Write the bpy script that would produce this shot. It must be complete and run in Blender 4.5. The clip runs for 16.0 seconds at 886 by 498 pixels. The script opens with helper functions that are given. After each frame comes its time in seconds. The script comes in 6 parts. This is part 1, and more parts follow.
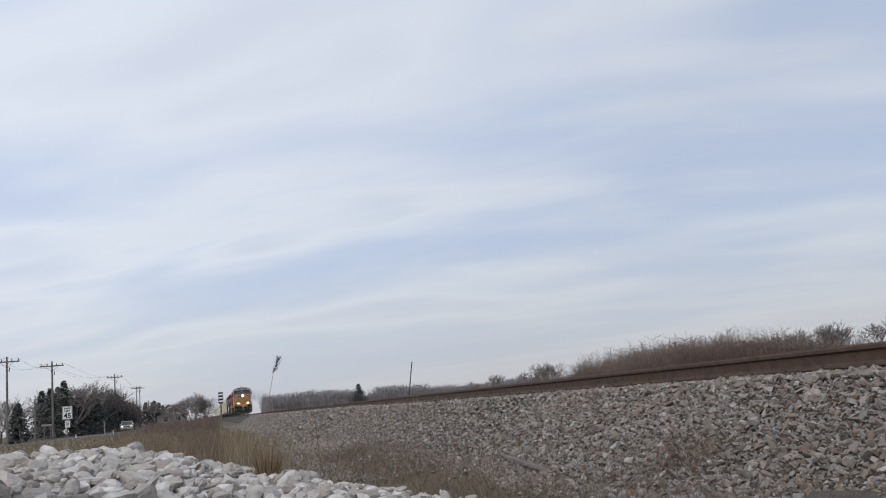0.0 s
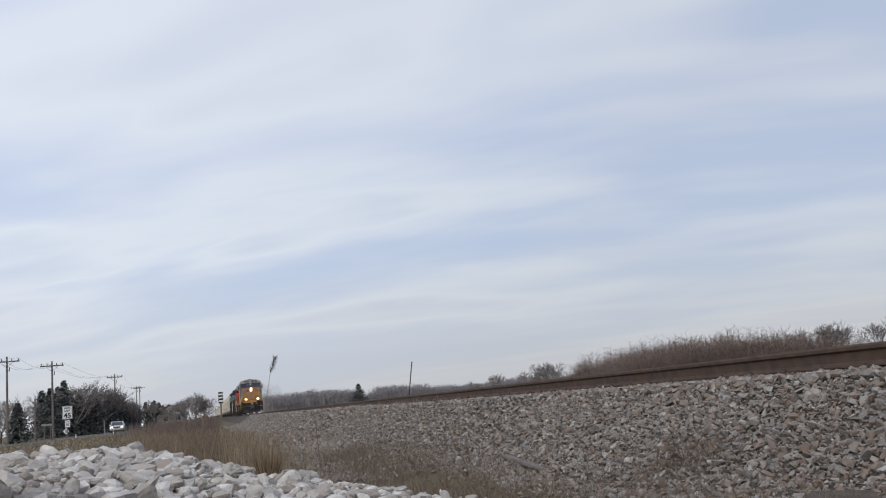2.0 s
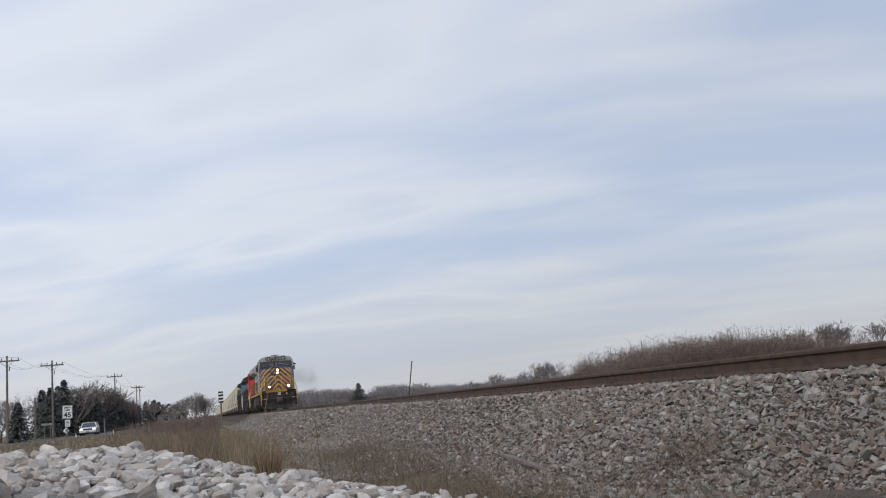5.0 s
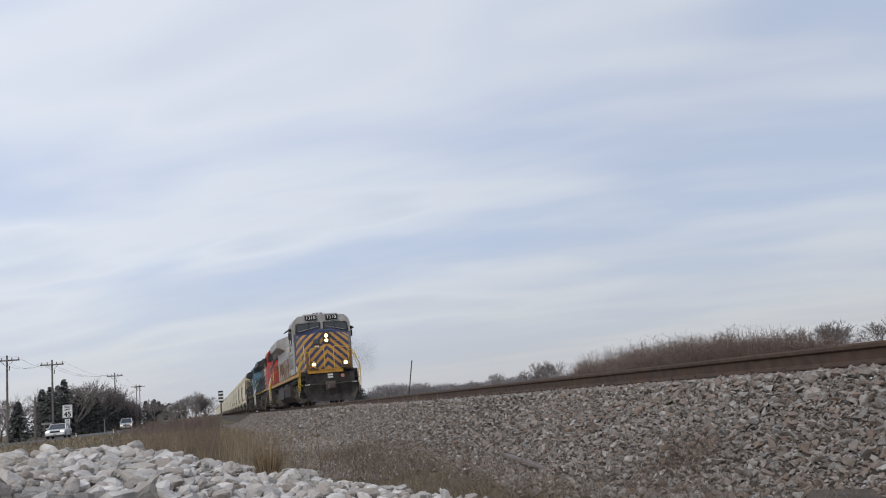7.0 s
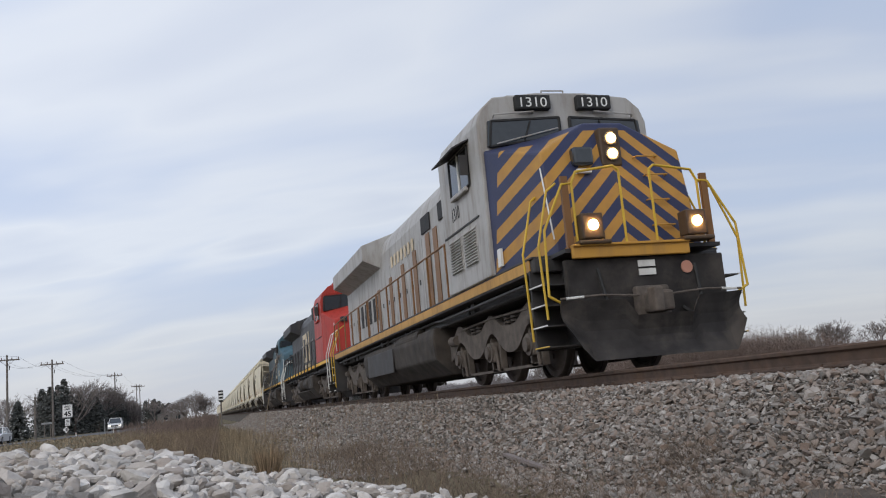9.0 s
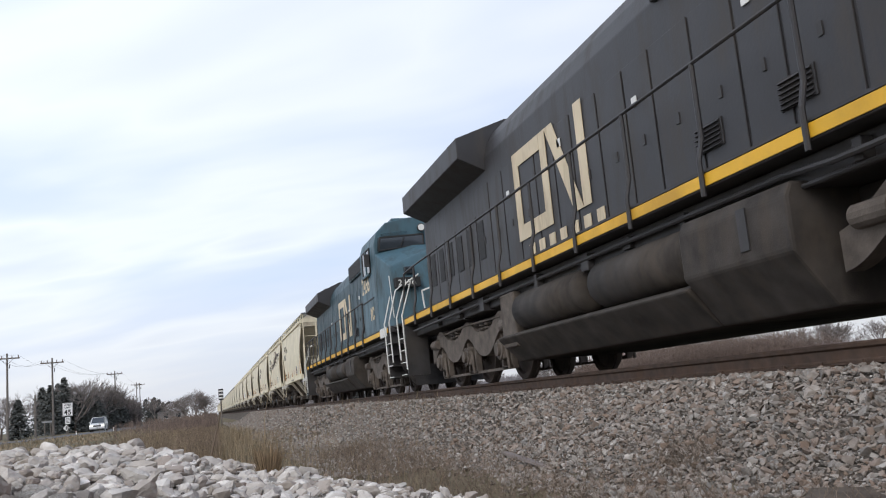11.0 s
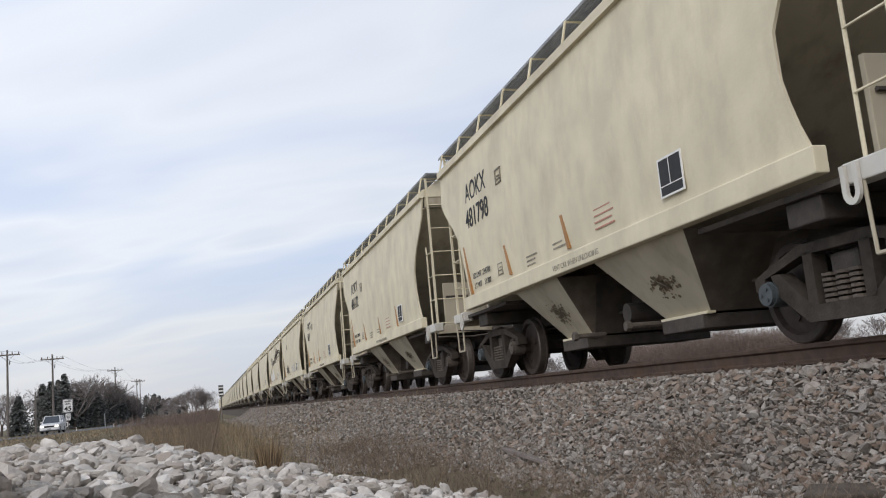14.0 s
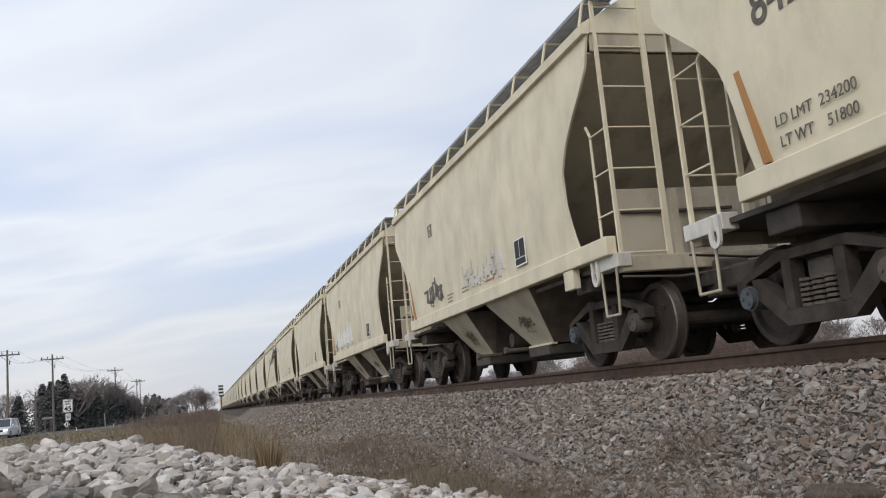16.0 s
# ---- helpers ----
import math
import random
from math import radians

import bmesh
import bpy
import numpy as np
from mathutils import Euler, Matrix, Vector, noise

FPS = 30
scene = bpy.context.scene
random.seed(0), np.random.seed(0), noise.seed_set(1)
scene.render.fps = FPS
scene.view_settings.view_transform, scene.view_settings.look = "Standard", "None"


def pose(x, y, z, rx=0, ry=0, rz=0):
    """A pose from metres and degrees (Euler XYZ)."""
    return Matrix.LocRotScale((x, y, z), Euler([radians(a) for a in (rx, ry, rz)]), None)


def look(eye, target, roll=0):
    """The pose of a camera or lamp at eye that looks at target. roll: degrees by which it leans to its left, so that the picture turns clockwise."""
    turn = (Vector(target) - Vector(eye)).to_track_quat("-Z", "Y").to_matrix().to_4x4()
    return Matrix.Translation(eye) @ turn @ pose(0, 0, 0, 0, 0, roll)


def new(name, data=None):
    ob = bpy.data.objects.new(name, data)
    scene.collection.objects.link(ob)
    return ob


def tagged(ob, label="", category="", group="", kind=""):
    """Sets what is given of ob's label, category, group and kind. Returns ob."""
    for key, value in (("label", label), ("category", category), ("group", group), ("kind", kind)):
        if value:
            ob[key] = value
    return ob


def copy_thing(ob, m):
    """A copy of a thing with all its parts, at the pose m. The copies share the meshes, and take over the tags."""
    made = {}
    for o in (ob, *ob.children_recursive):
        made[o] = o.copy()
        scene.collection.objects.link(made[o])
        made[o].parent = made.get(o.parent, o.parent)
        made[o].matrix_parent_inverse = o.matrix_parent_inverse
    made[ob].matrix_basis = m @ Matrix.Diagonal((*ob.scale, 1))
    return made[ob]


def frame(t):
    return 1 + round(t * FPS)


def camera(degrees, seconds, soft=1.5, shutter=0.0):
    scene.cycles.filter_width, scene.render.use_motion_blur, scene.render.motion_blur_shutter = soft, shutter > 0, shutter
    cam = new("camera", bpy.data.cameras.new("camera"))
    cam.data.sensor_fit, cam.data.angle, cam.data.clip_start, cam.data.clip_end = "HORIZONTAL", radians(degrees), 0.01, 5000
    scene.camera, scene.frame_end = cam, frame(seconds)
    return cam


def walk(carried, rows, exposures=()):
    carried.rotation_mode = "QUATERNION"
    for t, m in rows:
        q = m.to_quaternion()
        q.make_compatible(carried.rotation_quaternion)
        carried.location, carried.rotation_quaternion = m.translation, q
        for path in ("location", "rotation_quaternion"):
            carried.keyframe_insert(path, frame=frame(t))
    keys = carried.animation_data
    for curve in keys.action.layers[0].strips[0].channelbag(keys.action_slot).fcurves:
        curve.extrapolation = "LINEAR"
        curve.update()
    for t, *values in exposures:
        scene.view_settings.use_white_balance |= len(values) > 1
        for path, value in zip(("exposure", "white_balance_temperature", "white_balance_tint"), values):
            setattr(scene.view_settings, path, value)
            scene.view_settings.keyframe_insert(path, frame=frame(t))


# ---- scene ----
# Camera: lies on a gravel mound beside the line, level with the rail.
EYE_Z = 1.10
RAIL_Z = 1.22          # top of rail
TRACK_X = 5.983        # track centre
HALF_GAUGE = 0.7545    # to the middle of the rail head
cam = camera(53.37, 16.0, soft=1.1)
LOOKING = look((0, 0, EYE_Z), (math.sin(radians(15.5975)) * 10, math.cos(radians(15.5975)) * 10, EYE_Z + 10 * math.tan(radians(9.5054))), -5.239)
NOD = [(0.0, 0.0), (2.0, -0.3), (4.0, -1.0), (6.5, -2.0), (8.0, -2.8), (9.0, -3.0), (11.5, -6.0), (12.5, -6.0), (13.0, -7.0), (13.5, -9.0),
       (14.0, -12.0), (14.5, -15.5), (15.0, -17.0), (15.5, -17.2), (16.0, -12.0)]
walk(cam, [(t, LOOKING @ pose(0, 0, 0, math.degrees(d / 1559.7), 0, 0)) for t, d in NOD],
     exposures=[(0.0, 0.0, 6500, 10), (4.2, 0.0, 6500, 10), (8.5, 0.0, 6550, 10), (9.2, 0.08, 6500, 10), (11.3, 0.42, 6500, 10), (12.0, 0.36, 6500, 10), (12.6, 0.28, 6550, 10), (13.1, 0.25, 6620, 10), (13.6, 0.20, 6650, 10), (16.0, 0.20, 6700, 10)])


# World: high overcast in streaks over a pale blue sky.
def make_world():
    world = bpy.data.worlds.new("overcast_sky")
    scene.world = world
    world.use_nodes = True
    nt = world.node_tree
    nt.nodes.clear()
    N, L = nt.nodes.new, nt.links.new
    out, bg = N("ShaderNodeOutputWorld"), N("ShaderNodeBackground")
    sky = N("ShaderNodeTexSky")
    sky.sky_type, sky.sun_disc = "NISHITA", False
    sky.sun_elevation, sky.sun_rotation = radians(24), radians(215)
    sky.air_density, sky.dust_density, sky.ozone_density = 1.0, 2.0, 1.5
    tc, sep = N("ShaderNodeTexCoord"), N("ShaderNodeSeparateXYZ")
    L(tc.outputs["Generated"], sep.inputs[0])
    # cloud deck: the direction met with a high plane
    up = N("ShaderNodeMath"); up.operation = "MAXIMUM"; up.inputs[1].default_value = 0.0
    L(sep.outputs["Z"], up.inputs[0])
    add = N("ShaderNodeMath"); add.operation = "ADD"; add.inputs[1].default_value = 0.15
    L(up.outputs[0], add.inputs[0])
    dx, dy = N("ShaderNodeMath"), N("ShaderNodeMath")
    for n, o in ((dx, "X"), (dy, "Y")):
        n.operation = "DIVIDE"
        L(sep.outputs[o], n.inputs[0])
        L(add.outputs[0], n.inputs[1])
    deck = N("ShaderNodeCombineXYZ")
    L(dx.outputs[0], deck.inputs[0]); L(dy.outputs[0], deck.inputs[1])
    # streaks of cloud lie across the line of the track
    turn = N("ShaderNodeMapping")
    turn.inputs["Rotation"].default_value = (0, 0, radians(27))
    L(deck.outputs[0], turn.inputs["Vector"])
    waver = N("ShaderNodeTexNoise"); waver.inputs["Scale"].default_value = 0.55; waver.inputs["Detail"].default_value = 2.0
    L(turn.outputs[0], waver.inputs["Vector"])
    sway = N("ShaderNodeVectorMath"); sway.operation = "MULTIPLY_ADD"; sway.inputs[1].default_value = (0.8, 0.45, 0)
    L(waver.outputs["Color"], sway.inputs[0]); L(turn.outputs[0], sway.inputs[2])
    mp = N("ShaderNodeMapping")
    mp.inputs["Scale"].default_value = (0.42, 0.95, 1)
    mp.inputs["Location"].default_value = (0.3, 2.1, 0)
    L(sway.outputs[0], mp.inputs["Vector"])
    n1 = N("ShaderNodeTexNoise"); n1.inputs["Scale"].default_value = 0.80; n1.inputs["Detail"].default_value = 4.5
    n1.inputs["Roughness"].default_value = 0.52; n1.inputs["Distortion"].default_value = 0.15
    n2 = N("ShaderNodeTexNoise"); n2.inputs["Scale"].default_value = 2.1; n2.inputs["Detail"].default_value = 5.0
    n2.inputs["Roughness"].default_value = 0.42; n2.inputs["Distortion"].default_value = 0.3
    L(mp.outputs[0], n1.inputs["Vector"]); L(mp.outputs[0], n2.inputs["Vector"])
    mixn = N("ShaderNodeMath"); mixn.operation = "MULTIPLY_ADD"; mixn.inputs[1].default_value = 0.30
    L(n2.outputs["Fac"], mixn.inputs[0]); L(n1.outputs["Fac"], mixn.inputs[2])
    ramp = N("ShaderNodeValToRGB")
    el = ramp.color_ramp.elements
    el[0].position, el[0].color = 0.47, (0.53, 0.64, 0.85, 1)
    el[1].position, el[1].color = 0.9, (0.72, 0.78, 0.885, 1)
    for pos, col in ((0.585, (0.60, 0.68, 0.85, 1)), (0.7, (0.775, 0.82, 0.905, 1)), (0.79, (0.645, 0.70, 0.825, 1))):
        e = el.new(pos); e.color = col
    L(mixn.outputs[0], ramp.inputs[0])
    # haze towards the horizon
    hz = N("ShaderNodeMapRange"); hz.inputs["From Min"].default_value = 0.0; hz.inputs["From Max"].default_value = 0.17
    hz.inputs["To Min"].default_value = 0.85; hz.inputs["To Max"].default_value = 0.0
    L(up.outputs[0], hz.inputs["Value"])
    haze = N("ShaderNodeMix"); haze.data_type = "RGBA"; haze.inputs["B"].default_value = (0.66, 0.67, 0.71, 1)
    L(hz.outputs[0], haze.inputs["Factor"]); L(ramp.outputs[0], haze.inputs["A"])
    thin = N("ShaderNodeMix"); thin.data_type = "RGBA"; thin.inputs["Factor"].default_value = 0.86
    tint = N("ShaderNodeVectorMath"); tint.operation = "SCALE"; tint.inputs["Scale"].default_value = 0.11
    L(sky.outputs[0], tint.inputs[0]); L(tint.outputs[0], thin.inputs["A"]); L(haze.outputs["Result"], thin.inputs["B"])
    # the veil is brighter towards the hidden sun
    sunward = N("ShaderNodeVectorMath"); sunward.operation = "DOT_PRODUCT"; sunward.inputs[1].default_value = (-0.66, 0.25, 0.70)
    L(tc.outputs["Generated"], sunward.inputs[0])
    veil = N("ShaderNodeMapRange"); veil.inputs["From Min"].default_value, veil.inputs["From Max"].default_value = 0.05, 0.75
    veil.inputs["To Min"].default_value, veil.inputs["To Max"].default_value = 0.93, 1.20
    L(sunward.outputs["Value"], veil.inputs["Value"])
    lit = N("ShaderNodeVectorMath"); lit.operation = "SCALE"
    L(thin.outputs["Result"], lit.inputs[0]); L(veil.outputs[0], lit.inputs["Scale"])
    L(lit.outputs[0], bg.inputs["Color"])
    bg.inputs["Strength"].default_value = 0.93
    L(bg.outputs[0], out.inputs["Surface"])


make_world()
sun = new("sun", bpy.data.lights.new("sun", "SUN"))
sun.data.energy, sun.data.angle, sun.data.color = 0.9, radians(25), (1.0, 0.95, 0.88)
sun.matrix_world = look((-40, -50, 45), (0, 0, 0))


# Materials -------------------------------------------------------------
def material(name, colour, rough=0.8, metal=0.0, vary=0.25, scale=8.0, stain=None, stain_amount=0.5, stain_scale=1.2, bump=0.3, bump_scale=60.0,
             island=0.0, obrand=0.0, streak=0.0, coat=0.0, spec=0.5, alt=None):
    """Procedural surface: base colour with mottling at two scales, stains, optional streaks down the surface, fine relief."""
    m = bpy.data.materials.new(name)
    m.use_nodes = True
    nt = m.node_tree
    N, L = nt.nodes.new, nt.links.new
    b = nt.nodes["Principled BSDF"]
    b.inputs["Roughness"].default_value, b.inputs["Metallic"].default_value = rough, metal
    b.inputs["Specular IOR Level"].default_value = spec
    tc = N("ShaderNodeTexCoord")
    n1 = N("ShaderNodeTexNoise"); n1.inputs["Scale"].default_value = scale; n1.inputs["Detail"].default_value = 6
    L(tc.outputs["Object"], n1.inputs["Vector"])
    mr = N("ShaderNodeMapRange"); mr.inputs["From Min"].default_value, mr.inputs["From Max"].default_value = 0.3, 0.7
    mr.inputs["To Min"].default_value, mr.inputs["To Max"].default_value = 1 - vary, 1 + vary
    L(n1.outputs["Fac"], mr.inputs["Value"])
    value = mr.outputs[0]
    for amount, node, socket in ((island, "ShaderNodeNewGeometry", "Random Per Island"), (obrand, "ShaderNodeObjectInfo", "Random")):
        if amount:
            g = N(node)
            m2 = N("ShaderNodeMapRange"); m2.inputs["To Min"].default_value, m2.inputs["To Max"].default_value = 1 - amount, 1 + amount
            L(g.outputs[socket], m2.inputs["Value"])
            mu = N("ShaderNodeMath"); mu.operation = "MULTIPLY"
            L(value, mu.inputs[0]); L(m2.outputs[0], mu.inputs[1])
            value = mu.outputs[0]
    sc = N("ShaderNodeVectorMath"); sc.operation = "SCALE"; sc.inputs[0].default_value = colour
    L(value, sc.inputs["Scale"])
    colour_out = sc.outputs[0]
    if alt:
        g = N("ShaderNodeNewGeometry" if island else "ShaderNodeObjectInfo")
        mul = N("ShaderNodeMath"); mul.operation = "MULTIPLY"; mul.inputs[1].default_value = 17.3
        fr = N("ShaderNodeMath"); fr.operation = "FRACT"
        pw = N("ShaderNodeMath"); pw.operation = "POWER"; pw.inputs[1].default_value = 2.2
        L(g.outputs["Random Per Island" if island else "Random"], mul.inputs[0]); L(mul.outputs[0], fr.inputs[0]); L(fr.outputs[0], pw.inputs[0])
        ma = N("ShaderNodeMix"); ma.data_type = "RGBA"; ma.inputs["B"].default_value = (*alt, 1)
        L(pw.outputs[0], ma.inputs["Factor"]); L(colour_out, ma.inputs["A"])
        colour_out = ma.outputs["Result"]
    if stain:
        ns = N("ShaderNodeTexNoise"); ns.inputs["Scale"].default_value = stain_scale; ns.inputs["Detail"].default_value = 7; ns.inputs["Roughness"].default_value = 0.65
        if streak:
            mp = N("ShaderNodeMapping"); mp.inputs["Scale"].default_value = (streak, streak, 1.0)
            L(tc.outputs["Object"], mp.inputs["Vector"]); L(mp.outputs[0], ns.inputs["Vector"])
        else:
            L(tc.outputs["Object"], ns.inputs["Vector"])
        m3 = N("ShaderNodeMapRange"); m3.inputs["From Min"].default_value, m3.inputs["From Max"].default_value = 0.47, 0.68
        m3.inputs["To Max"].default_value = stain_amount
        L(ns.outputs["Fac"], m3.inputs["Value"])
        mx = N("ShaderNodeMix"); mx.data_type = "RGBA"; mx.inputs["B"].default_value = (*stain, 1)
        L(m3.outputs[0], mx.inputs["Factor"]); L(colour_out, mx.inputs["A"])
        colour_out = mx.outputs["Result"]
        mr2 = N("ShaderNodeMapRange"); mr2.inputs["To Min"].default_value, mr2.inputs["To Max"].default_value = rough, min(1, rough + 0.3)
        L(m3.outputs[0], mr2.inputs["Value"]); L(mr2.outputs[0], b.inputs["Roughness"])
    L(colour_out, b.inputs["Base Color"])
    if bump:
        nb = N("ShaderNodeTexNoise"); nb.inputs["Scale"].default_value = bump_scale; nb.inputs["Detail"].default_value = 4
        L(tc.outputs["Object"], nb.inputs["Vector"])
        bp = N("ShaderNodeBump"); bp.inputs["Strength"].default_value = bump; bp.inputs["Distance"].default_value = 0.6 / bump_scale
        L(nb.outputs["Fac"], bp.inputs["Height"]); L(bp.outputs[0], b.inputs["Normal"])
    if coat:
        b.inputs["Coat Weight"].default_value = coat
    return m


def glowing(name, colour, strength):
    m = bpy.data.materials.new(name)
    m.use_nodes = True
    b = m.node_tree.nodes["Principled BSDF"]
    b.inputs["Base Color"].default_value = (*colour, 1)
    b.inputs["Emission Color"].default_value, b.inputs["Emission Strength"].default_value = (*colour, 1), strength
    return m


M = {}
M["stone"] = material("limestone_ballast", (0.29, 0.272, 0.25), 0.9, vary=0.34, scale=22, stain=(0.19, 0.15, 0.12), stain_amount=0.6, stain_scale=5, bump=0.6, bump_scale=140, island=0.45, spec=0.2, alt=(0.25, 0.185, 0.145))
M["stone_part"] = material("limestone_ballast_stone", (0.29, 0.272, 0.25), 0.9, vary=0.34, scale=22, stain=(0.19, 0.15, 0.12), stain_amount=0.6, stain_scale=5, bump=0.6, bump_scale=140, obrand=0.45, spec=0.2, alt=(0.25, 0.185, 0.145))
M["pale"] = material("pale_crushed_limestone", (0.585, 0.552, 0.515), 0.95, vary=0.24, scale=38, stain=(0.37, 0.33, 0.29), stain_amount=0.65, stain_scale=22, bump=0.8, bump_scale=160, island=0.24, spec=0.15, alt=(0.36, 0.31, 0.27))
M["pale_part"] = material("pale_crushed_limestone_stone", (0.585, 0.552, 0.515), 0.95, vary=0.24, scale=38, stain=(0.37, 0.33, 0.29), stain_amount=0.65, stain_scale=22, bump=0.8, bump_scale=160, obrand=0.24, spec=0.15, alt=(0.36, 0.31, 0.27))
M["dirt"] = material("gravel_dirt", (0.30, 0.275, 0.245), 0.95, vary=0.4, scale=30, stain=(0.12, 0.10, 0.08), stain_amount=0.6, stain_scale=12, bump=1.0, bump_scale=90, spec=0.1)
M["soil"] = material("dry_grassy_soil", (0.15, 0.125, 0.085), 0.95, vary=0.4, scale=1.2, stain=(0.10, 0.095, 0.045), stain_amount=0.7, stain_scale=0.15, bump=0.8, bump_scale=20, spec=0.1)
# fines coloured dark so the gaps between stones read as shadow
M["fines"] = material("shaded_ballast_fines", (0.095, 0.082, 0.07), 0.95, vary=0.5, scale=14, stain=(0.08, 0.07, 0.06), stain_amount=0.6, stain_scale=4, bump=1.0, bump_scale=40, spec=0.1)
M["asphalt"] = material("worn_asphalt", (0.085, 0.085, 0.088), 0.85, vary=0.2, scale=3, stain=(0.12, 0.115, 0.11), stain_amount=0.5, stain_scale=0.4, bump=0.3)
M["rail"] = material("rusty_rail_steel", (0.085, 0.055, 0.040), 0.75, 0.2, vary=0.3, scale=9, stain=(0.13, 0.075, 0.045), stain_amount=0.5, stain_scale=3, bump=0.3, bump_scale=90)
M["railhead"] = material("polished_rail_head", (0.42, 0.40, 0.38), 0.32, 0.9, vary=0.15, scale=20, stain=(0.2, 0.15, 0.11), stain_amount=0.4, stain_scale=6, bump=0.1)
M["tie"] = material("creosoted_timber", (0.075, 0.058, 0.045), 0.9, vary=0.4, scale=12, stain=(0.13, 0.11, 0.09), stain_amount=0.6, stain_scale=5, bump=0.6, bump_scale=50)
M["wood_grey"] = material("weathered_pole_timber", (0.17, 0.15, 0.135), 0.9, vary=0.3, scale=6, stain=(0.08, 0.07, 0.06), stain_scale=2, bump=0.5)


def part(name, bm, mat, parent=None, label="", at=None):
    """Link a bmesh as one mesh object, under parent if given."""
    me = bpy.data.meshes.new(name)
    bm.to_mesh(me)
    bm.free()
    for mm in (mat if isinstance(mat, (list, tuple)) else [mat]):
        me.materials.append(mm)
    ob = new(name, me)
    if parent:
        ob.parent = parent
    if at is not None:
        ob.matrix_local = at
    if label:
        ob["label"] = label
    return ob


def box(bm, x0, x1, y0, y1, z0, z1, bevel=0.0, mat=0):
    r = bmesh.ops.create_cube(bm, size=1, matrix=Matrix.LocRotScale(((x0 + x1) / 2, (y0 + y1) / 2, (z0 + z1) / 2), None, (abs(x1 - x0), abs(y1 - y0), abs(z1 - z0))))
    vs = r["verts"]
    fs = {f for v in vs for f in v.link_faces}
    if bevel:
        es = list({e for v in vs for e in v.link_edges})
        r = bmesh.ops.bevel(bm, geom=es, offset=bevel, segments=2, affect="EDGES", profile=0.5)
        fs = fs | set(r["faces"])
    for f in fs:
        if f.is_valid:
            f.material_index = mat
    return bm


def boxes(*dims, bevel=0.0):
    bm = bmesh.new()
    for d in dims:
        box(bm, *d, bevel=bevel)
    return bm


def rod(bm, a, b, r, n=8, r2=None, caps=True):
    a, b = Vector(a), Vector(b)
    d = b - a
    m = Matrix.Translation((a + b) / 2) @ d.to_track_quat("Z", "Y").to_matrix().to_4x4()
    bmesh.ops.create_cone(bm, cap_ends=caps, segments=n, radius1=r, radius2=r if r2 is None else r2, depth=d.length, matrix=m)
    return bm


def pipe(bm, pts, r, n=7):
    """A bent round bar through the points, with joints rounded by small balls."""
    for a, b in zip(pts[:-1], pts[1:]):
        rod(bm, a, b, r, n)
    for p in pts[1:-1]:
        bmesh.ops.create_icosphere(bm, subdivisions=1, radius=r * 1.02, matrix=Matrix.Translation(p))
    return bm


def extrude(bm, outline, x0, x1, axis="x", mat=0, bevel=0.0):
    """A prism: outline of (a, b) pairs drawn across the axis. axis x: pairs are (y, z); y: (x, z); z: (x, y)."""
    def at(p, s):
        return {"x": (s, p[0], p[1]), "y": (p[0], s, p[1]), "z": (p[0], p[1], s)}[axis]
    v0 = [bm.verts.new(at(p, x0)) for p in outline]
    v1 = [bm.verts.new(at(p, x1)) for p in outline]
    n = len(outline)
    fs = [bm.faces.new(v0), bm.faces.new(v1[::-1])]
    for i in range(n):
        fs.append(bm.faces.new((v0[(i + 1) % n], v0[i], v1[i], v1[(i + 1) % n])))
    bmesh.ops.recalc_face_normals(bm, faces=fs)
    if bevel:
        es = list({e for f in fs for e in f.edges})
        bmesh.ops.bevel(bm, geom=es, offset=bevel, segments=2, affect="EDGES", profile=0.5)
    for f in fs:
        if f.is_valid:
            f.material_index = mat
    return bm


def thing(name, label, category, group="", at=None, kind=""):
    ob = new(name)
    ob.empty_display_size = 0.2
    tagged(ob, label, category, group, kind)
    if at is not None:
        ob.matrix_world = at
    return ob


def smooth(ob, on=True):
    for f in ob.data.polygons:
        f.use_smooth = on
    return ob


# Ground ------------------------------------------------------------------
FIELD_Z = 0.33
TIE_TOP = RAIL_Z - 0.185


def fbm(x, y, s, seed=0.0):
    return noise.fractal(Vector((x * s, y * s, seed)), 1.0, 2.0, 4)


def ground_height(x, y):
    """The lie of the land: field, ditch, ballasted bank, and the gravel mound by the road end."""
    z = FIELD_Z + 0.05 * fbm(x, y, 0.25) * min(1, abs(x) / 3 + 0.3)
    z -= 0.20 * math.exp(-((x - 2.0) / 0.9) ** 2)
    off = abs(x - TRACK_X)
    bank = TIE_TOP - 0.05 if off < 1.72 else TIE_TOP - 0.05 - (off - 1.72) / 1.65
    z = max(z, bank)
    # mound: nearly level, tilting towards the ditch, with its crest two metres ahead
    if y < 9 and x < 4:
        top = 1.038 + 0.006 * min(1.0, max(0.0, (0.25 - x) / 0.4)) - 0.235 * max(0.0, x + 0.20) - 0.35 * max(0.0, x - 0.45) ** 2 + 0.010 * fbm(x, y, 3.0)
        top -= 0.42 * max(0.0, y - 2.25 + 0.35 * max(0.0, x)) + 0.02 * max(0.0, -x - 2)
        z = max(z, top)
    return z


def grid_mesh(xs, ys, height):
    bm = bmesh.new()
    rows = [[bm.verts.new((x, y, height(x, y))) for x in xs] for y in ys]
    for j in range(len(ys) - 1):
        for i in range(len(xs) - 1):
            bm.faces.new((rows[j][i], rows[j][i + 1], rows[j + 1][i + 1], rows[j + 1][i]))
    return bm


def spaced(a, b, first, growth, cap=400.0):
    out, s = [a], first
    while out[-1] < b:
        out.append(min(b, out[-1] + s))
        s = min(cap, s * growth)
    return out


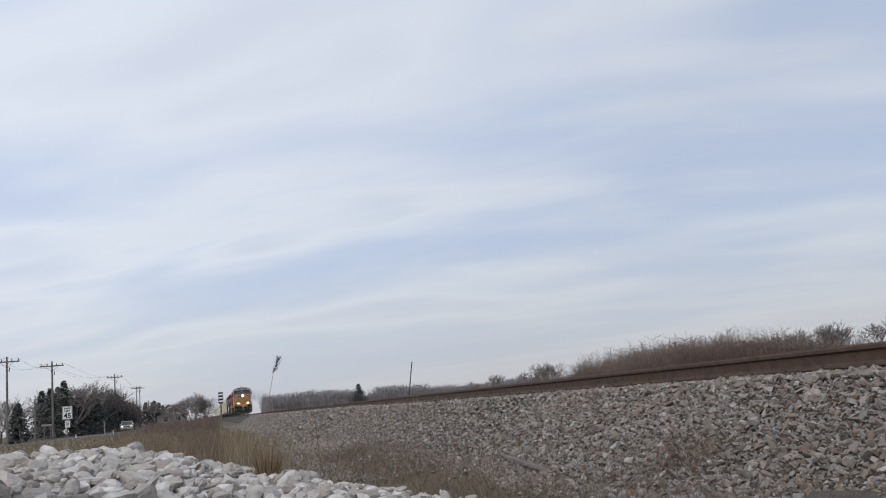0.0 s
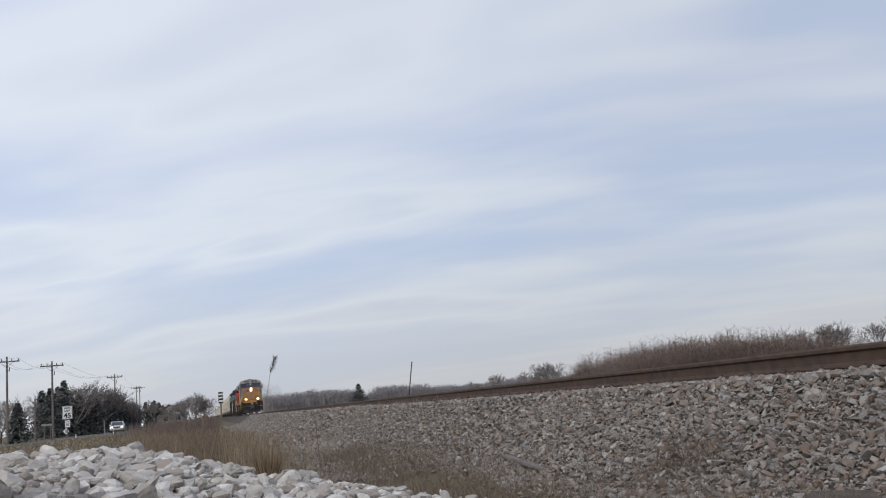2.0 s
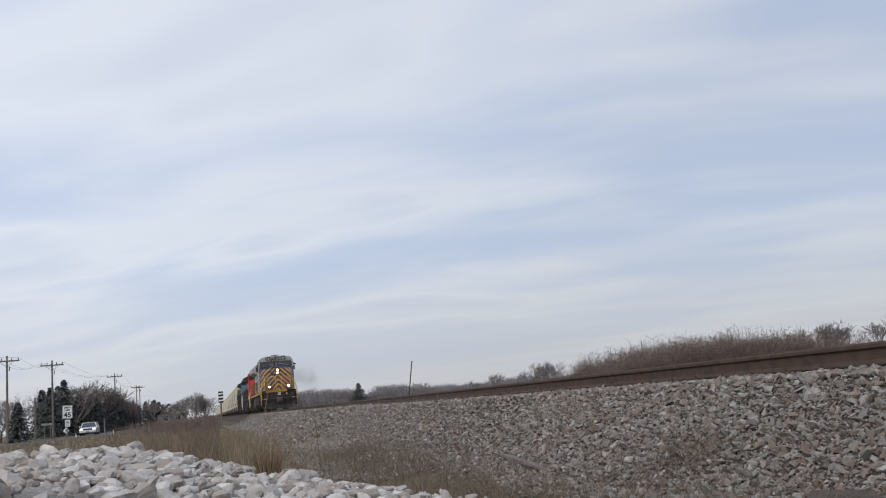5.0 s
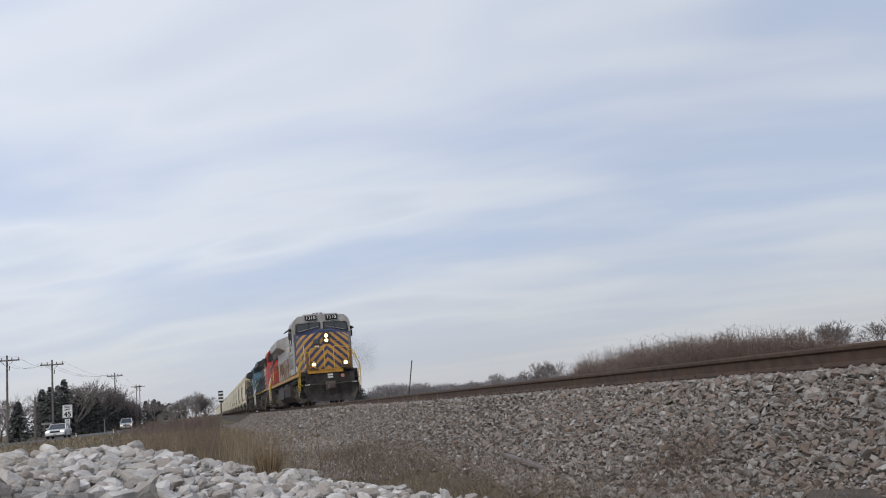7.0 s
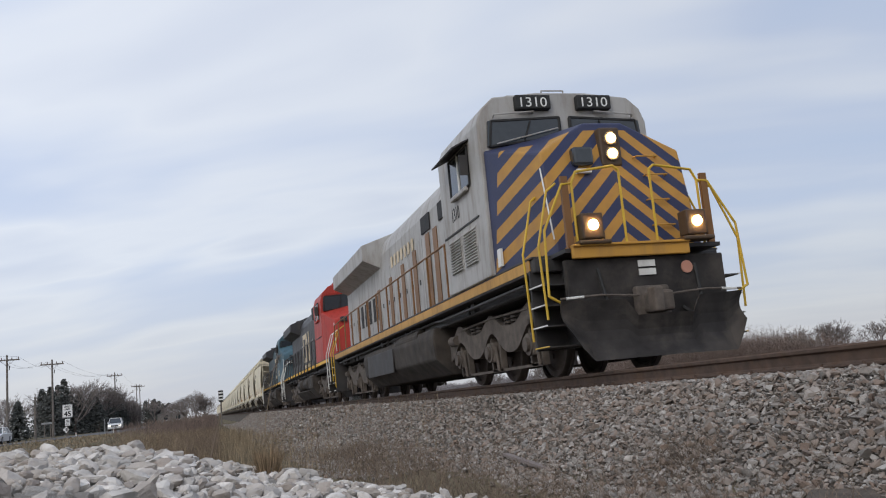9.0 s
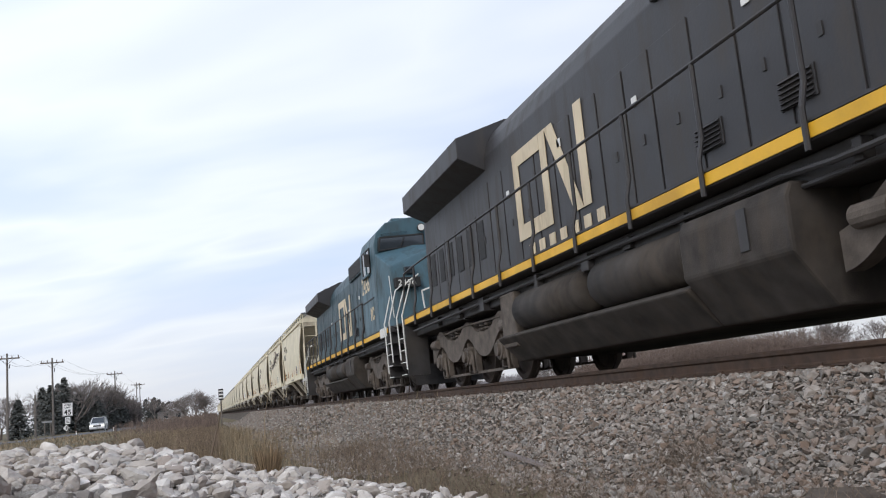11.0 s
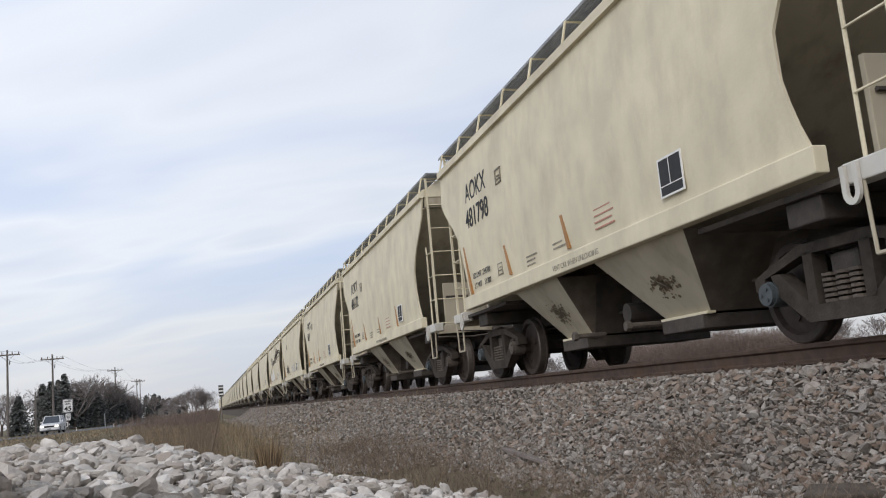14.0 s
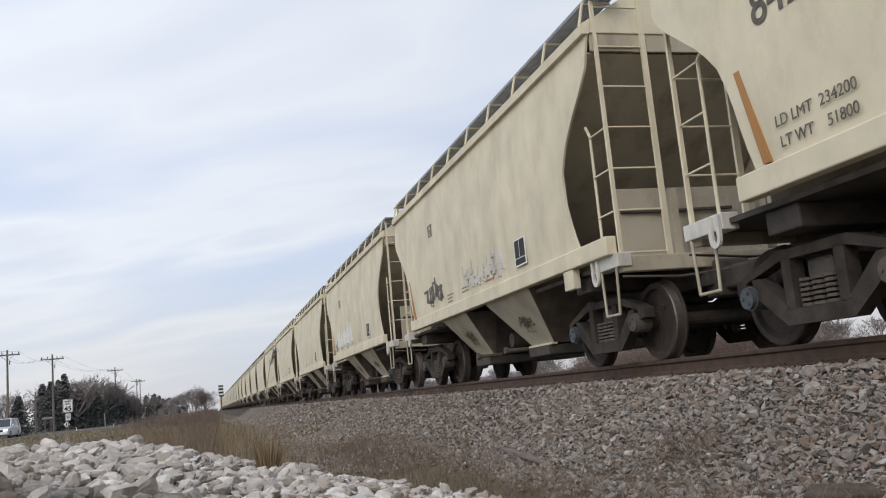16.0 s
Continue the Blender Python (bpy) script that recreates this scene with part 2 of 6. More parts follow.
def build_ground():
    near = [i * 0.12 for i in range(-25, 90)]
    xs = [-v for v in spaced(3.0, 3500, 0.3, 1.22)][::-1][:-1] + near + spaced(10.8, 3500, 0.3, 1.22)[1:]
    ys = [-v for v in spaced(3.0, 2500, 0.4, 1.3)][::-1][:-1] + [i * 0.2 for i in range(-15, 80)] + spaced(16.0, 4500, 0.3, 1.08, 300)[1:]
    xs, ys = sorted(set(xs)), sorted(set(ys))
    g = part("ground", grid_mesh(xs, ys, ground_height), [M["soil"], M["fines"], M["dirt"]])
    smooth(g)
    for f in g.data.polygons:
        c = f.center
        if abs(c.x - TRACK_X) < 2.9 + 0.25 * fbm(c.x, c.y, 0.9):
            f.material_index = 1
        elif math.hypot(c.x + 0.8, c.y - 0.2) < 3.1 + 0.7 * fbm(c.x, c.y, 0.6) and c.z > 0.55:
            f.material_index = 2
    tagged(g, "flat dry grassy field with a ditch beside the railway bank", "ground", kind="structure")


build_ground()


# Track ---------------------------------------------------------------------
RAIL_OUTLINE = [(-0.076, 0), (0.076, 0), (0.076, 0.012), (0.02, 0.028), (0.009, 0.045), (0.009, 0.125), (0.037, 0.142), (0.037, 0.170), (0.028, 0.185),
                (-0.028, 0.185), (-0.037, 0.170), (-0.037, 0.142), (-0.009, 0.125), (-0.009, 0.045), (-0.02, 0.028), (-0.076, 0.012)]


def build_track():
    track = thing("railway_track", "single railway track of rusty rails on timber ties", "railway track", at=pose(TRACK_X, 0, RAIL_Z - 0.185))
    for side in (-1, 1):
        bm = bmesh.new()
        extrude(bm, [(side * HALF_GAUGE + a, b) for a, b in RAIL_OUTLINE], -60, 900, "y")
        for f in bm.faces:
            if f.normal.z > 0.9 and f.calc_center_median().z > 0.175:
                f.material_index = 1
        part("rail", bm, [M["rail"], M["railhead"]], track, "rusty brown steel rail with a worn bright head")
    bm = bmesh.new()
    box(bm, -1.30, 1.30, -0.115, 0.115, -0.20, -0.012, 0.012)
    first = part("tie", bm, M["tie"], track, at=pose(0, -8, 0))
    plate = bmesh.new()
    box(plate, -0.10, 0.10, -0.09, 0.09, -0.010, 0.006)
    for dx in (-0.09, 0.09):
        rod(plate, (dx, 0.05, 0), (dx, 0.05, 0.035), 0.012, 6)
    pm = bpy.data.meshes.new("tie_plate")
    plate.to_mesh(pm), plate.free()
    pm.materials.append(M["rail"])
    for k in range(150):
        y = -8 + k * 0.52
        tie = first if k == 0 else new("tie", first.data)
        tie.parent = track
        tie.location = (0, y, 0)
        for side in (-1, 1):
            if k < 70:
                p = new("tie_plate", pm)
                p.parent = tie
                p.location = (side * HALF_GAUGE, 0, 0)


build_track()


# Railway vehicles ------------------------------------------------------------
# Each is built with x across, y back from its leading coupler face, z up from the rail top.
def paint(name, colour, grime=(0.10, 0.085, 0.07), amount=0.45, rough=0.5, streak=5.0, vary=0.10):
    return material(name, colour, rough, vary=vary, scale=1.6, stain=grime, stain_amount=amount, stain_scale=0.9, streak=streak, bump=0.08, bump_scale=25, spec=0.4)


def striped_nose_paint():
    """Blue nose with broad yellow chevrons that meet on the centre line."""
    m = paint("chevron_nose_paint", (0.030, 0.038, 0.095), amount=0.2)
    nt = m.node_tree
    N, L = nt.nodes.new, nt.links.new
    b = nt.nodes["Principled BSDF"]
    old = b.inputs["Base Color"].links[0].from_socket
    tc, sep = N("ShaderNodeTexCoord"), N("ShaderNodeSeparateXYZ")
    L(tc.outputs["Object"], sep.inputs[0])
    def op(kind, a, b2=None):
        n = N("ShaderNodeMath"); n.operation = kind
        for i, v in enumerate((a, b2)):
            if v is None:
                continue
            if isinstance(v, (int, float)):
                n.inputs[i].default_value = v
            else:
                L(v, n.inputs[i])
        return n.outputs[0]
    x = op("ABSOLUTE", sep.outputs["X"])
    s = op("ADD", sep.outputs["Z"], op("MULTIPLY", x, 1.0))
    s = op("ADD", s, op("MULTIPLY", sep.outputs["Y"], 0.12))
    band = op("LESS_THAN", op("FRACT", op("DIVIDE", op("ADD", s, 0.20), 0.41)), 0.50)
    band = op("MULTIPLY", band, op("LESS_THAN", op("ADD", sep.outputs["Y"], op("MULTIPLY", op("SUBTRACT", sep.outputs["Z"], 1.7), 0.22)), 2.55))
    band = op("MULTIPLY", band, op("LESS_THAN", sep.outputs["Z"], 3.62))
    mx = N("ShaderNodeMix"); mx.data_type = "RGBA"
    nz = N("ShaderNodeTexNoise"); nz.inputs["Scale"].default_value = 5
    L(tc.outputs["Object"], nz.inputs["Vector"])
    gold = N("ShaderNodeMix"); gold.data_type = "RGBA"
    gold.inputs["A"].default_value, gold.inputs["B"].default_value = (0.55, 0.29, 0.045, 1), (0.36, 0.185, 0.05, 1)
    L(nz.outputs["Fac"], gold.inputs["Factor"])
    L(band, mx.inputs["Factor"]); L(old, mx.inputs["A"]); L(gold.outputs["Result"], mx.inputs["B"])
    L(mx.outputs["Result"], b.inputs["Base Color"])
    return m


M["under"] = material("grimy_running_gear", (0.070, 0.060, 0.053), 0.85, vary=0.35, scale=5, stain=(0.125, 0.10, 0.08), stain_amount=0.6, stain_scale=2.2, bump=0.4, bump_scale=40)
M["tank"] = material("grimy_tank_steel", (0.056, 0.049, 0.044), 0.8, vary=0.4, scale=3, stain=(0.09, 0.072, 0.056), stain_amount=0.5, stain_scale=1.4, streak=3.0, bump=0.3, spec=0.25)
M["dust"] = material("dusty_truck_steel", (0.118, 0.098, 0.083), 0.9, vary=0.3, scale=5, stain=(0.07, 0.06, 0.052), stain_amount=0.7, stain_scale=3, bump=0.4, bump_scale=40)
M["black"] = material("black_frame_paint", (0.038, 0.036, 0.037), 0.6, vary=0.3, scale=3, stain=(0.075, 0.062, 0.05), stain_amount=0.38, stain_scale=1.3, bump=0.15)
M["tread"] = material("bright_wheel_tread", (0.15, 0.13, 0.115), 0.5, 0.6, vary=0.1, bump=0)
M["wheel"] = material("rusty_wheel_steel", (0.055, 0.040, 0.033), 0.8, 0.2, vary=0.3, scale=7, stain=(0.04, 0.034, 0.03), stain_amount=0.6, stain_scale=3, bump=0.3)
M["grey"] = paint("weathered_grey_paint", (0.41, 0.40, 0.385), (0.20, 0.16, 0.12), 0.55)
M["nose"] = striped_nose_paint()
M["gold"] = paint("worn_gold_paint", (0.52, 0.27, 0.045), (0.25, 0.15, 0.07), 0.45)
M["brown"] = paint("faded_brown_gold_paint", (0.22, 0.105, 0.035), (0.15, 0.09, 0.05), 0.4)
M["bronze"] = paint("dark_bronze_paint", (0.075, 0.048, 0.028), (0.12, 0.08, 0.05), 0.4)
M["yellow"] = paint("handrail_yellow", (0.62, 0.40, 0.04), (0.3, 0.2, 0.06), 0.3)
M["white"] = paint("handrail_white", (0.75, 0.75, 0.72), (0.35, 0.32, 0.28), 0.35)
M["red"] = paint("locomotive_red", (0.42, 0.035, 0.022), (0.14, 0.04, 0.03), 0.4)
M["hoodblack"] = paint("sooty_black_paint", (0.040, 0.039, 0.042), (0.075, 0.066, 0.058), 0.6, streak=4)
M["blue"] = paint("faded_blue_paint", (0.060, 0.122, 0.155), (0.05, 0.055, 0.05), 0.7, streak=4, vary=0.2)
M["darkblue"] = paint("sooty_blue_paint", (0.027, 0.066, 0.083), (0.020, 0.026, 0.027), 0.75, streak=4, vary=0.2)
M["amber"] = paint("amber_stripe", (0.80, 0.45, 0.03), (0.36, 0.19, 0.05), 0.45, streak=0)
M["cream"] = paint("faded_cream_lettering", (0.67, 0.56, 0.385), (0.34, 0.25, 0.15), 0.5)
M["glass"] = material("cab_glass", (0.035, 0.042, 0.05), 0.08, vary=0.1, bump=0, spec=0.7)
M["rubber"] = material("black_rubber", (0.02, 0.02, 0.02), 0.7, bump=0.1)
M["letter"] = material("black_stencil", (0.025, 0.025, 0.027), 0.7, vary=0.2, bump=0)
M["letter_white"] = material("white_stencil", (0.8, 0.8, 0.78), 0.6, vary=0.08, bump=0)
M["beige"] = paint("weathered_beige_paint", (0.735, 0.668, 0.50), (0.50, 0.435, 0.335), 0.38, streak=2.2, rough=0.6)
# wagon ends: recess shade put into the darker beige, with grime in streaks
M["beige_end"] = paint("shaded_grimy_beige", (0.50, 0.45, 0.35), (0.22, 0.17, 0.125), 0.6, streak=2.5, rough=0.7)
M["frame"] = material("sooty_cast_steel", (0.062, 0.053, 0.046), 0.95, vary=0.35, scale=5, stain=(0.07, 0.057, 0.046), stain_amount=0.5, stain_scale=2.2, bump=0.4, bump_scale=40, spec=0.15)
M["plough"] = material("sooty_plough_steel", (0.036, 0.033, 0.032), 0.8, vary=0.4, scale=3, stain=(0.10, 0.085, 0.072), stain_amount=0.6, stain_scale=1.6, bump=0.3, spec=0.2)
M["worn_letter"] = material("worn_black_stencil", (0.13, 0.12, 0.10), 0.7, vary=0.5, scale=9, bump=0)
M["rust"] = paint("rust_streak", (0.42, 0.20, 0.055), (0.3, 0.17, 0.08), 0.5)
M["galv"] = material("galvanised_grating", (0.30, 0.31, 0.32), 0.55, 0.5, vary=0.2, bump=0.1)
M["grille"] = material("dark_intake_screen", (0.03, 0.03, 0.032), 0.8, vary=0.3, scale=30, bump=0.5, bump_scale=60)
M["lamp"] = glowing("lit_headlamp", (1.0, 0.60, 0.22), 80.0)
M["redmark"] = paint("faded_red_stencil", (0.50, 0.24, 0.17), (0.5, 0.42, 0.33), 0.5)
M["print"] = material("faded_black_stencil", (0.27, 0.245, 0.195), 0.7, vary=0.35, scale=20, bump=0)
M["grease"] = material("brown_grease", (0.17, 0.135, 0.09), 0.6, vary=0.4, scale=20, bump=0.2)
M["palegrey"] = paint("scuffed_pale_paint", (0.66, 0.645, 0.60), (0.30, 0.26, 0.21), 0.5, streak=2.5, rough=0.7)
# bay sides: a deeper beige than the body sheets, with streaked stains
M["bay"] = paint("bay_beige_paint", (0.48, 0.435, 0.335), (0.30, 0.25, 0.18), 0.5, streak=2.5, rough=0.7)
# bay slopes: the shade under the wagon is put into this dark colour
M["chute"] = material("shaded_chute_steel", (0.15, 0.122, 0.096), 0.9, vary=0.3, scale=4, stain=(0.08, 0.066, 0.055), stain_amount=0.6, stain_scale=1.5, bump=0.2)
M["bluecap"] = paint("dull_bearing_cap", (0.07, 0.085, 0.095), (0.08, 0.07, 0.06), 0.6)
WHEELS = []


def lathe(bm, profile, n=28, axis=(0, 0, 0), mats=None):
    """Turn (radius, x) pairs round the x axis."""
    rings = []
    for r, x in profile:
        rings.append([bm.verts.new((x + axis[0], axis[1] + r * math.cos(2 * math.pi * i / n), axis[2] + r * math.sin(2 * math.pi * i / n))) for i in range(n)])
    for k in range(len(rings) - 1):
        for i in range(n):
            f = bm.faces.new((rings[k][i], rings[k][(i + 1) % n], rings[k + 1][(i + 1) % n], rings[k + 1][i]))
            if mats:
                f.material_index = mats[k]
    for ring, flip in ((rings[0], True), (rings[-1], False)):
        f = bm.faces.new(ring[::-1] if flip else ring)
    return bm


def wheelset(parent, y, z_axle, r, group):
    """Two flanged wheels on an axle; turns about its own x axis."""
    bm = bmesh.new()
    for s in (-1, 1):
        prof = [(0.11, 0.815), (0.13, 0.80), (r * 0.80, 0.765), (r * 0.84, 0.815), (r - 0.012, 0.815), (r, 0.800), (r + 0.002, 0.715), (r + 0.028, 0.700),
                (r + 0.028, 0.680), (r * 0.86, 0.680), (r * 0.80, 0.72), (0.13, 0.70), (0.10, 0.66)]
        lathe(bm, [(a, s * b) for a, b in prof], 32, mats=[0, 0, 0, 0, 1, 1, 0, 0, 0, 0, 0, 0])
        # marks cast in the plate, so that its turning shows
        for k in range(3):
            a = k * 2.094
            box(bm, s * 0.80, s * 0.776, -0.03 + 0.22 * math.cos(a), 0.03 + 0.22 * math.cos(a), -0.03 + 0.22 * math.sin(a), 0.03 + 0.22 * math.sin(a))
    rod(bm, (-1.02, 0, 0), (1.02, 0, 0), 0.085, 12)
    bmesh.ops.recalc_face_normals(bm, faces=bm.faces)
    w = part("wheelset", bm, [M["wheel"], M["tread"]], parent, at=pose(0, y, z_axle))
    w["group"] = group
    WHEELS.append((w, y, z_axle, r))
    return w


def lettering(text, size, mat, parent, at, name="lettering", squeeze=1.0, bold=0.0):
    """Raised paint of built-in letters, as a mesh."""
    cu = bpy.data.curves.new(name, "FONT")
    cu.body, cu.size, cu.extrude, cu.offset = text, size, 0.002, bold
    tmp = bpy.data.objects.new(name, cu)
    me = bpy.data.meshes.new_from_object(tmp)
    bpy.data.objects.remove(tmp)
    for v in me.vertices:
        v.co.x *= squeeze
    me.materials.clear()
    me.materials.append(mat)
    ob = new(name, me)
    ob.parent = parent
    ob.matrix_local = at
    return ob


def on_side(x, y, z):
    """Pose for lettering on the side that faces -x: reads towards -y, upright."""
    return Matrix(((0, 0, -1, x), (-1, 0, 0, y), (0, 1, 0, z), (0, 0, 0, 1)))


def side_mark(parent, name, mat, x, y0, y1, z0, z1, lean=0.0):
    """A thin painted patch on the side."""
    bm = bmesh.new()
    extrude(bm, [(y0, z0), (y1, z0), (y1 + lean, z1), (y0 + lean, z1)], x, x + 0.012, "x")
    return part(name, bm, mat, parent)


# Six-axle locomotives ---------------------------------------------------------
def loco_truck(loco, axles, flip):
    mid = axles[1]
    bm = boxes((-0.95, 0.95, mid - 0.45, mid + 0.45, 0.55, 0.95), (-0.4, 0.4, mid - 2.4, mid + 2.4, 0.6, 0.85), bevel=0.03)
    truck = part("truck", bm, M["under"], loco, "grimy three-axle truck")
    for s in (-1, 1):
        bm = bmesh.new()
        a, b, c = axles
        top, low = [], []
        for k in range(49):
            y = a - 0.78 + (c - a + 1.56) * k / 48
            wave = math.cos(2 * math.pi * (y - a) / (b - a))
            end = max(0.0, max(a - y, y - c) - 0.25)
            zc = 0.83 + 0.16 * wave + 0.03 * math.cos(2 * math.pi * (y - a) / (b - a) * 2) - 0.04 * end
            half = 0.19 - 0.03 * wave - 0.10 * end
            top.append((y, zc + half))
            low.append((y, zc - half))
        line = top + low[::-1]
        for y in axles:
            for dy in (-0.27, 0.19):
                box(bm, s * 0.99, s * 1.10, y + dy, y + dy + 0.08, 0.24, 0.82, 0.01)
            box(bm, s * 0.99, s * 1.08, y - 0.27, y + 0.27, 0.20, 0.25)
        box(bm, s * 1.02, s * 1.08, a - 0.2, c + 0.2, 0.19, 0.235)
        extrude(bm, line, s * 0.98, s * 1.15, "x")
        part("side_frame", bm, M["dust"], truck)
        for y in axles:
            jb = boxes((s * 0.98, s * 1.20, y - 0.17, y + 0.17, 0.36, 0.70), bevel=0.035)
            rod(jb, (s * 1.16, y, 0.53), (s * 1.22, y, 0.53), 0.17, 18)
            rod(jb, (s * 1.22, y, 0.53), (s * 1.27, y, 0.53), 0.11, 14)
            rod(jb, (s * 1.14, y - 0.24, 0.2), (s * 1.14, y - 0.16, 0.62), 0.03, 6)
            part("journal_box", jb, M["dust"], truck)
        for y in ((a + b) / 2 - 0.14, (a + b) / 2 + 0.22, (b + c) / 2 - 0.14, (b + c) / 2 + 0.22):
            sp = bmesh.new()
            for k in range(5):
                bmesh.ops.create_cone(sp, cap_ends=True, segments=12, radius1=0.10, radius2=0.10, depth=0.035, matrix=Matrix.Translation((s * 1.05, y, 0.86 + 0.062 * k)))
            part("coil_spring", sp, M["under"], truck)
        br = bmesh.new()
        rod(br, (s * 1.16, a - 0.55, 0.92), (s * 1.16, a - 0.15, 0.92), 0.10, 14)
        rod(br, (s * 1.16, c + 0.15, 0.92), (s * 1.16, c + 0.55, 0.92), 0.10, 14)
        pipe(br, [(s * 1.15, a, 1.08), (s * 1.15, b, 1.12), (s * 1.15, c, 1.08)], 0.02)
        part("brake_cylinder", br, M["dust"], truck)
    for y in axles:
        wheelset(truck, y, 0.533, 0.533, "locomotive wheelsets")
    return truck


def handrail(loco, pts, r, mat, label=""):
    return part("handrail", pipe(bmesh.new(), pts, r), mat, loco, label)


def steps_and_pilot(loco, y, d, mat_rail, edge_mat, plow=True):
    """End sheets, steps and plough at the end y; d is +1 when the body lies towards +y."""
    bm = bmesh.new()
    box(bm, -1.22, 1.22, y + d * 0.40, y + d * 0.50, 0.62, 1.54, 0.02)
    part("pilot_plate", bm, M["plough"], loco)
    if plow:
        bm = bmesh.new()
        cols, rows = 20, 6
        sheets = []
        for back in (0.0, 0.03):
            sheet = []
            for i in range(cols + 1):
                u = -1 + 2 * i / cols
                low = 0.14 + 0.42 * max(0.0, (abs(u) - 0.80) / 0.20) ** 1.2
                high = 0.70 if abs(u) < 0.32 else 0.97 - 0.08 * (1 - abs(u))
                column = []
                for j in range(rows + 1):
                    w = j / rows
                    hollow = 0.13 * math.sin(math.pi * w) + 0.10 * w
                    column.append(bm.verts.new((u * (1.33 + 0.05 * w), y + d * (-0.16 + 0.34 * abs(u) ** 1.3 + hollow + back), low + (high - low) * w)))
                sheet.append(column)
            for i in range(cols):
                for j in range(rows):
                    q = (sheet[i][j], sheet[i + 1][j], sheet[i + 1][j + 1], sheet[i][j + 1])
                    bm.faces.new(q if back == 0.0 else q[::-1])
            sheets.append(sheet)
        rim = [(i, 0) for i in range(cols + 1)] + [(cols, j) for j in range(1, rows + 1)] + [(i, rows) for i in range(cols - 1, -1, -1)] + [(0, j) for j in range(rows - 1, 0, -1)]
        for (i0, j0), (i1, j1) in zip(rim, rim[1:] + rim[:1]):
            bm.faces.new((sheets[0][i0][j0], sheets[1][i0][j0], sheets[1][i1][j1], sheets[0][i1][j1]))
        bmesh.ops.recalc_face_normals(bm, faces=bm.faces)
        part("snow_plough", bm, M["plough"], loco, "black steel plough, dusty")
    for s in (-1, 1):
        part("step_sheet", boxes((s * 0.98, s * 1.03, y + d * 0.48, y + d * 1.02, 0.36, 1.5)), M["black"], loco)
        part("step_sheet", boxes((s * 0.98, s * 1.50, y + d * 1.02, y + d * 1.07, 0.36, 1.5)), M["black"], loco)
        for z in (0.40, 0.68, 0.96, 1.24):
            part("step_tread", boxes((s * 1.03, s * 1.52, y + d * 0.52, y + d * 1.02, z - 0.02, z)), M["black"], loco)
        for z in (0.40, 0.68, 0.96, 1.24):
            part("step_edge", boxes((s * 1.521, s * 1.535, y + d * 0.50, y + d * 1.02, z - 0.012, z + 0.006)), edge_mat if z < 0.5 else M["white"], loco)
        for yy, fwd in ((0.46, -0.25), (1.08, 0.0)):
            part("handrail", pipe(bmesh.new(), [(s * 1.52, y + d * yy, 0.75 if yy < 1 else 0.5), (s * 1.55, y + d * yy, 1.75), (s * 1.30, y + d * (yy + 0.12), 2.55), (s * 1.12, y + d * (yy + 0.2), 2.68)], 0.0175), mat_rail, loco)
        ck = pipe(bmesh.new(), [(s * 0.75, y + d * 0.40, 1.40), (s * 0.72, y + d * 0.28, 0.95), (s * 0.60, y + d * 0.2, 0.62), (s * 0.48, y + d * 0.38, 0.80)], 0.025)
        part("air_hose", ck, M["rubber"], loco)
        part("uncoupling_lever", pipe(bmesh.new(), [(s * 1.38, y + d * 0.30, 1.0), (s * 0.8, y + d * 0.26, 1.02), (s * 0.25, y + d * 0.24, 0.98)], 0.016), M["dust"], loco)
        part("lever_grip", rod(bmesh.new(), (s * 1.30, y + d * 0.295, 1.0), (s * 1.05, y + d * 0.28, 1.01), 0.020, 6), M["white"], loco)
    bm = boxes((-0.16, 0.16, y + d * 0.02, y + d * 0.62, 0.74, 1.02), (-0.26, 0.26, y + d * 0.30, y + d * 0.55, 0.62, 1.12), bevel=0.04)
    box(bm, -0.20, -0.06, y - d * 0.10, y + d * 0.12, 0.72, 1.06, 0.03)
    part("coupler", bm, M["dust"], loco)


def louvre(loco, x, y0, y1, z0, z1, n, mat):
    s = -1 if x < 0 else 1
    bm = boxes((x, x + s * 0.012, y0, y1, z0, z1))
    h = (z1 - z0) / n
    for k in range(n):
        extrude(bm, [(x + s * 0.012, z0 + k * h + h * 0.15), (x + s * 0.045, z0 + k * h + h * 0.15), (x + s * 0.012, z0 + k * h + h * 0.8)], y0 + 0.03, y1 - 0.03, "y")
    return part("louvre", bm, mat, loco)


def ring_profile(half, z0, zs, z1, z2, cham=0.36, mid=0.45):
    """Body section: straight sides, then two slopes to the roof."""
    left = [(-half, z0), (-half, zs), (-half + 0.09, z1 - (z1 - zs) * 0.45), (-half + cham, z1), (-mid, z2)]
    return left + [(-x, z) for x, z in left[::-1]]


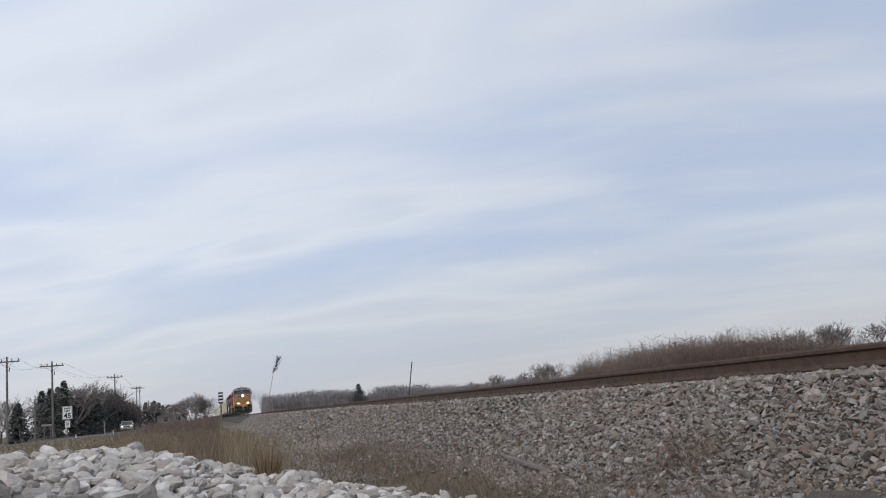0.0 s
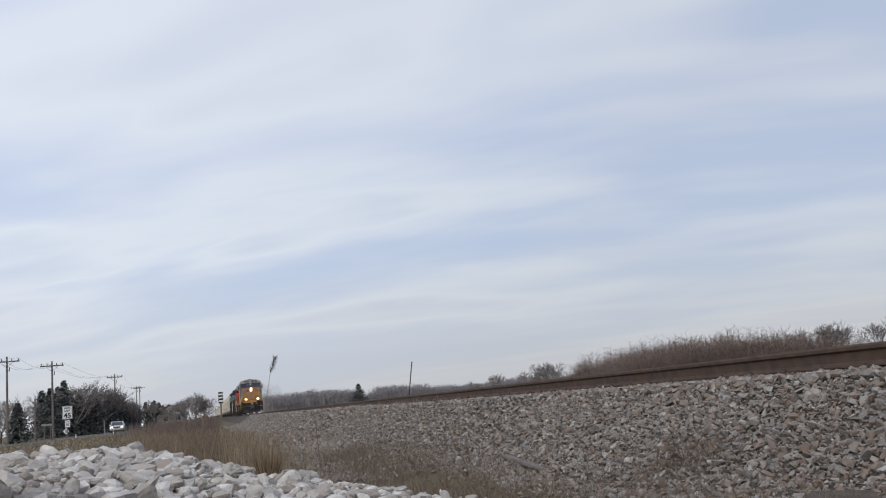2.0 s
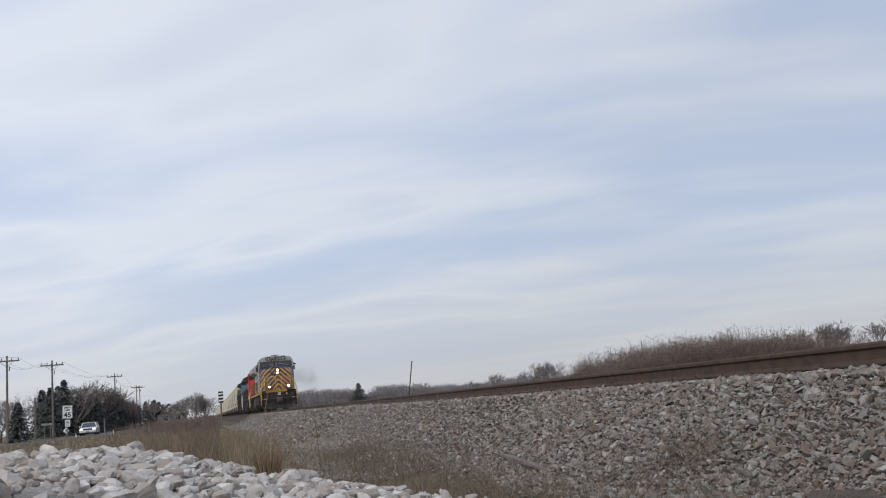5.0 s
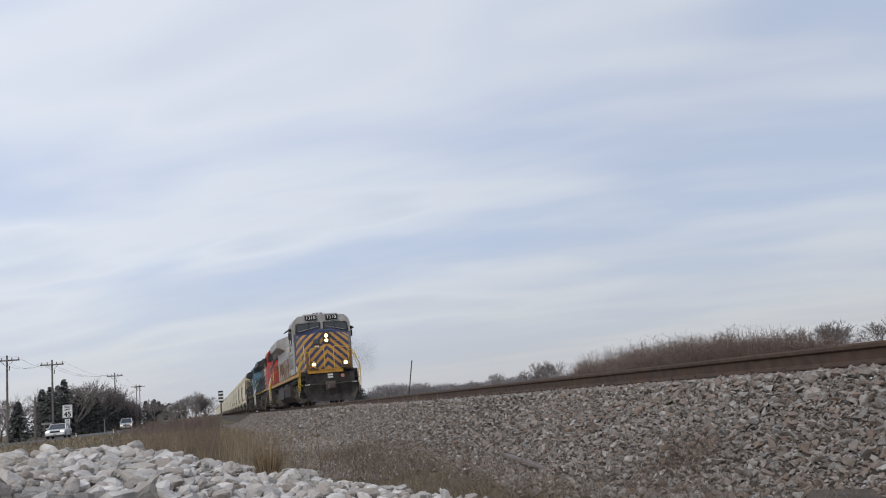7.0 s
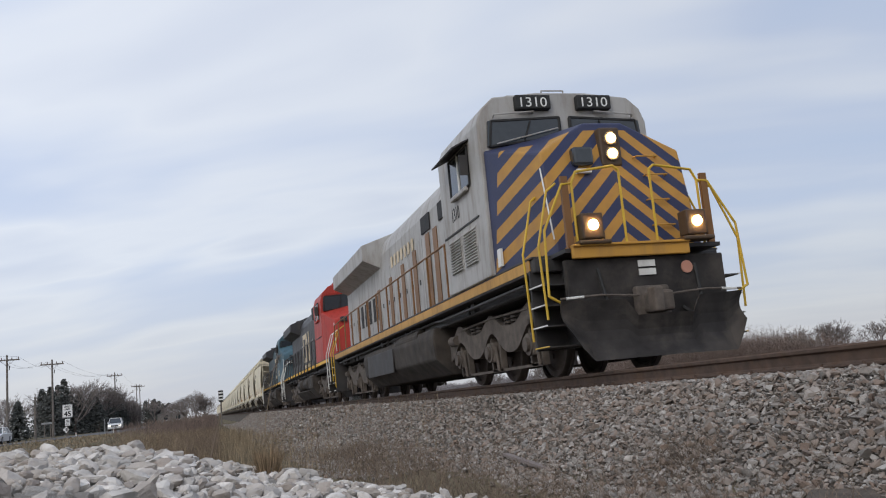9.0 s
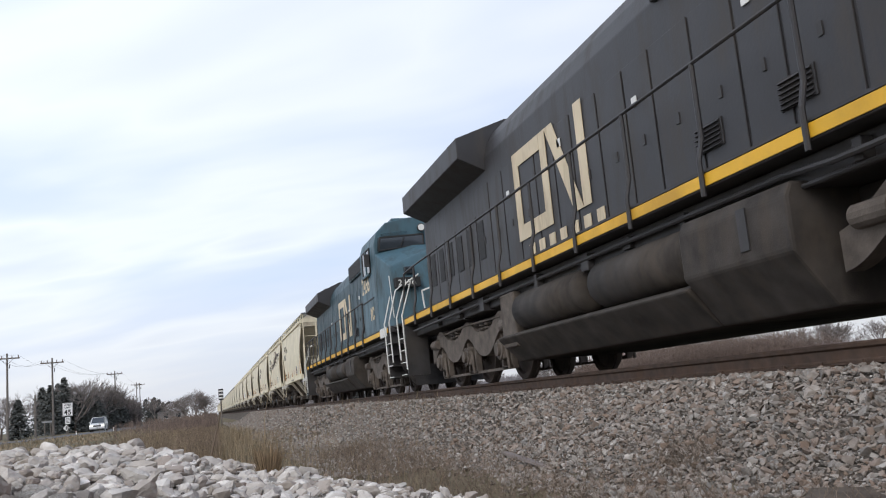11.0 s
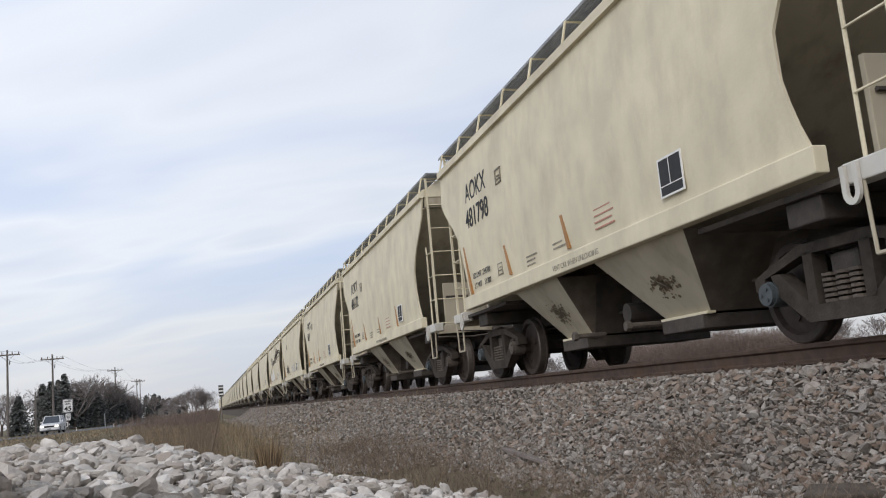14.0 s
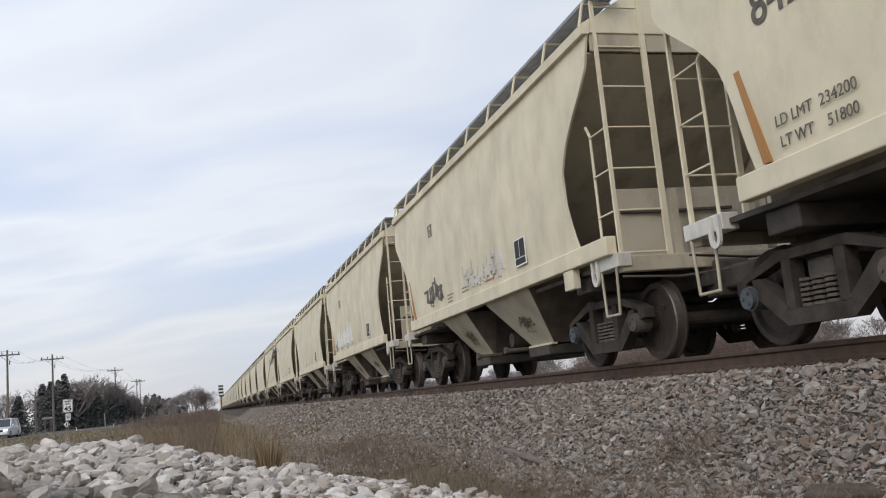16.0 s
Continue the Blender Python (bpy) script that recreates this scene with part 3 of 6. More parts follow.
def locomotive(style):
    P = {
        "grey": dict(L=22.3, label="grey locomotive with yellow and blue chevron nose, lit headlights", hood="grey", cab="grey", nose="nose", stripe="gold", rail="yellow", posts="brown",
                     ny=0.76, nw=1.15, cy0=2.6, cy1=5.2, ntop=(3.25, 3.75), ntb=3.73, wing=(14.4, 20.6, 3.93, 4.38, 4.72), roofz=4.74, number="1310"),
        "black": dict(L=22.1, label="sooty black freight locomotive with a red cab and cream side bars", hood="hoodblack", cab="red", nose="red", stripe="amber", rail="white", posts="hoodblack",
                      ny=0.75, nw=1.15, cy0=2.3, cy1=4.8, ntop=(3.10, 3.45), ntb=3.55, wing=(15.8, 20.4, 4.02, 4.40, 4.76), roofz=4.73, number=""),
        "blue": dict(L=21.25, label="faded blue freight locomotive, sooty, with cream numbers and amber sill stripe", hood="darkblue", cab="blue", nose="blue", stripe="amber", rail="white", posts="hoodblack",
                     ny=0.85, nw=1.30, cy0=2.05, cy1=4.35, ntop=(3.25, 3.62), ntb=3.75, wing=(14.9, 19.6, 4.05, 4.39, 4.80), roofz=4.73, number="2456"),
    }[style]
    L = P["L"]
    lo = thing("locomotive", P["label"], "locomotive", "train")
    # frame and tank
    part("underframe", boxes((-1.47, 1.47, 0.9, L - 0.75, 1.52 if style != "grey" else 1.46, 1.66), bevel=0.02), M["black"], lo)
    part("frame_girder", boxes((-1.22, 1.22, 1.0, L - 0.9, 1.25, 1.515 if style != "grey" else 1.455), bevel=0.02), M["black"], lo)
    part("centre_sill", boxes((-0.75, 0.75, 0.5, L - 0.5, 1.05, 1.245), bevel=0.02), M["black"], lo)
    for s in (-1, 1):
        part("sill_stripe", boxes((s * 1.471, s * 1.484, 1.05, L - 1.0, 1.50 if style == "grey" else 1.54, 1.655)), M[P["stripe"]], lo)
        if style == "blue":
            for y in (1.15, 1.62):
                part("white_panel", boxes((s * 1.486, s * 1.495, y, y + 0.42, 1.46, 1.70)), M["white"], lo)
    part("walkway", boxes((-1.49, 1.49, 0.92, L - 0.78, 1.662, 1.69)), M["black"], lo)
    if style == "grey":
        t0, t1 = 7.1, 15.6
        bm = bmesh.new()
        extrude(bm, [(-1.38, 1.28), (-1.44, 1.1), (-1.40, 0.62), (-1.05, 0.28), (1.05, 0.28), (1.40, 0.62), (1.44, 1.1), (1.38, 1.28)], t0, t1, "y", bevel=0.04)
        part("fuel_tank", bm, M["tank"], lo, "grimy dark fuel tank")
        for s in (-1, 1):
            part("tank_cover", boxes((s * 1.43, s * 1.46, 11.2, 14.8, 0.55, 1.15), bevel=0.01), M["black"], lo)
            part("air_reservoir", rod(bmesh.new(), (s * 1.25, 8.6, 1.22), (s * 1.25, 11.0, 1.22), 0.17, 18), M["tank"], lo)
    else:
        bm = bmesh.new()
        extrude(bm, [(-1.40, 1.32), (-1.46, 1.2), (-1.46, 0.75), (-1.10, 0.28), (1.10, 0.28), (1.46, 0.75), (1.46, 1.2), (1.40, 1.32)], 7.0, 8.7, "y", bevel=0.03)
        extrude(bm, [(-1.30, 0.72), (-1.45, 0.66), (-1.10, 0.28), (1.10, 0.28), (1.45, 0.66), (1.30, 0.72)], 8.7, 14.6, "y", bevel=0.03)
        part("fuel_tank", bm, M["tank"], lo, "grimy dark fuel tank")
        for s in (-1, 1):
            for a, b in ((8.75, 10.9), (11.5, 13.7)):
                bm = rod(bmesh.new(), (s * 1.18, a, 1.02), (s * 1.18, b, 1.02), 0.29, 22)
                for y in (a, b):
                    bmesh.ops.create_uvsphere(bm, u_segments=18, v_segments=8, radius=0.288, matrix=Matrix.Translation((s * 1.18, y, 1.02)) @ Matrix.Diagonal((1, 0.45, 1, 1)))
                smooth(part("air_reservoir", bm, M["tank"], lo))
            part("gauge_glass", boxes((s * 1.462, s * 1.475, 7.55, 7.68, 0.85, 1.22)), M["black"], lo)
            part("cable_duct", boxes((s * 1.2, s * 1.36, 13.9, 14.55, 0.5, 1.35), bevel=0.03), M["dust"], lo)
    # pipes and boxes along the frame
    for s in (-1, 1):
        bm = bmesh.new()
        pipe(bm, [(s * 1.38, 1.6, 1.36), (s * 1.38, 6.5, 1.34), (s * 1.30, 7.2, 1.40), (s * 1.30, L - 7, 1.38), (s * 1.38, L - 1.5, 1.34)], 0.028)
        pipe(bm, [(s * 1.28, 1.8, 1.28), (s * 1.28, 7.0, 1.26)], 0.022)
        rr = random.Random(style + str(s))
        for k in range(14):
            y = rr.uniform(1.8, L - 2)
            box(bm, s * 1.10, s * rr.uniform(1.22, 1.34), y, y + rr.uniform(0.08, 0.28), rr.uniform(1.22, 1.34), 1.46, 0.01)
        part("frame_piping", bm, M["black"], lo)
    front = (1.55, 3.55, 5.57) if style == "blue" else (2.15, 4.1, 6.05)
    rear = (L - 6.86, L - 4.86, L - 2.9) if style == "black" else (L - 6.05, L - 4.1, L - 2.15)
    for ax, flip in ((front, 1), (rear, -1)):
        loco_truck(lo, ax, flip)
    steps_and_pilot(lo, 0.0, 1, M[P["rail"]], M["yellow"] if style == "grey" else M["white"])
    steps_and_pilot(lo, L, -1, M["white"] if style != "grey" else M["yellow"], M["white"], plow=False)
    # nose
    ny, nw, cy0, cy1 = P["ny"], P["nw"], P["cy0"], P["cy1"]
    za, zb = P["ntop"]
    bm = bmesh.new()
    f = [(-nw, ny, 1.68), (-nw + 0.02, ny + 0.30, za), (-0.32, ny + 0.46, zb), (0.32, ny + 0.46, zb), (nw - 0.02, ny + 0.30, za), (nw, ny, 1.68)]
    r = [(-1.478, cy0, 1.68), (-1.478, cy0, P["ntb"]), (-0.45, cy0, P["ntb"] + 0.22), (0.45, cy0, P["ntb"] + 0.22), (1.478, cy0, P["ntb"]), (1.478, cy0, 1.68)]
    a, b = [bm.verts.new(p) for p in f], [bm.verts.new(p) for p in r]
    bm.faces.new(a), bm.faces.new(b[::-1])
    for i in range(6):
        bm.faces.new((a[i], b[i], b[(i + 1) % 6], a[(i + 1) % 6]))
    bmesh.ops.recalc_face_normals(bm, faces=bm.faces)
    bmesh.ops.bevel(bm, geom=list(bm.edges), offset=0.03, segments=2, affect="EDGES", profile=0.5)
    nose = part("nose", bm, M[P["nose"]], lo, "blue nose with yellow chevrons" if style == "grey" else "")
    part("nose_grab", pipe(bmesh.new(), [(-nw - 0.02, ny + 0.02, 1.9), (-nw - 0.03, ny + 0.24, 3.0)], 0.012, 5), M["white"], nose)
    if style == "grey":
        for x0, z in ((0.42, 2.05), (0.42, 2.45), (0.48, 2.85), (0.38, 3.15)):
            yy = ny - 0.06 + (z - 1.68) * 0.19
            part("nose_grab", pipe(bmesh.new(), [(x0, yy + 0.1, z), (x0, yy, z), (x0 + 0.34, yy, z), (x0 + 0.34, yy + 0.1, z)], 0.012, 5), M["gold"], nose)
        part("nose_latch", boxes((-0.62, -0.40, ny + 0.16, ny + 0.24, 2.90, 2.96)), M["white"], nose)
        part("door_seam", boxes((0.205, 0.22, ny - 0.012, ny + 0.3, 1.72, 1.80), (-0.40, -0.385, ny + 0.02, ny + 0.3, 1.72, 2.0)), M["bronze"], nose)
        for s in (-1, 1):
            part("wiper_arm", pipe(bmesh.new(), [(s * 1.25, cy0 - 0.10, P["ntb"] + 0.10), (s * 0.15, cy0 - 0.10, P["ntb"] + 0.36)], 0.012, 5), M["grey"], nose)
    bm = bmesh.new()
    if style == "grey":
        box(bm, -1.12, 0.66, 0.30, 0.38, 1.54, 1.72, 0.015)
        box(bm, -1.12, 0.66, 0.26, 0.40, 1.70, 1.735, 0.008)
    else:
        box(bm, -nw + 0.06, nw - 0.06, 0.30, 0.38, 1.54, 1.74, 0.015)
    part("deck_plate", boxes((-nw - 0.05, nw + 0.05, 0.385, ny + 0.2, 1.64, 1.695)), M["black"], lo)
    part("end_beam", bm, M[P["stripe"]] if style == "grey" else M["black"], lo)
    # cab
    rz = P["roofz"]
    out = 0.05 if style == "grey" else 0.0
    bm = bmesh.new()
    extrude(bm, ring_profile(1.48 + out, 1.68, 4.02 + out * 4, rz - 0.13 + out, rz, 0.36 - out), cy0, cy1, "y", bevel=0.025)
    cab = part("cab", bm, M[P["cab"]], lo)
    part("roof", boxes((-0.9, 0.9, cy0 + 0.2, cy1 - 0.1, rz - 0.06, rz + 0.03), bevel=0.02), M[P["cab"]], lo)
    for s in (-1, 1):
        zlo, zhi = P["ntb"] + 0.05, 4.20 if style != "grey" else 4.25
        bm = bmesh.new()
        inner = P["ntb"] + 0.20
        extrude(bm, [(s * 1.40, zlo + 0.02), (s * 0.08, inner + 0.02), (s * 0.08, zhi + 0.04), (s * 1.36, zhi - 0.02)], cy0 - 0.05, cy0 + 0.02, "y")
        part("windscreen", bm, M["glass"], cab)
        bm = pipe(bmesh.new(), [(s * 1.36, cy0 - 0.04, zlo + 0.02), (s * 0.10, cy0 - 0.04, inner + 0.02), (s * 0.10, cy0 - 0.04, zhi + 0.04), (s * 1.30, cy0 - 0.04, zhi - 0.02), (s * 1.36, cy0 - 0.04, zlo + 0.02)], 0.028, 6)
        part("window_gasket", bm, M["rubber"], cab)
        part("wiper", pipe(bmesh.new(), [(s * 0.75, cy0 - 0.07, zlo + 0.10), (s * 0.62, cy0 - 0.07, zhi - 0.02)], 0.014, 5), M["rubber"], cab)
        part("grab_iron", pipe(bmesh.new(), [(s * 1.25, cy0 - 0.02, zhi + 0.05), (s * 1.25, cy0 - 0.08, zhi + 0.08), (s * 0.55, cy0 - 0.08, zhi + 0.14), (s * 0.55, cy0 - 0.02, zhi + 0.12)], 0.014, 5), M[P["cab"]], cab)
        wy0 = cy0 + 0.65
        part("side_window", boxes((s * (1.482 + out), s * (1.50 + out), wy0, wy0 + 1.15, 3.35, 4.02)), M["glass"], cab)
        part("window_gasket", pipe(bmesh.new(), [(s * (1.50 + out), wy0, 3.35), (s * (1.50 + out), wy0 + 1.15, 3.35), (s * (1.50 + out), wy0 + 1.15, 4.02), (s * (1.50 + out), wy0, 4.02), (s * (1.50 + out), wy0, 3.35)], 0.022, 6), M["rubber"], cab)
        part("window_post", boxes((s * (1.49 + out), s * (1.52 + out), wy0 + 0.55, wy0 + 0.61, 3.35, 4.02)), M["white"] if style == "grey" else M[P["cab"]], cab)
        part("arm_rest", boxes((s * (1.49 + out), s * (1.56 + out), wy0 + 0.1, wy0 + 1.05, 3.27, 3.35), bevel=0.02), M[P["cab"]], cab)
        if style == "grey":
            sh = bmesh.new()
            extrude(sh, [(s * (1.44 + out), 4.12), (s * (1.78 + out), 3.95), (s * (1.79 + out), 3.97), (s * (1.44 + out), 4.15)], wy0 - 0.1, wy0 + 1.3, "y")
            part("sun_visor", sh, M["black"], cab)
        part("mirror", boxes((s * (1.52 + out), s * (1.66 + out), wy0 - 0.06, wy0 - 0.03, 3.5, 3.85)), M["black"], cab)
    if style == "grey":
        for y in (3.15, 4.05):
            louvre(lo, -1.482 - out, y, y + 0.75, 2.02, 2.62, 12, M["grey"])
        part("drip_rail", boxes((-1.50 - out, -1.478 - out, 2.95, 5.1, 2.72, 2.75)), M["black"], lo)
        part("white_panel", boxes((-1.47, -1.43, 2.26, 2.42, 1.78, 2.06)), M["white"], lo)
    else:
        part("drip_rail", boxes((-1.50, -1.478, 2.6, 4.2, 2.62, 2.65)), M["black"], lo)
    # headlights, number boards, ditch lights
    if style == "grey":
        hy = ny + 0.28
        part("headlight_housing", boxes((-0.17, 0.17, hy - 0.02, hy + 0.3, 3.02, 3.62), bevel=0.03), M["bronze"], lo)
        for z in (3.20, 3.44):
            hl = part("headlight", rod(bmesh.new(), (0, hy - 0.02, z), (0, hy - 0.06, z), 0.105, 20), M["dust"], lo)
            part("lens", rod(bmesh.new(), (0, hy - 0.055, z), (0, hy - 0.075, z), 0.070, 20), M["lamp"], hl, "lit warm headlamp")
        part("nose_window", boxes((-0.66, -0.34, ny + 0.16, ny + 0.34, 3.02, 3.30), bevel=0.04), M["glass"], lo)
        for s in (-1, 1):
            dx = 0.80 * s
            d = part("ditch_light", boxes((dx - 0.16, dx + 0.16, 0.26, 0.50, 1.80, 2.16), (dx - 0.24, dx + 0.24, 0.22, 0.50, 1.72, 1.78), bevel=0.02), M["bronze"], lo)
            part("lens", rod(bmesh.new(), (dx, 0.262, 1.99), (dx, 0.235, 1.99), 0.070, 20), M["lamp"], d, "lit warm ditch lamp")
            nb = part("number_board", boxes((s * 0.24, s * 0.86, cy0 - 0.12, cy0 + 0.3, 4.42, 4.665), bevel=0.02), M["rubber"], lo)
            lettering("1310", 0.235, M["letter_white"], nb, Matrix.Translation((s * 0.55 - 0.28, cy0 - 0.124, 4.455)) @ pose(0, 0, 0, 90), squeeze=1.12)
        part("marker_disc", rod(bmesh.new(), (0.62, 0.398, 1.36), (0.62, 0.38, 1.36), 0.09, 16), M["redmark"], lo)
        for z in (1.32, 1.44):
            part("white_label", boxes((-0.13, 0.13, 0.382, 0.398, z - 0.045, z + 0.045)), M["white"], lo)
        # front railing of the platform
        for s in (-1, 1):
            handrail(lo, [(s * 0.98, 0.42, 1.70), (s * 0.98, 0.42, 2.62), (s * 0.90, 0.42, 2.78), (s * 0.32, 0.42, 2.86), (s * 0.24, 0.42, 2.80), (s * 0.24, 0.42, 1.70)], 0.019, M["yellow"])
            handrail(lo, [(s * 0.98, 0.42, 2.62), (s * 1.14, 0.40, 2.60), (s * 1.48, 0.36, 1.95), (s * 1.52, 0.34, 1.05), (s * 1.36, 0.36, 0.96)], 0.018, M["yellow"])
            part("railing_post", boxes((s * 1.04, s * 1.14, 0.40, 0.46, 1.70, 2.72)), M["brown"], lo)
        lettering("1310", 0.34, M["letter"], lo, on_side(-1.536, 4.55, 2.95), squeeze=0.75)
    else:
        hy = cy0 - 0.06
        for s in (-1, 1):
            hl = part("headlight", rod(bmesh.new(), (s * 0.14, hy, 4.42), (s * 0.14, hy - 0.05, 4.42), 0.11, 18), M["rubber"], lo)
            part("lens", rod(bmesh.new(), (s * 0.14, hy - 0.04, 4.42), (s * 0.14, hy - 0.055, 4.42), 0.09, 18), M["white"], hl)
        part("nose_window", boxes((-0.92, -0.66, ny + 0.18, ny + 0.32, 3.02, 3.22), bevel=0.03), M["glass"], lo)
        handrail(lo, [(-0.55, ny - 0.3, 1.70), (-0.62, ny - 0.3, 2.5), (-0.3, ny - 0.32, 2.6), (0.4, ny - 0.32, 2.6), (0.6, ny - 0.3, 2.5), (0.55, ny - 0.3, 1.7)], 0.022, M["white"])
        if P["number"]:
            for s in (-1, 1):
                nb = part("number_board", boxes((s * 0.55, s * 1.22, ny + 0.0, ny + 0.35, 2.66, 2.92), bevel=0.02), M["rubber"], lo)
                lettering(P["number"], 0.21, M["letter_white"], nb, Matrix.Translation((s * 0.88 - 0.28, ny - 0.004, 2.71)) @ pose(0, 0, 0, 90), squeeze=1.15)
            lettering(P["number"], 0.66, M["cream"], lo, on_side(-1.486, 4.28, 2.90), squeeze=0.92, bold=0.010)
            for q in ((3.05, 3.13, 2.05, 2.40), (2.86, 2.93, 2.10, 2.35), (2.68, 2.88, 2.05, 2.115), (2.68, 2.88, 2.335, 2.40), (2.66, 2.72, 2.28, 2.36), (2.66, 2.72, 2.09, 2.16)):
                side_mark(lo, "cream_bar", M["cream"], -1.492, *q)
    # long hood
    bm = bmesh.new()
    hz = 4.56
    extrude(bm, ring_profile(0.95, 1.69, 4.02, hz - 0.05, hz, 0.22, 0.3), cy1 - 0.02, L - 1.5, "y", bevel=0.02)
    hood = part("hood", bm, M[P["hood"]], lo)
    part("roof_hatch", boxes((-0.55, 0.55, 9.8, 13.8, hz - 0.02, hz + 0.06), bevel=0.02), M[P["hood"]], lo)
    part("exhaust_stack", rod(bmesh.new(), (0, 12.2, hz), (0, 12.2, hz + 0.22), 0.24, 18), M["black"], lo)
    rr = random.Random(style)
    for s in (-1, 1):
        y = cy1 + 0.25
        k = 0
        while y < L - 2.3:
            w = 0.62 + 0.1 * (k % 3)
            tall = 3.55 if y < P["wing"][0] else 3.1
            d = part("hood_door", boxes((s * 0.951, s * 0.972, y, y + w, 1.86, tall), bevel=0.006), M[P["hood"]], lo)
            if s < 0:
                part("latch", boxes((-0.985, -0.972, y + w * 0.42, y + w * 0.5, 2.5, 2.62)), M["black"], d)
            y += w + 0.05
            k += 1
        # intake screens behind the cab
        if style == "grey":
            for y in (5.7, 6.7, 8.3):
                part("intake_screen", boxes((s * 0.955, s * 0.985, y, y + 0.8, 3.62, 4.0)), M["grille"], lo)
        else:
            g = part("brake_grid_box", boxes((s * 0.90, s * 1.02, cy1 + 0.1, 9.4, 3.98, 4.52), bevel=0.03), M[P["hood"]], lo)
            part("intake_screen", boxes((s * 1.021, s * 1.035, cy1 + 0.25, 9.25, 4.04, 4.46)), M["grille"], g)
            for y in (7.0, 8.4):
                louvre(lo, s * 0.975, y, y + 0.5, 2.05, 2.33, 6, M["black"])
        y0, y1, z0, z1, z2 = P["wing"]
        bm = bmesh.new()
        v0 = [(s * 0.92, z0 - 0.25), (s * 1.46, z0), (s * 1.46, z1), (s * 0.50, z2), (s * 0.50, z0)]
        extrude(bm, v0, y0, y1, "y", bevel=0.015)
        part("radiator_wing", bm, M["grey"] if style == "grey" else M["hoodblack"], lo)
        for k in range(6):
            yy = y0 + 0.35 + k * 0.72
            part("radiator_screen", boxes((s * 0.972, s * 0.986, yy, yy + 0.34, 2.25, 2.95), bevel=0.004), M["grille"], lo)
        # walkway railing
        ys = [cy1 + 0.3 + k * (L - 2.2 - cy1 - 0.3) / 10 for k in range(11)]
        for y in ys:
            if style == "grey":
                part("railing_post", boxes((s * 1.44, s * 1.475, y - 0.028, y + 0.028, 1.66, 2.74)), M[P["posts"]], lo)
            else:
                part("railing_post", pipe(bmesh.new(), [(s * 1.512, y, 1.44), (s * 1.512, y, 1.78), (s * 1.455, y, 2.0), (s * 1.455, y, 2.72)], 0.026, 8), M[P["posts"]], lo)
        handrail(lo, [(s * 1.455, ys[0] - 0.2, 2.70)] + [(s * 1.455, y, 2.73) for y in ys] + [(s * 1.455, L - 1.2, 2.70), (s * 1.47, L - 1.05, 2.0)], 0.021, M[P["posts"]])
    part("roof_fan", rod(bmesh.new(), (0, (y0 + y1) / 2, 4.5), (0, (y0 + y1) / 2, z2 + 0.02), 0.9, 28), M["black"], lo)
    part("wing_roof", boxes((-0.5, 0.5, y0, y1, 4.4, z2)), M["grey"] if style == "grey" else M["hoodblack"], lo)
    bm = bmesh.new()
    for k in range(3):
        rod(bm, (-0.2 + 0.2 * k, cy1 - 0.7, rz + 0.12), (-0.2 + 0.2 * k, cy1 - 1.15, rz + 0.12), 0.03, 10, 0.09)
    box(bm, -0.28, 0.28, cy1 - 0.75, cy1 - 0.68, rz, rz + 0.16)
    part("air_horn", bm, M["dust"], lo)
    part("roof_grab", pipe(bmesh.new(), [(-0.3, cy0 + 0.1, rz - 0.02), (-0.3, cy0 + 0.1, rz + 0.07), (0.1, cy0 + 0.1, rz + 0.07), (0.1, cy0 + 0.1, rz - 0.02)], 0.013, 5), M[P["cab"]], lo)
    # side marks
    if style == "grey":
        for y, z0, z1 in ((6.6, 2.25, 3.75), (7.7, 1.85, 3.55), (8.4, 1.85, 3.55), (9.8, 1.75, 3.4), (11.2, 1.75, 3.3), (12.8, 1.75, 3.2), (14.6, 1.75, 3.1), (16.6, 1.75, 3.0), (18.4, 1.75, 3.0)):
            side_mark(lo, "brown_band", M["brown"], -0.990, y, y + 0.36, z0, z1)
        for k in range(7):
            side_mark(lo, "pale_bar", M["cream"], -0.992, 10.0 + k * 0.42, 10.2 + k * 0.42, 3.42, 3.72)
        side_mark(lo, "grey_band", M["black"], -0.9905, 5.3, 10.5, 1.70, 1.84)
        for y in (5.6, 6.3):
            louvre(lo, -0.975, y, y + 0.42, 2.05, 2.35, 6, M["grey"])
    else:
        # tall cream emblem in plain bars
        y0 = 12.5 if style == "blue" else 14.3
        x = -0.992
        ztop, zbot, w = 3.62, 2.18, 0.24
        def bar(pts):
            bm = bmesh.new()
            extrude(bm, pts, x, x + 0.01, "x")
            part("cream_bar", bm, M["cream"], lo)
        bar([(y0, zbot), (y0 - w, zbot), (y0 - w, ztop), (y0, ztop)])
        bar([(y0 - w, zbot), (y0 - 1.45, zbot), (y0 - 1.45, zbot + w), (y0 - w, zbot + w)])
        bar([(y0 - w, ztop), (y0 - 1.20, ztop), (y0 - 1.20, ztop - w), (y0 - w, ztop - w)])
        bar([(y0 - 1.21, zbot + w), (y0 - 1.45, zbot + w), (y0 - 1.45, ztop), (y0 - 1.21, ztop)])
        bar([(y0 - 1.451, ztop), (y0 - 1.75, ztop), (y0 - 2.55, zbot), (y0 - 2.25, zbot)])
        bar([(y0 - 2.551, zbot), (y0 - 2.80, zbot), (y0 - 2.80, ztop), (y0 - 2.551, ztop)])
        if style == "black":
            for k in range(7):
                side_mark(lo, "cream_bar", M["cream"], x, y0 - 0.62 - k * 0.42, y0 - 0.40 - k * 0.42, 1.86, 2.06)
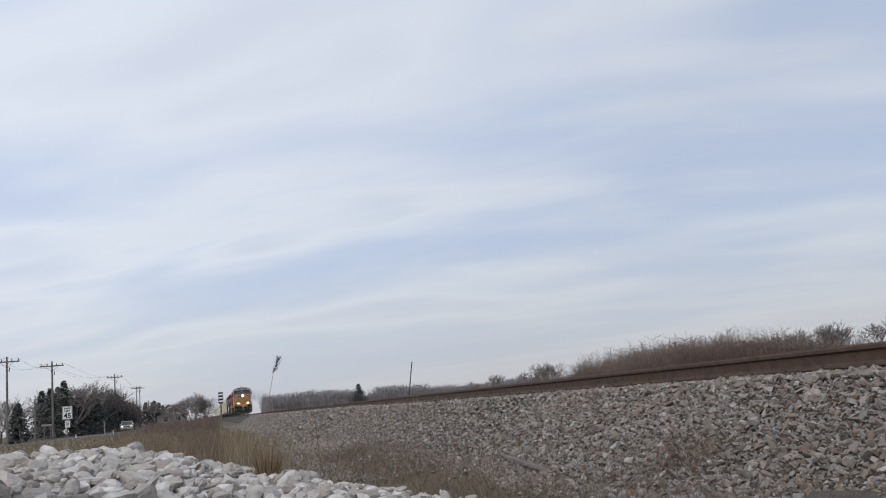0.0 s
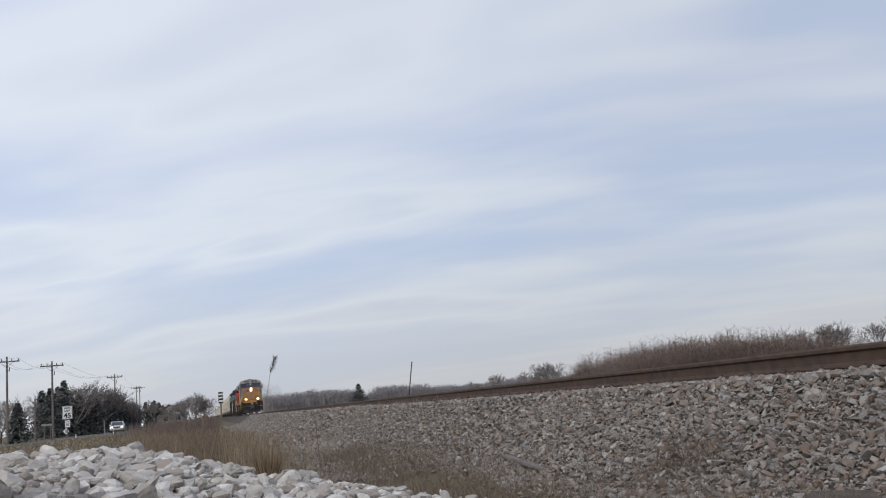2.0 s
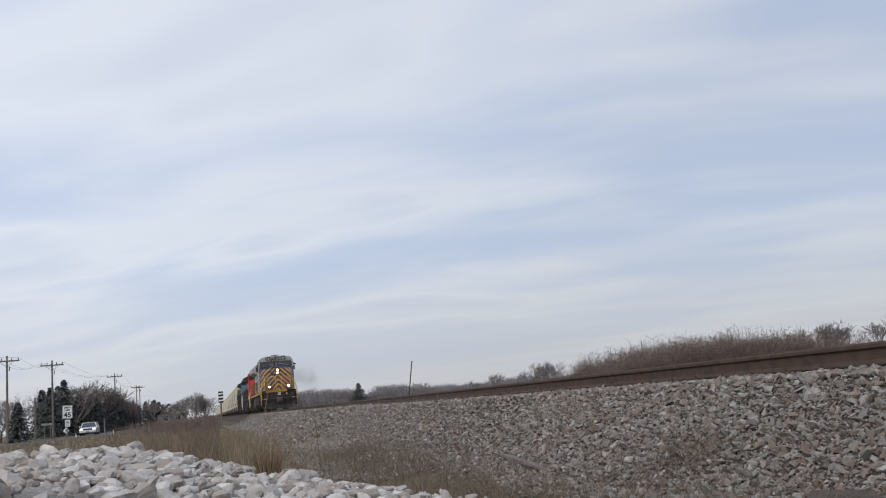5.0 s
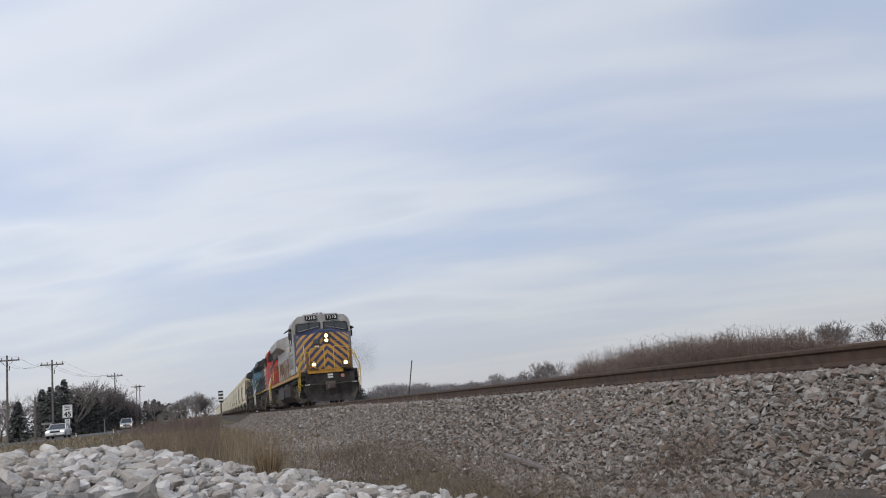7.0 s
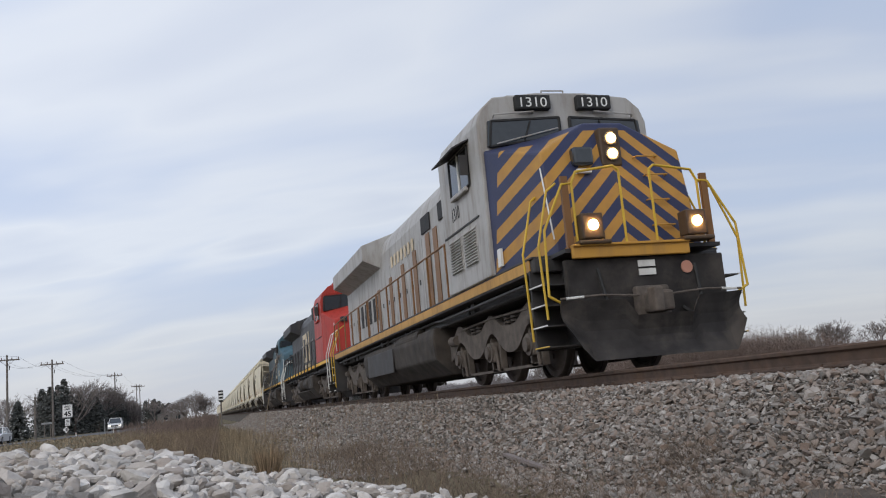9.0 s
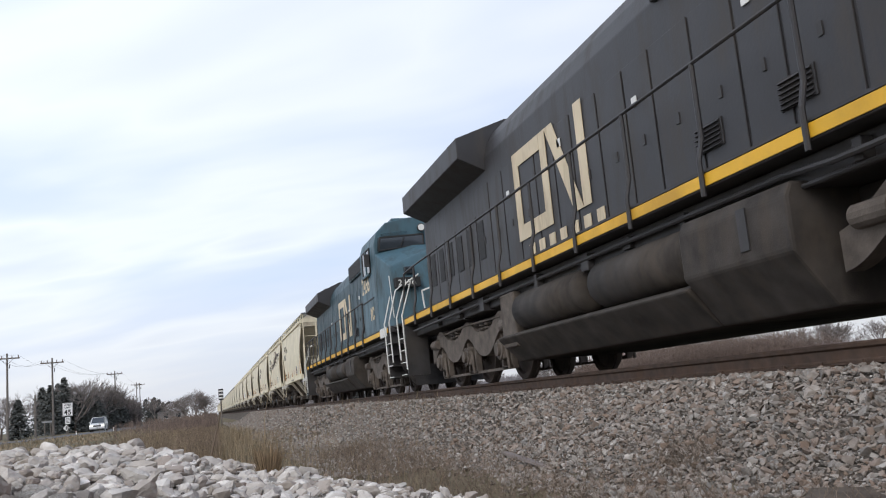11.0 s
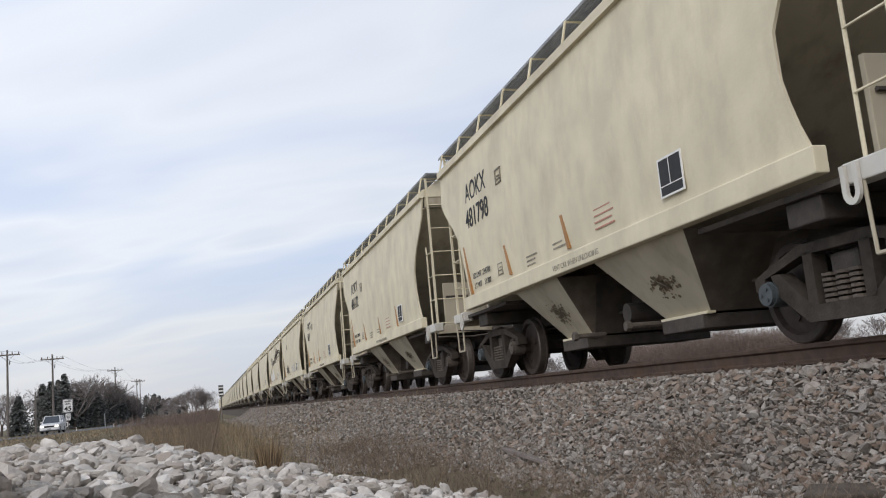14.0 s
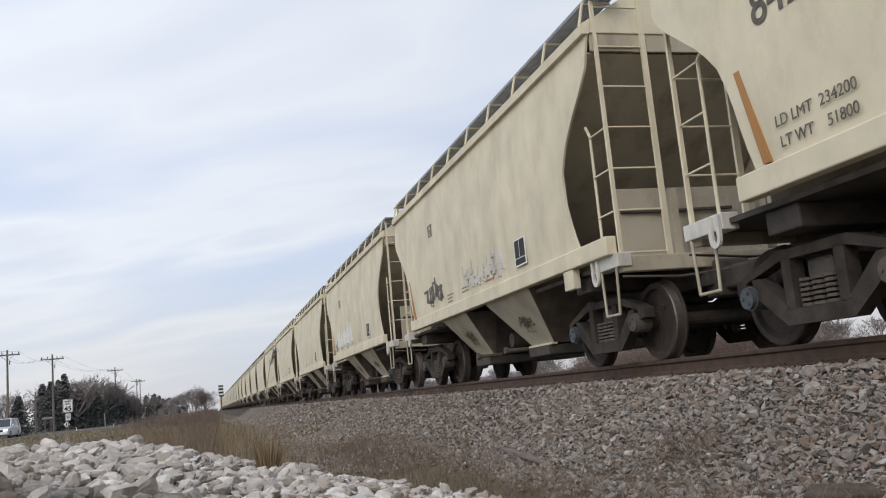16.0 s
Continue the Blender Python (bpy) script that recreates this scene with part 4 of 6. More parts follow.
        for k in range(5):
            side_mark(lo, "white_label", M["white"], x, 5.4 + k * 2.3, 5.52 + k * 2.3, 3.0 + 0.2 * (k % 2), 3.12 + 0.2 * (k % 2))
    return lo


# Two-bay covered hopper wagons -----------------------------------------------
CAR = 12.83


def bulge(z):
    return 0.05 * math.sin(math.pi * min(1, max(0, (z - 1.3) / 2.6)))


def freight_truck(car, yc, near):
    bm = boxes((-1.0, 1.0, yc - 0.17, yc + 0.17, 0.42, 0.70), (-0.35, 0.35, yc - 0.35, yc + 0.35, 0.70, 0.86), bevel=0.03)
    truck = part("truck", bm, M["under"], car, "dusty two-axle freight truck")
    for s in (-1, 1):
        bm = bmesh.new()
        x0, x1 = s * 0.94, s * 1.08
        # top chord, bottom chord, columns and pedestal jaws of the cast frame
        extrude(bm, [(yc - 1.10, 0.50), (yc - 1.10, 0.61), (yc - 0.95, 0.67), (yc - 0.45, 0.82), (yc + 0.45, 0.82), (yc + 0.95, 0.67), (yc + 1.10, 0.61), (yc + 1.10, 0.50), (yc + 0.98, 0.48), (yc + 0.95, 0.60), (yc + 0.42, 0.73), (yc - 0.42, 0.73), (yc - 0.95, 0.60), (yc - 0.98, 0.48)], x0, x1)
        extrude(bm, [(yc - 0.86, 0.62), (yc - 0.74, 0.62), (yc - 0.36, 0.30), (yc + 0.36, 0.30), (yc + 0.74, 0.62), (yc + 0.86, 0.62), (yc + 0.78, 0.42), (yc + 0.42, 0.16), (yc - 0.42, 0.16), (yc - 0.78, 0.42)], x0, x1)
        for sy in (-1, 1):
            extrude(bm, [(yc + sy * 0.28, 0.29), (yc + sy * 0.40, 0.29), (yc + sy * 0.40, 0.75), (yc + sy * 0.28, 0.75)], x0, x1)
        part("side_frame", bm, M["frame"], truck)
        for sy in (-0.16, 0.0, 0.16) if near else (0.0,):
            sp = bmesh.new()
            for k in range(6):
                bmesh.ops.create_cone(sp, cap_ends=True, segments=10, radius1=0.07, radius2=0.07, depth=0.026, matrix=Matrix.Translation((s * 1.02, yc + sy, 0.315 + 0.043 * k)))
            part("coil_spring", sp, M["dust"], truck)
        for sy in (-1, 1):
            bc = rod(bmesh.new(), (s * 0.93, yc + sy * 0.89, 0.457), (s * 1.10, yc + sy * 0.89, 0.457), 0.115, 16)
            rod(bc, (s * 1.10, yc + sy * 0.89, 0.457), (s * 1.14, yc + sy * 0.89, 0.457), 0.10, 16)
            for k in range(3):
                bmesh.ops.create_cone(bc, cap_ends=True, segments=6, radius1=0.018, radius2=0.018, depth=0.02,
                                      matrix=Matrix.Translation((s * 1.145, yc + sy * 0.89 + 0.055 * math.cos(k * 2.09), 0.457 + 0.055 * math.sin(k * 2.09))) @ pose(0, 0, 0, 0, 90))
            part("bearing_cap", bc, M["bluecap"] if (s < 0 and sy > 0) else M["dust"], truck)
    for sy in (-1, 1):
        wheelset(truck, yc + sy * 0.89, 0.457, 0.457, "wagon wheelsets")
    bm = pipe(bmesh.new(), [(-0.8, yc - 0.4, 0.42), (0.8, yc - 0.4, 0.42)], 0.05)
    pipe(bm, [(-0.8, yc + 0.4, 0.42), (0.8, yc + 0.4, 0.42)], 0.05)
    part("brake_beam", bm, M["under"], truck)


def ladder(car, side_x, y, d, near):
    """Corner ladders: on the end of the body and round its side."""
    s = -1 if side_x < 0 else 1
    bm = bmesh.new()
    xs = (side_x, side_x - s * 0.62)
    for x in xs:
        w = 0.022 if x == side_x else 0.034
        box(bm, x - w, x + w, y - 0.018, y + 0.018, 1.10, 4.30 if x == side_x else 4.55)
    if not near:
        for k in range(7):
            rod(bm, (xs[0], y, 1.24 + k * 0.498), (xs[1], y, 1.24 + k * 0.498), 0.012, 6)
    lad = part("ladder", bm, M["beige"], car)
    if near:
        for k in range(7):
            part("rung", rod(bmesh.new(), (xs[0], y, 1.24 + k * 0.498), (xs[1], y, 1.24 + k * 0.498), 0.012, 6), M["beige"], lad)
    bm = bmesh.new()
    pipe(bm, [(side_x - s * 0.01, y + d * 0.46, 1.12), (side_x - s * 0.01, y + d * 0.46, 2.75), (side_x - s * 0.04, y + d * 0.62, 2.92)], 0.018, 6)
    for k in range(4):
        rod(bm, (side_x, y, 1.24 + k * 0.498), (side_x, y + d * 0.46, 1.24 + k * 0.498), 0.012, 6)
    part("side_ladder", bm, M["beige"], car)


def hopper_wagon(near=True):
    car = thing("hopper_wagon", "weathered beige covered hopper wagon with dark end recesses", "railway wagon", "train")
    yf, yr = 0.78, CAR - 0.78
    # side sheets with hollowed ends
    for s in (-1, 1):
        bm = bmesh.new()
        front_cut = [(1.30, 0.80), (1.6, 0.93), (2.0, 1.05), (2.45, 1.04), (2.75, 0.86), (3.05, 0.56), (3.25, 0.33), (3.5, 0.10), (3.68, 0.0), (4.0, 0.0)]
        rear_cut = [(1.30, 1.32), (1.71, 1.20), (2.17, 1.11), (2.48, 0.98), (2.72, 0.75), (2.96, 0.44), (3.2, 0.13), (3.35, 0.0), (4.0, 0.0)]

        def cut(table, z):
            return float(np.interp(z, [k[0] for k in table], [k[1] for k in table]))
        zs = [1.30, 1.45, 1.65, 1.85, 2.05, 2.25, 2.45, 2.6, 2.75, 2.9, 3.05, 3.15, 3.25, 3.38, 3.5, 3.9]
        cols = 9
        for x_off in (0.0, 0.03):
            rows = []
            for z in zs:
                a, b = yf + cut(front_cut, z), yr - cut(rear_cut, z)
                rows.append([bm.verts.new((s * (1.47 + bulge(z) - x_off), a + (b - a) * i / (cols - 1), z)) for i in range(cols)])
            for j in range(len(zs) - 1):
                for i in range(cols - 1):
                    bm.faces.new((rows[j][i], rows[j][i + 1], rows[j + 1][i + 1], rows[j + 1][i]))
            if x_off == 0.0:
                outer = rows
        n = len(zs)
        for j in range(n - 1):
            for i in (0, cols - 1):
                bm.faces.new((outer[j][i], outer[j + 1][i], rows[j + 1][i], rows[j][i]))
        bmesh.ops.recalc_face_normals(bm, faces=bm.faces)
        part("side_sheet", smooth_faces(bm), M["beige"], car)
        part("side_sill", boxes((s * 1.38, s * 1.515, yf + 0.80, yr - 1.02, 1.23, 1.45), bevel=0.015), M["beige"], car)
        bm = bmesh.new()
        extrude(bm, [(s * 1.44, 3.88), (s * 1.53, 3.88), (s * 1.53, 4.0), (s * 1.40, 4.08)], yf - 0.02, yr + 0.02, "y")
        part("top_chord", bm, M["beige"], car)
        # running board along the roof edge
        bm = bmesh.new()
        for x in (1.08, 1.12, 1.16, 1.20, 1.24, 1.28, 1.32, 1.36, 1.40):
            box(bm, s * (x - 0.006), s * (x + 0.006), yf - 0.25, yr + 0.25, 4.32, 4.36)
        k = yf - 0.25
        while k < yr + 0.25:
            box(bm, s * 1.08, s * 1.40, k - 0.006, k + 0.006, 4.325, 4.355)
            k += 0.075 if near else 0.15
        part("running_board", bm, M["galv"], car)
        for k in range(10 if near else 0):
            y = yf + 0.1 + k * (yr - yf - 0.2) / 9
            part("bracket", pipe(bmesh.new(), [(s * 1.50, y, 4.0), (s * 1.42, y, 4.32), (s * 1.05, y, 4.315)], 0.018, 5), M["beige"], car)
    # roof and hatches
    bm = bmesh.new()
    extrude(bm, [(-1.44, 3.90), (-1.40, 4.06), (-0.95, 4.36), (-0.4, 4.46), (0.4, 4.46), (0.95, 4.36), (1.40, 4.06), (1.44, 3.90)], yf, yr, "y", bevel=0.01)
    part("roof", bm, M["beige"], car)
    for k in range(4):
        y = yf + 1.4 + k * (yr - yf - 2.8) / 3
        part("roof_hatch", smooth_faces(rod(bmesh.new(), (0, y, 4.44), (0, y, 4.60), 0.42, 20)), M["beige"], car)
    for y, d in ((yf, 1), (yr, -1)):
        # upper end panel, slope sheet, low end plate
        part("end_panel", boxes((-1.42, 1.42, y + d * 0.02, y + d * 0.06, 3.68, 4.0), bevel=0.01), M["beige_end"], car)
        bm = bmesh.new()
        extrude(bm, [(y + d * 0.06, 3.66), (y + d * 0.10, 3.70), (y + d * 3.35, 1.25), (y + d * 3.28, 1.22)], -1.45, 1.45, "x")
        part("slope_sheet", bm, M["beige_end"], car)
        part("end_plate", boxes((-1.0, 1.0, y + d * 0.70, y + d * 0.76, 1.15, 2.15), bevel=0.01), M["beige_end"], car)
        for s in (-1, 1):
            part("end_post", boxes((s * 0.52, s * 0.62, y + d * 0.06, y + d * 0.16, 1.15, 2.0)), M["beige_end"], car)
            ladder(car, s * 1.36, y + d * 0.0, d, near)
            # corner sill, jacking eye and stirrup
            bm = bmesh.new()
            box(bm, s * 1.26, s * 1.44, y - d * 0.05, y + d * 0.62, 1.08, 1.24, 0.012)
            part("corner_sill", bm, M["palegrey"], car)
            bm = bmesh.new()
            ring = [(0.09 * math.cos(a), 0.10 * math.sin(a)) for a in [math.pi + i * math.pi / 8 for i in range(9)]]
            hole = [(0.042 * math.cos(a), 0.055 * math.sin(a)) for a in [math.pi + i * math.pi / 8 for i in range(9)]]
            yc, zc = y + d * 0.52, 1.02
            for i in range(8):
                for x0, x1 in ((s * 1.445, s * 1.475),):
                    q = [(yc + ring[i][0], zc + ring[i][1]), (yc + ring[i + 1][0], zc + ring[i + 1][1]), (yc + hole[i + 1][0], zc + hole[i + 1][1]), (yc + hole[i][0], zc + hole[i][1])]
                    extrude(bm, q, x0, x1, "x")
            box(bm, s * 1.445, s * 1.475, yc - 0.09, yc - 0.042, zc, zc + 0.2)
            box(bm, s * 1.445, s * 1.475, yc + 0.042, yc + 0.09, zc, zc + 0.2)
            part("jacking_eye", bm, M["palegrey"], car)
            part("stirrup", pipe(bmesh.new(), [(s * 1.42, y + d * 0.04, 1.1), (s * 1.42, y + d * 0.08, 0.55), (s * 1.42, y + d * 0.42, 0.55), (s * 1.42, y + d * 0.44, 1.1)], 0.016, 6), M["beige_end"], car)
        part("shear_plate", boxes((-1.36, 1.36, y + d * 0.12, y + d * 2.75, 1.13, 1.18)), M["under"], car)
        part("body_bolster", boxes((-1.30, 1.30, y + d * 1.05, y + d * 1.50, 0.92, 1.13), bevel=0.02), M["under"], car)
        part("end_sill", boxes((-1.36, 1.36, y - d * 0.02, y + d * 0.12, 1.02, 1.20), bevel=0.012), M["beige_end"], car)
        part("hose_pipe", pipe(bmesh.new(), [(-0.95, y + d * 0.68, 1.85), (-0.3, y + d * 0.66, 1.84), (0.6, y + d * 0.66, 1.86)], 0.022, 6), M["under"], car)
        part("uncoupling_lever", pipe(bmesh.new(), [(-1.4, y - d * 0.06, 0.96), (-0.7, y - d * 0.12, 0.92), (-0.2, y - d * 0.3, 0.95)], 0.014, 5), M["dust"], car)
        part("air_hose", pipe(bmesh.new(), [(0.35, y - d * 0.1, 0.9), (0.33, y - d * 0.35, 0.6), (0.28, y - d * 0.66, 0.62)], 0.025, 6), M["rubber"], car)
        bm = boxes((-0.15, 0.15, y - d * 0.75, y + d * 0.3, 0.74, 1.0), (-0.22, 0.22, y - d * 0.12, y + d * 0.2, 0.66, 1.10), bevel=0.035)
        part("coupler", bm, M["under"], car)
    part("centre_sill", boxes((-0.30, 0.30, yf, yr, 0.80, 1.12), bevel=0.02), M["under"], car)
    # two discharge bays, steep towards the middle and sloping outwards
    for d in (-1, 1):
        mid = CAR / 2

        def ring(x, inner, outer, z):
            return [(-x, mid + d * inner, z), (x, mid + d * inner, z), (x, mid + d * outer, z), (-x, mid + d * outer, z)]
        bm = bmesh.new()
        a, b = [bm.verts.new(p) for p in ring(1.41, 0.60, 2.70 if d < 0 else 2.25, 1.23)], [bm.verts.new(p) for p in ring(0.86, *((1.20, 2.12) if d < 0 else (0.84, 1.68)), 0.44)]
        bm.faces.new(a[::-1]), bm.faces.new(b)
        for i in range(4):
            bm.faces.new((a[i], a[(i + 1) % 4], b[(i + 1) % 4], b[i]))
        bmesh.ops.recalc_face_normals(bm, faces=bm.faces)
        # side plates keep the bay beige, the other faces take the painted-in shade
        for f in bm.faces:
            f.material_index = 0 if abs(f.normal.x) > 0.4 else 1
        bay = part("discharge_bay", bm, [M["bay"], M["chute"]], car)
        low = 1.20 if d < 0 else 0.84
        # dark sheet added over the inner face to stand for its shade
        bm = bmesh.new()
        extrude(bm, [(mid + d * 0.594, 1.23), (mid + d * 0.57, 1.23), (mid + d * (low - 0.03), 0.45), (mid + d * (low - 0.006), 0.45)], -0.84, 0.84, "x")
        part("chute_plate", bm, M["under"], bay, "dark plate added for the shade on the inner chute face")
        y0, y1 = sorted((mid + d * (low - 0.04), mid + d * (low + 0.95)))
        part("outlet_gate", boxes((-0.95, 0.95, y0 + 0.06, y1 - 0.06, 0.27, 0.42), bevel=0.012), M["under"], bay)
        for s in (-1, 1):
            part("bay_flange", boxes((s * 0.82, s * 0.92, y0, y1, 0.42, 0.45), bevel=0.004), M["beige"], bay)
            shaft = pipe(bmesh.new(), [(s * 0.8, mid + d * (low - 0.25), 0.42), (s * 1.25, mid + d * (low - 0.25), 0.42)], 0.035)
            rod(shaft, (s * 1.21, mid + d * (low - 0.25), 0.42), (s * 1.27, mid + d * (low - 0.25), 0.42), 0.06, 6)
            part("gate_shaft", shaft, M["dust"], bay)
        if near:
            # scuffed grease round the old fixing, flush on the side plate
            rr = random.Random(17 + d)
            blot = bmesh.new()
            for _ in range(130):
                u, w = rr.gauss(0, 0.115), rr.gauss(0, 0.065)
                z = 0.80 + w
                y = mid + d * (low + 0.45 + u)
                x = -(0.866 + (z - 0.44) * 0.696)
                h = rr.uniform(0.004, 0.022)
                vs = [blot.verts.new((x - 0.696 * h * math.sin(k * 1.047), y + 1.5 * h * math.cos(k * 1.047), z + h * math.sin(k * 1.047))) for k in range(6)]
                blot.faces.new(vs)
            part("grease_stain", blot, M["grease"], bay)
    bm = boxes((0.2, 0.9, CAR / 2 - 0.4, CAR / 2 + 0.4, 0.55, 0.8), bevel=0.03)
    rod(bm, (-0.9, CAR / 2 - 0.3, 0.62), (-0.2, CAR / 2 - 0.3, 0.62), 0.12, 14)
    pipe(bm, [(-0.4, yf + 2, 0.72), (-0.5, CAR / 2, 0.70), (-0.4, yr - 2, 0.72)], 0.022, 6)
    part("brake_gear", bm, M["under"], car)
    for yc in (2.05, CAR - 2.05):
        freight_truck(car, yc, near)
    if not near:
        return car
    # marks on the nearer wagons
    x = -1.488
    pl = side_mark(car, "placard", M["letter"], -1.514, 3.42, 3.84, 1.58, 1.94)
    for a in ((3.40, 3.42, 1.56, 1.96), (3.84, 3.86, 1.56, 1.96), (3.42, 3.84, 1.56, 1.58), (3.42, 3.84, 1.94, 1.96), (3.42, 3.84, 1.67, 1.68), (3.64, 3.65, 1.68, 1.94)):
        side_mark(pl, "border", M["letter_white"], -1.517, *a)
    rr = random.Random(77)
    for y_end, z_top, rows in ((7.84, 1.66, 3), (6.82, 1.66, 2)):
        for k in range(rows):
            bm = bmesh.new()
            y, stop = y_end, y_end - rr.uniform(0.30, 0.42)
            while y > stop:
                w = rr.uniform(0.02, 0.07)
                z = z_top - 0.062 * k
                box(bm, -(1.477 + bulge(z)), -(1.46 + bulge(z)), y - w, y, z - 0.030, z - 0.008)
                y -= w + 0.02
            part("small_print", bm, M["print"], car)
    for k in range(5):
        side_mark(car, "red_print", M["redmark"], -1.500, 4.97 + 0.06 * (k % 2), 5.48, 1.57 + k * 0.075, 1.588 + k * 0.075)
    return car


def smooth_faces(bm):
    for f in bm.faces:
        f.smooth = True
    for e in bm.edges:
        if len(e.link_faces) == 2 and e.calc_face_angle(0.0) > 0.6:
            e.smooth = False
    return bm


def wagon_marks(car, owner, number, load, light, leans, graffiti=False, ink="letter"):
    """Reporting marks, weights and rust bars, on the side that the line shows."""
    def on_bulge(z):
        return -(1.476 + bulge(z))
    if owner:
        lettering(owner, 0.46, M[ink], car, on_side(-(1.478 + bulge(3.3)), 10.44, 3.03), squeeze=0.88, bold=0.003)
        lettering(number, 0.46, M[ink], car, on_side(-(1.480 + bulge(2.85)), 10.48, 2.58), squeeze=0.92 if len(number) > 4 else 0.98, bold=0.003)
        lettering("LD LMT  " + load, 0.135, M[ink], car, on_side(-(1.480 + bulge(1.9)), 10.40, 1.70))
        lettering("LT WT    " + light, 0.135, M[ink], car, on_side(-(1.480 + bulge(1.7)), 10.38, 1.53))
        lettering("VENT CAR WHEN UNLOADING", 0.10, M["print"], car, on_side(-1.517, 6.86, 1.285))
    for y, z0, z1, ln in leans:
        bm = bmesh.new()
        extrude(bm, [(y, z0), (y + 0.085, z0), (y + 0.085 + ln, z1), (y + ln, z1)], -(1.482 + bulge(z0 * 0.5 + z1 * 0.5)), -1.46, "x")
        part("orange_bar", bm, M["rust"], car)
    # outlined stencils
    for y0, y1, z0, z1, w in ((8.90, 9.12, 1.57, 1.76, 0.018), (8.50, 8.76, 2.94, 3.18, 0.022)):
        bm = bmesh.new()
        x = -(1.479 + bulge(z0))
        for q in ((y0, y0 + w, z0, z1), (y1 - w, y1, z0, z1), (y0, y1, z0, z0 + w), (y0, y1, z1 - w, z1), (y0 + 0.05, y1 - 0.04, z0 + 0.06, z0 + 0.06 + w), (y0 + 0.05, y1 - 0.08, z0 + 0.11, z0 + 0.11 + w)):
            box(bm, x - 0.004, x + 0.02, *q)
        part("stencil_box", bm, M["print"], car)
    if graffiti:
        # spray paint worn past reading: upright and leaning strokes, some joined
        rr = random.Random(5)
        for mat, y, stop, z0, tall in ((M["palegrey"], 4.4, 6.6, 1.55, 0.42), (M["worn_letter"], 8.1, 9.4, 1.60, 0.40)) if graffiti == "faint" else ((M["white"], 6.6, 9.6, 1.58, 0.72), (M["print"], 9.7, 10.2, 1.55, 0.30)):
            while y < stop:
                w, z = rr.uniform(0.03, 0.10 if graffiti == "faint" else 0.20), z0 + rr.uniform(0, 0.12)
                h, ln = tall * rr.uniform(0.45, 1.0), rr.uniform(-0.14, 0.14)
                bm = bmesh.new()
                x = -(1.481 + bulge(z + h * 0.5)) - rr.uniform(0.0, 0.006)
                extrude(bm, [(y, z), (y + w, z), (y + w + ln, z + h), (y + ln, z + h)], x, x + 0.03, "x")
                if rr.random() < 0.6:
                    zz = z + h * rr.uniform(0.1, 0.8)
                    box(bm, x - 0.004, x + 0.03, y, y + w + 0.14, zz, zz + 0.05)
                part("paint_scrawl", bm, mat, car)
                y += w + rr.uniform(0.0, 0.10)


TRAIN = []
M["soot"] = material("exhaust_soot", (0.12, 0.112, 0.108), 1.0, vary=0.2, scale=3, bump=0, spec=0.0)


def exhaust_smoke():
    """Fine soot in the lee of the leading locomotive, thinning away from it."""
    rr = random.Random(61)
    vs, fs = [], []
    for _ in range(32000):
        u = rr.random() ** 1.5
        c = Vector((0.9 + 4.2 * u + rr.gauss(0, 0.25), 11.0 + 5.0 * u + rr.gauss(0, 1.2), 3.55 - 0.7 * u + rr.gauss(0, 0.45 + 0.2 * u)))
        if c.z > 4.75:
            continue
        i = len(vs)
        for _ in range(3):
            vs.append((c + Vector((rr.gauss(0, 0.008), rr.gauss(0, 0.008), rr.gauss(0, 0.008))))[:])
        fs.append((i, i + 1, i + 2))
    me = bpy.data.meshes.new("exhaust_smoke")
    me.from_pydata(vs, [], fs)
    me.materials.append(M["soot"])
    return tagged(new("exhaust_smoke", me), "thin dark exhaust smoke drifting beside the leading locomotive", "smoke", kind="stuff")


def build_train():
    back = 0.0
    for style in ("grey", "black", "blue"):
        lo = locomotive(style)
        TRAIN.append((lo, back))
        back += {"grey": 22.1, "black": 22.1, "blue": 21.25}[style]
    TRAIN.append((exhaust_smoke(), 0.0))
    first = hopper_wagon()
    wagons = [first] + [copy_thing(first, Matrix.Identity(4)) for _ in range(8)]
    far = hopper_wagon(False)
    wagons += [far] + [copy_thing(far, Matrix.Identity(4)) for _ in range(22)]
    bars = [(10.53, 1.46, 2.42, 0.25), (8.50, 1.50, 1.98, 0.17), (6.25, 1.50, 1.96, 0.14)]
    marks = [("HWCX", "9560", "233400", "52600", bars + [(4.02, 1.5, 1.99, 0.12), (1.90, 1.5, 2.40, 0.10)], False, "worn_letter"),
             ("AOKX", "481798", "234700", "51300", bars, False),
             ("AOKX", "481172", "232900", "53100", bars + [(4.02, 1.5, 1.99, 0.12)], False),
             ("HWCX", "8424", "234200", "51800", bars[:2] + [(6.9, 1.5, 2.1, 0.05)], False, "worn_letter"),
             ("", "", "", "", bars[:1], "faint"),
             ("", "", "", "", bars[:1], "white")]
    for k, w in enumerate(wagons):
        if k < len(marks):
            wagon_marks(w, *marks[k])
        TRAIN.append((w, back))
        back += CAR
    part("sill_end", boxes((-1.515, -1.38, 0.82, 1.56, 1.23, 1.45), bevel=0.015), M["beige"], wagons[4])
    part("bolster_gusset", boxes((-1.50, -1.40, 1.88, 2.18, 0.98, 1.228), bevel=0.01), M["beige"], wagons[4])
    tagged(wagons[4], "weathered beige covered hopper wagon with faint worn paint scrawl")
    tagged(wagons[5], "weathered beige covered hopper wagon with white paint scrawl along its side")


build_train()


